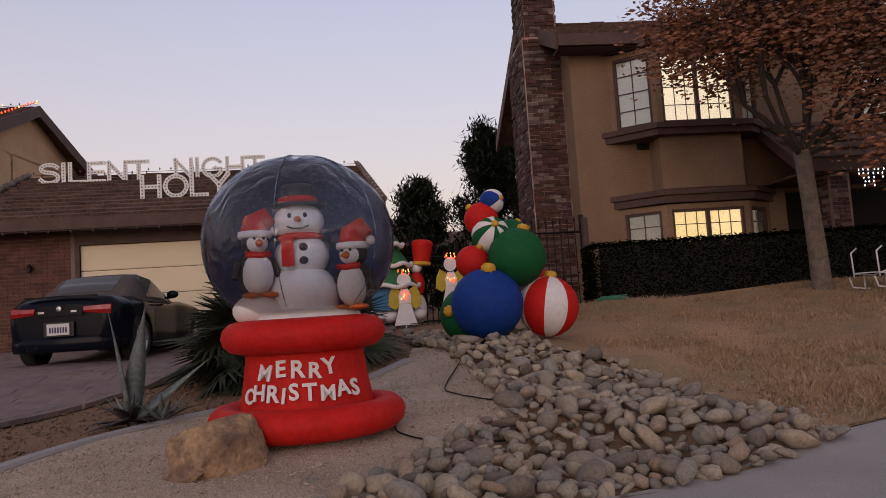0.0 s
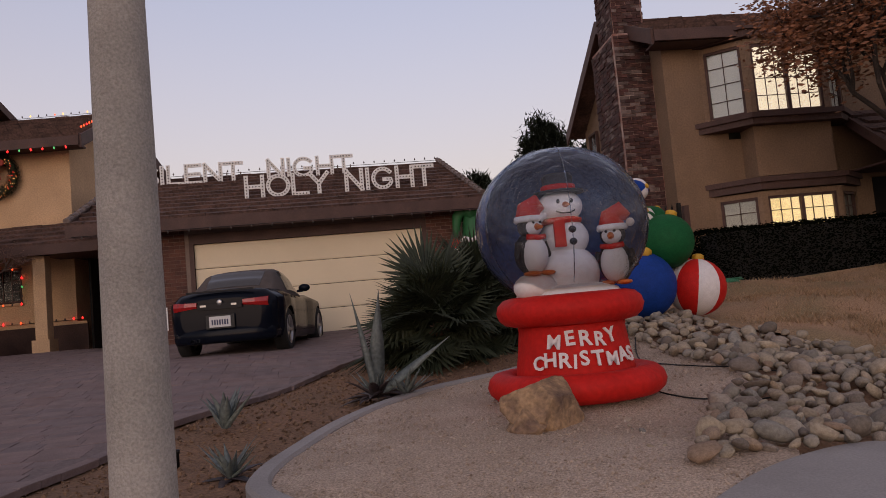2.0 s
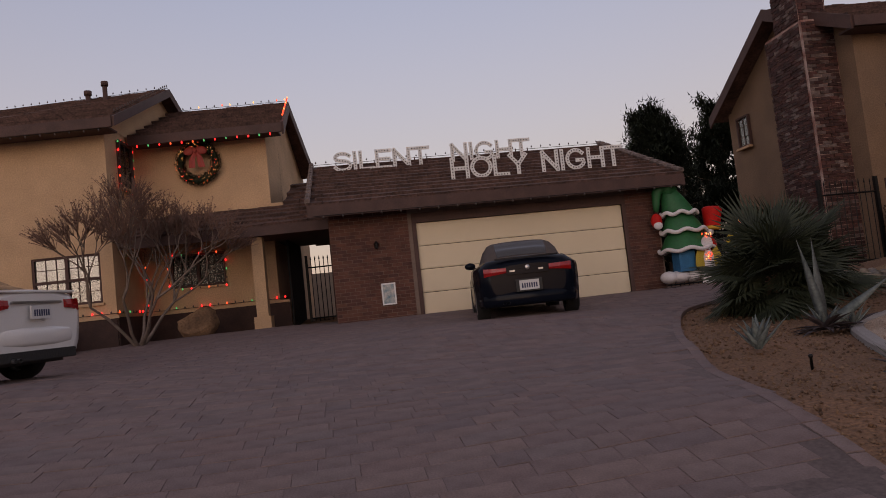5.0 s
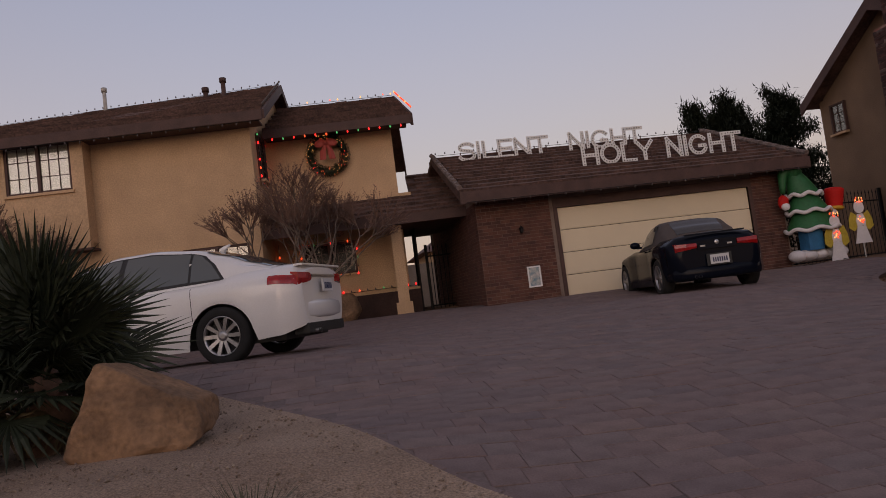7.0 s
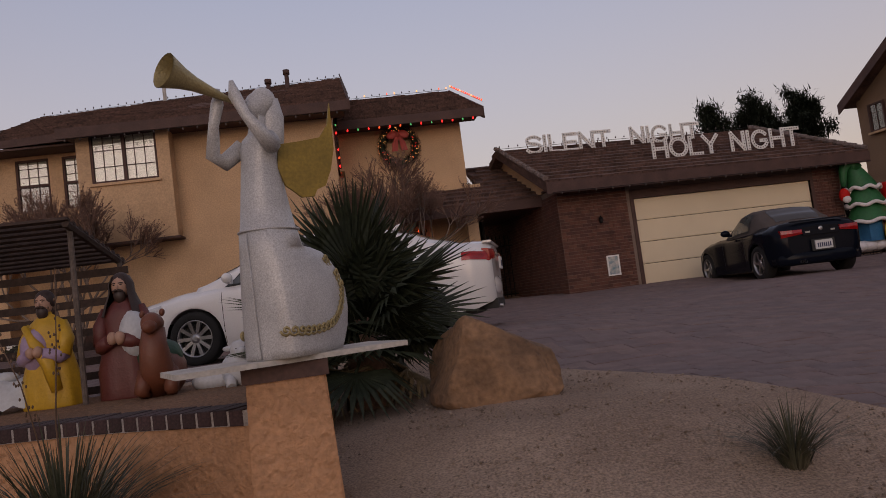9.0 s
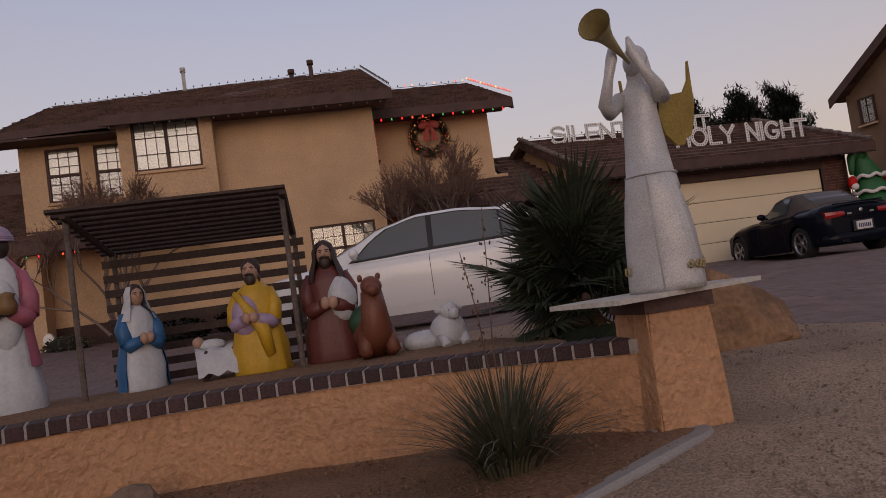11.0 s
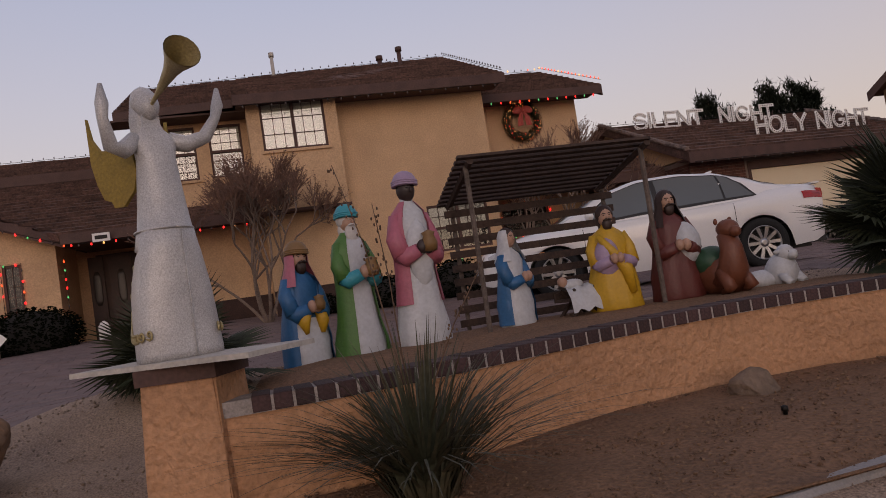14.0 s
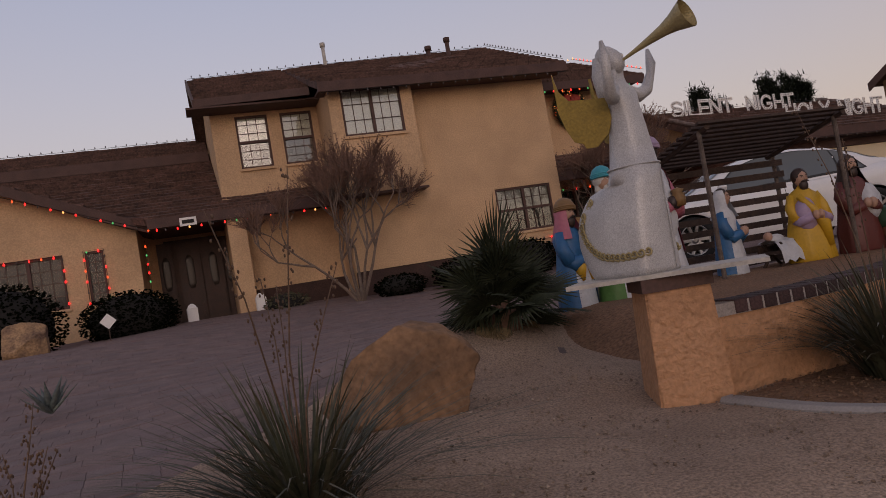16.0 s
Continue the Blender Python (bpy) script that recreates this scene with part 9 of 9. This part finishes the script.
face(bm, (v[0], v[1], v[2], v[3])), face(bm, (v[1], v[4], v[2])), face(bm, (v[4], v[5], v[3], v[2])), face(bm, (v[5], v[0], v[3])), face(bm, (v[0], v[5], v[4], v[1]))
part("roof", bm, TILE_MESH, fh)

# porch side of the tan house: lower roof, brick pier, icicle lights
roof_slope("roof", (3.45, -1.6, 3.45), (9.8, -1.6, 3.45), (9.8, 0.0, 4.5), (3.6, 0.0, 4.5), house_r, "brown flat concrete tiles")
fascia("fascia", (3.45, -1.6, 3.47), (9.8, -1.6, 3.47), house_r)
fascia("fascia", (3.6, 0.0, 4.54), (3.45, -1.6, 3.5), house_r)
boxes("soffit", [(3.5, 9.7, -1.55, 0.0, 3.22, 3.26)], TRIM, house_r)
rows = []
boxes("pier", [(4.06, 4.42, -1.5, -1.1, 0.7, 3.22)], MORTAR, house_r)
w = random.Random(3)
courses(rows, (4.06, -1.5, 0.7), (1, 0, 0), 0.36, 2.5, w, 0.006)
courses(rows, (4.06, -1.1, 0.7), (0, -1, 0), 0.4, 2.5, w, 0.006)
joined("bricks", rows, BRICK_USED, house_r)
ic = thing("icicle_lights", "white icicle lights hanging from the porch eave", "string lights", RM)
bm = B()
tube(bm, [(3.6, -1.66, 3.24), (9.6, -1.66, 3.24)], 0.006, 4)
part("wire", bm, IRON, ic)
for i in range(44):
    x = 4.5 + 0.09 * i
    for k in range(w.randint(2, 6)):
        ob = new("bulb", BULB["c"])
        ob.parent = ic
        ob.matrix_basis = Matrix.Translation((x + w.gauss(0, 0.01), -1.66, 3.24 - 0.07 * k)) @ Matrix.Scale(0.6, 4)
# wire sleigh on the lawn
sl = thing("wire_sleigh", "white wire-frame sleigh decoration with a small red sack", "decoration", pose(7.75, 9.75, land(7.75, 9.75), 0, 0, 15))
WIRE = shade("white_wire", (0.7, 0.7, 0.7), 0.5)
for y in (-0.2, 0.2):
    for pts in ([(-0.5, y, 0.2), (-0.45, y, 0.06), (-0.2, y, 0.03), (0.4, y, 0.03), (0.6, y, 0.1), (0.62, y, 0.25)], [(-0.4, y, 0.2), (-0.42, y, 0.55), (-0.3, y, 0.62)], [(-0.4, y, 0.25), (0.0, y, 0.22), (0.35, y, 0.3), (0.45, y, 0.5)], [(-0.2, y, 0.03), (-0.2, y, 0.25)], [(0.25, y, 0.03), (0.25, y, 0.27)]):
        bm = B()
        tube(bm, pts, 0.012, 5)
        part("wire", bm, WIRE, sl)
boxes("seat", [(-0.38, 0.2, -0.19, 0.19, 0.25, 0.265)], WIRE, sl)
bm = B()
ball(bm, (0.22, 0, 0.42), (0.10, 0.10, 0.13), 10, 8)
part("sack", bm, VINYL_RED, sl)

# ---------------------------------------------------------------- driveway pavers, laid last
def paver_mesh(name, L, W, H=0.05):
    bm = B()
    e = 0.0025
    lo = [bm.verts.new((x, y, -H)) for x, y in ((-L / 2, -W / 2), (L / 2, -W / 2), (L / 2, W / 2), (-L / 2, W / 2))]
    mid = [bm.verts.new((x, y, -e)) for x, y in ((-L / 2, -W / 2), (L / 2, -W / 2), (L / 2, W / 2), (-L / 2, W / 2))]
    top = [bm.verts.new((x, y, 0)) for x, y in ((-L / 2 + e, -W / 2 + e), (L / 2 - e, -W / 2 + e), (L / 2 - e, W / 2 - e), (-L / 2 + e, W / 2 - e))]
    face(bm, top)
    for r, s in ((lo, mid), (mid, top)):
        for i in range(4):
            face(bm, (r[i], r[(i + 1) % 4], s[(i + 1) % 4], s[i]))
    bmesh.ops.recalc_face_normals(bm, faces=bm.faces)
    me = bpy.data.meshes.new(name)
    bm.to_mesh(me)
    bm.free()
    me.materials.append(PAVE)
    return me


EDGE_PAVER = paver_mesh("border_paver", 0.194, 0.10)
driveway = bpy.data.objects["driveway"]
LENS = (0.20, 0.30, 0.40)
PAVERS = {ln: paver_mesh("paver", ln - 0.003, 0.197) for ln in LENS}


def on_land(x, y, turn, lift):
    """A frame lying on the slope of the land."""
    z = land(x, y)
    n = Vector((land(x - 0.1, y) - land(x + 0.1, y), land(x, y - 0.1) - land(x, y + 0.1), 0.2)).normalized()
    ax = Vector((math.cos(turn), math.sin(turn), 0))
    ax = (ax - n * ax.dot(n)).normalized()
    ay = n.cross(ax)
    return Matrix(((ax.x, ay.x, n.x, x), (ax.y, ay.y, n.y, y), (ax.z, ay.z, n.z, z + lift), (0, 0, 0, 1)))


w = random.Random(91)
field = []
isl = [(-23.2, 2.2), (-9.3, 2.2)] + ISLAND_R + ISLAND_L
y = 2.3
while y < 19.0:
    x = -29.5 + w.uniform(0, 0.4)
    while x < 1.0:
        ln = w.choice(LENS)
        c = x + ln / 2
        x += ln
        if inside(drive_outline, c, y) and inside(drive_outline, c + 0.08, y) and not inside(isl, c, y) and not inside(isl, c - 0.1, y) and not (y > 15.2 and -7.2 < c < 0.6) and not (c < -24 and y < 9):
            field.append((c, y, ln))
    y += 0.2
near = sorted(field, key=lambda p: (p[0] + 6.6) ** 2 * 0.35 + p[1] ** 2)
rest = []
for i, (x, y, ln) in enumerate(near):
    mt = on_land(x, y, 0, 0.035 + w.uniform(-0.003, 0.003))
    if i < 300:
        ob = new("paver", PAVERS[ln])
        ob.parent = driveway
        ob.matrix_basis = mt
    else:
        rest.append((PAVERS[ln], mt))
joined("pavers", rest, PAVE, driveway, label="grey-brown pavers in rows of mixed lengths")
for line in (DRIVE_R, ISLAND_R + ISLAND_L):
    pts, seg = line, 0.1
    for a, b in zip(pts, pts[1:]):
        d = Vector((b[0] - a[0], b[1] - a[1]))
        L = d.length
        if L == 0:
            continue
        while seg < L:
            p = Vector(a) + d * seg / L
            ob = new("border_paver", EDGE_PAVER)
            ob.parent = driveway
            ob.matrix_basis = on_land(p.x, p.y, math.atan2(d.y, d.x), 0.036 + w.uniform(-0.004, 0.004))
            seg += 0.2
        seg -= L
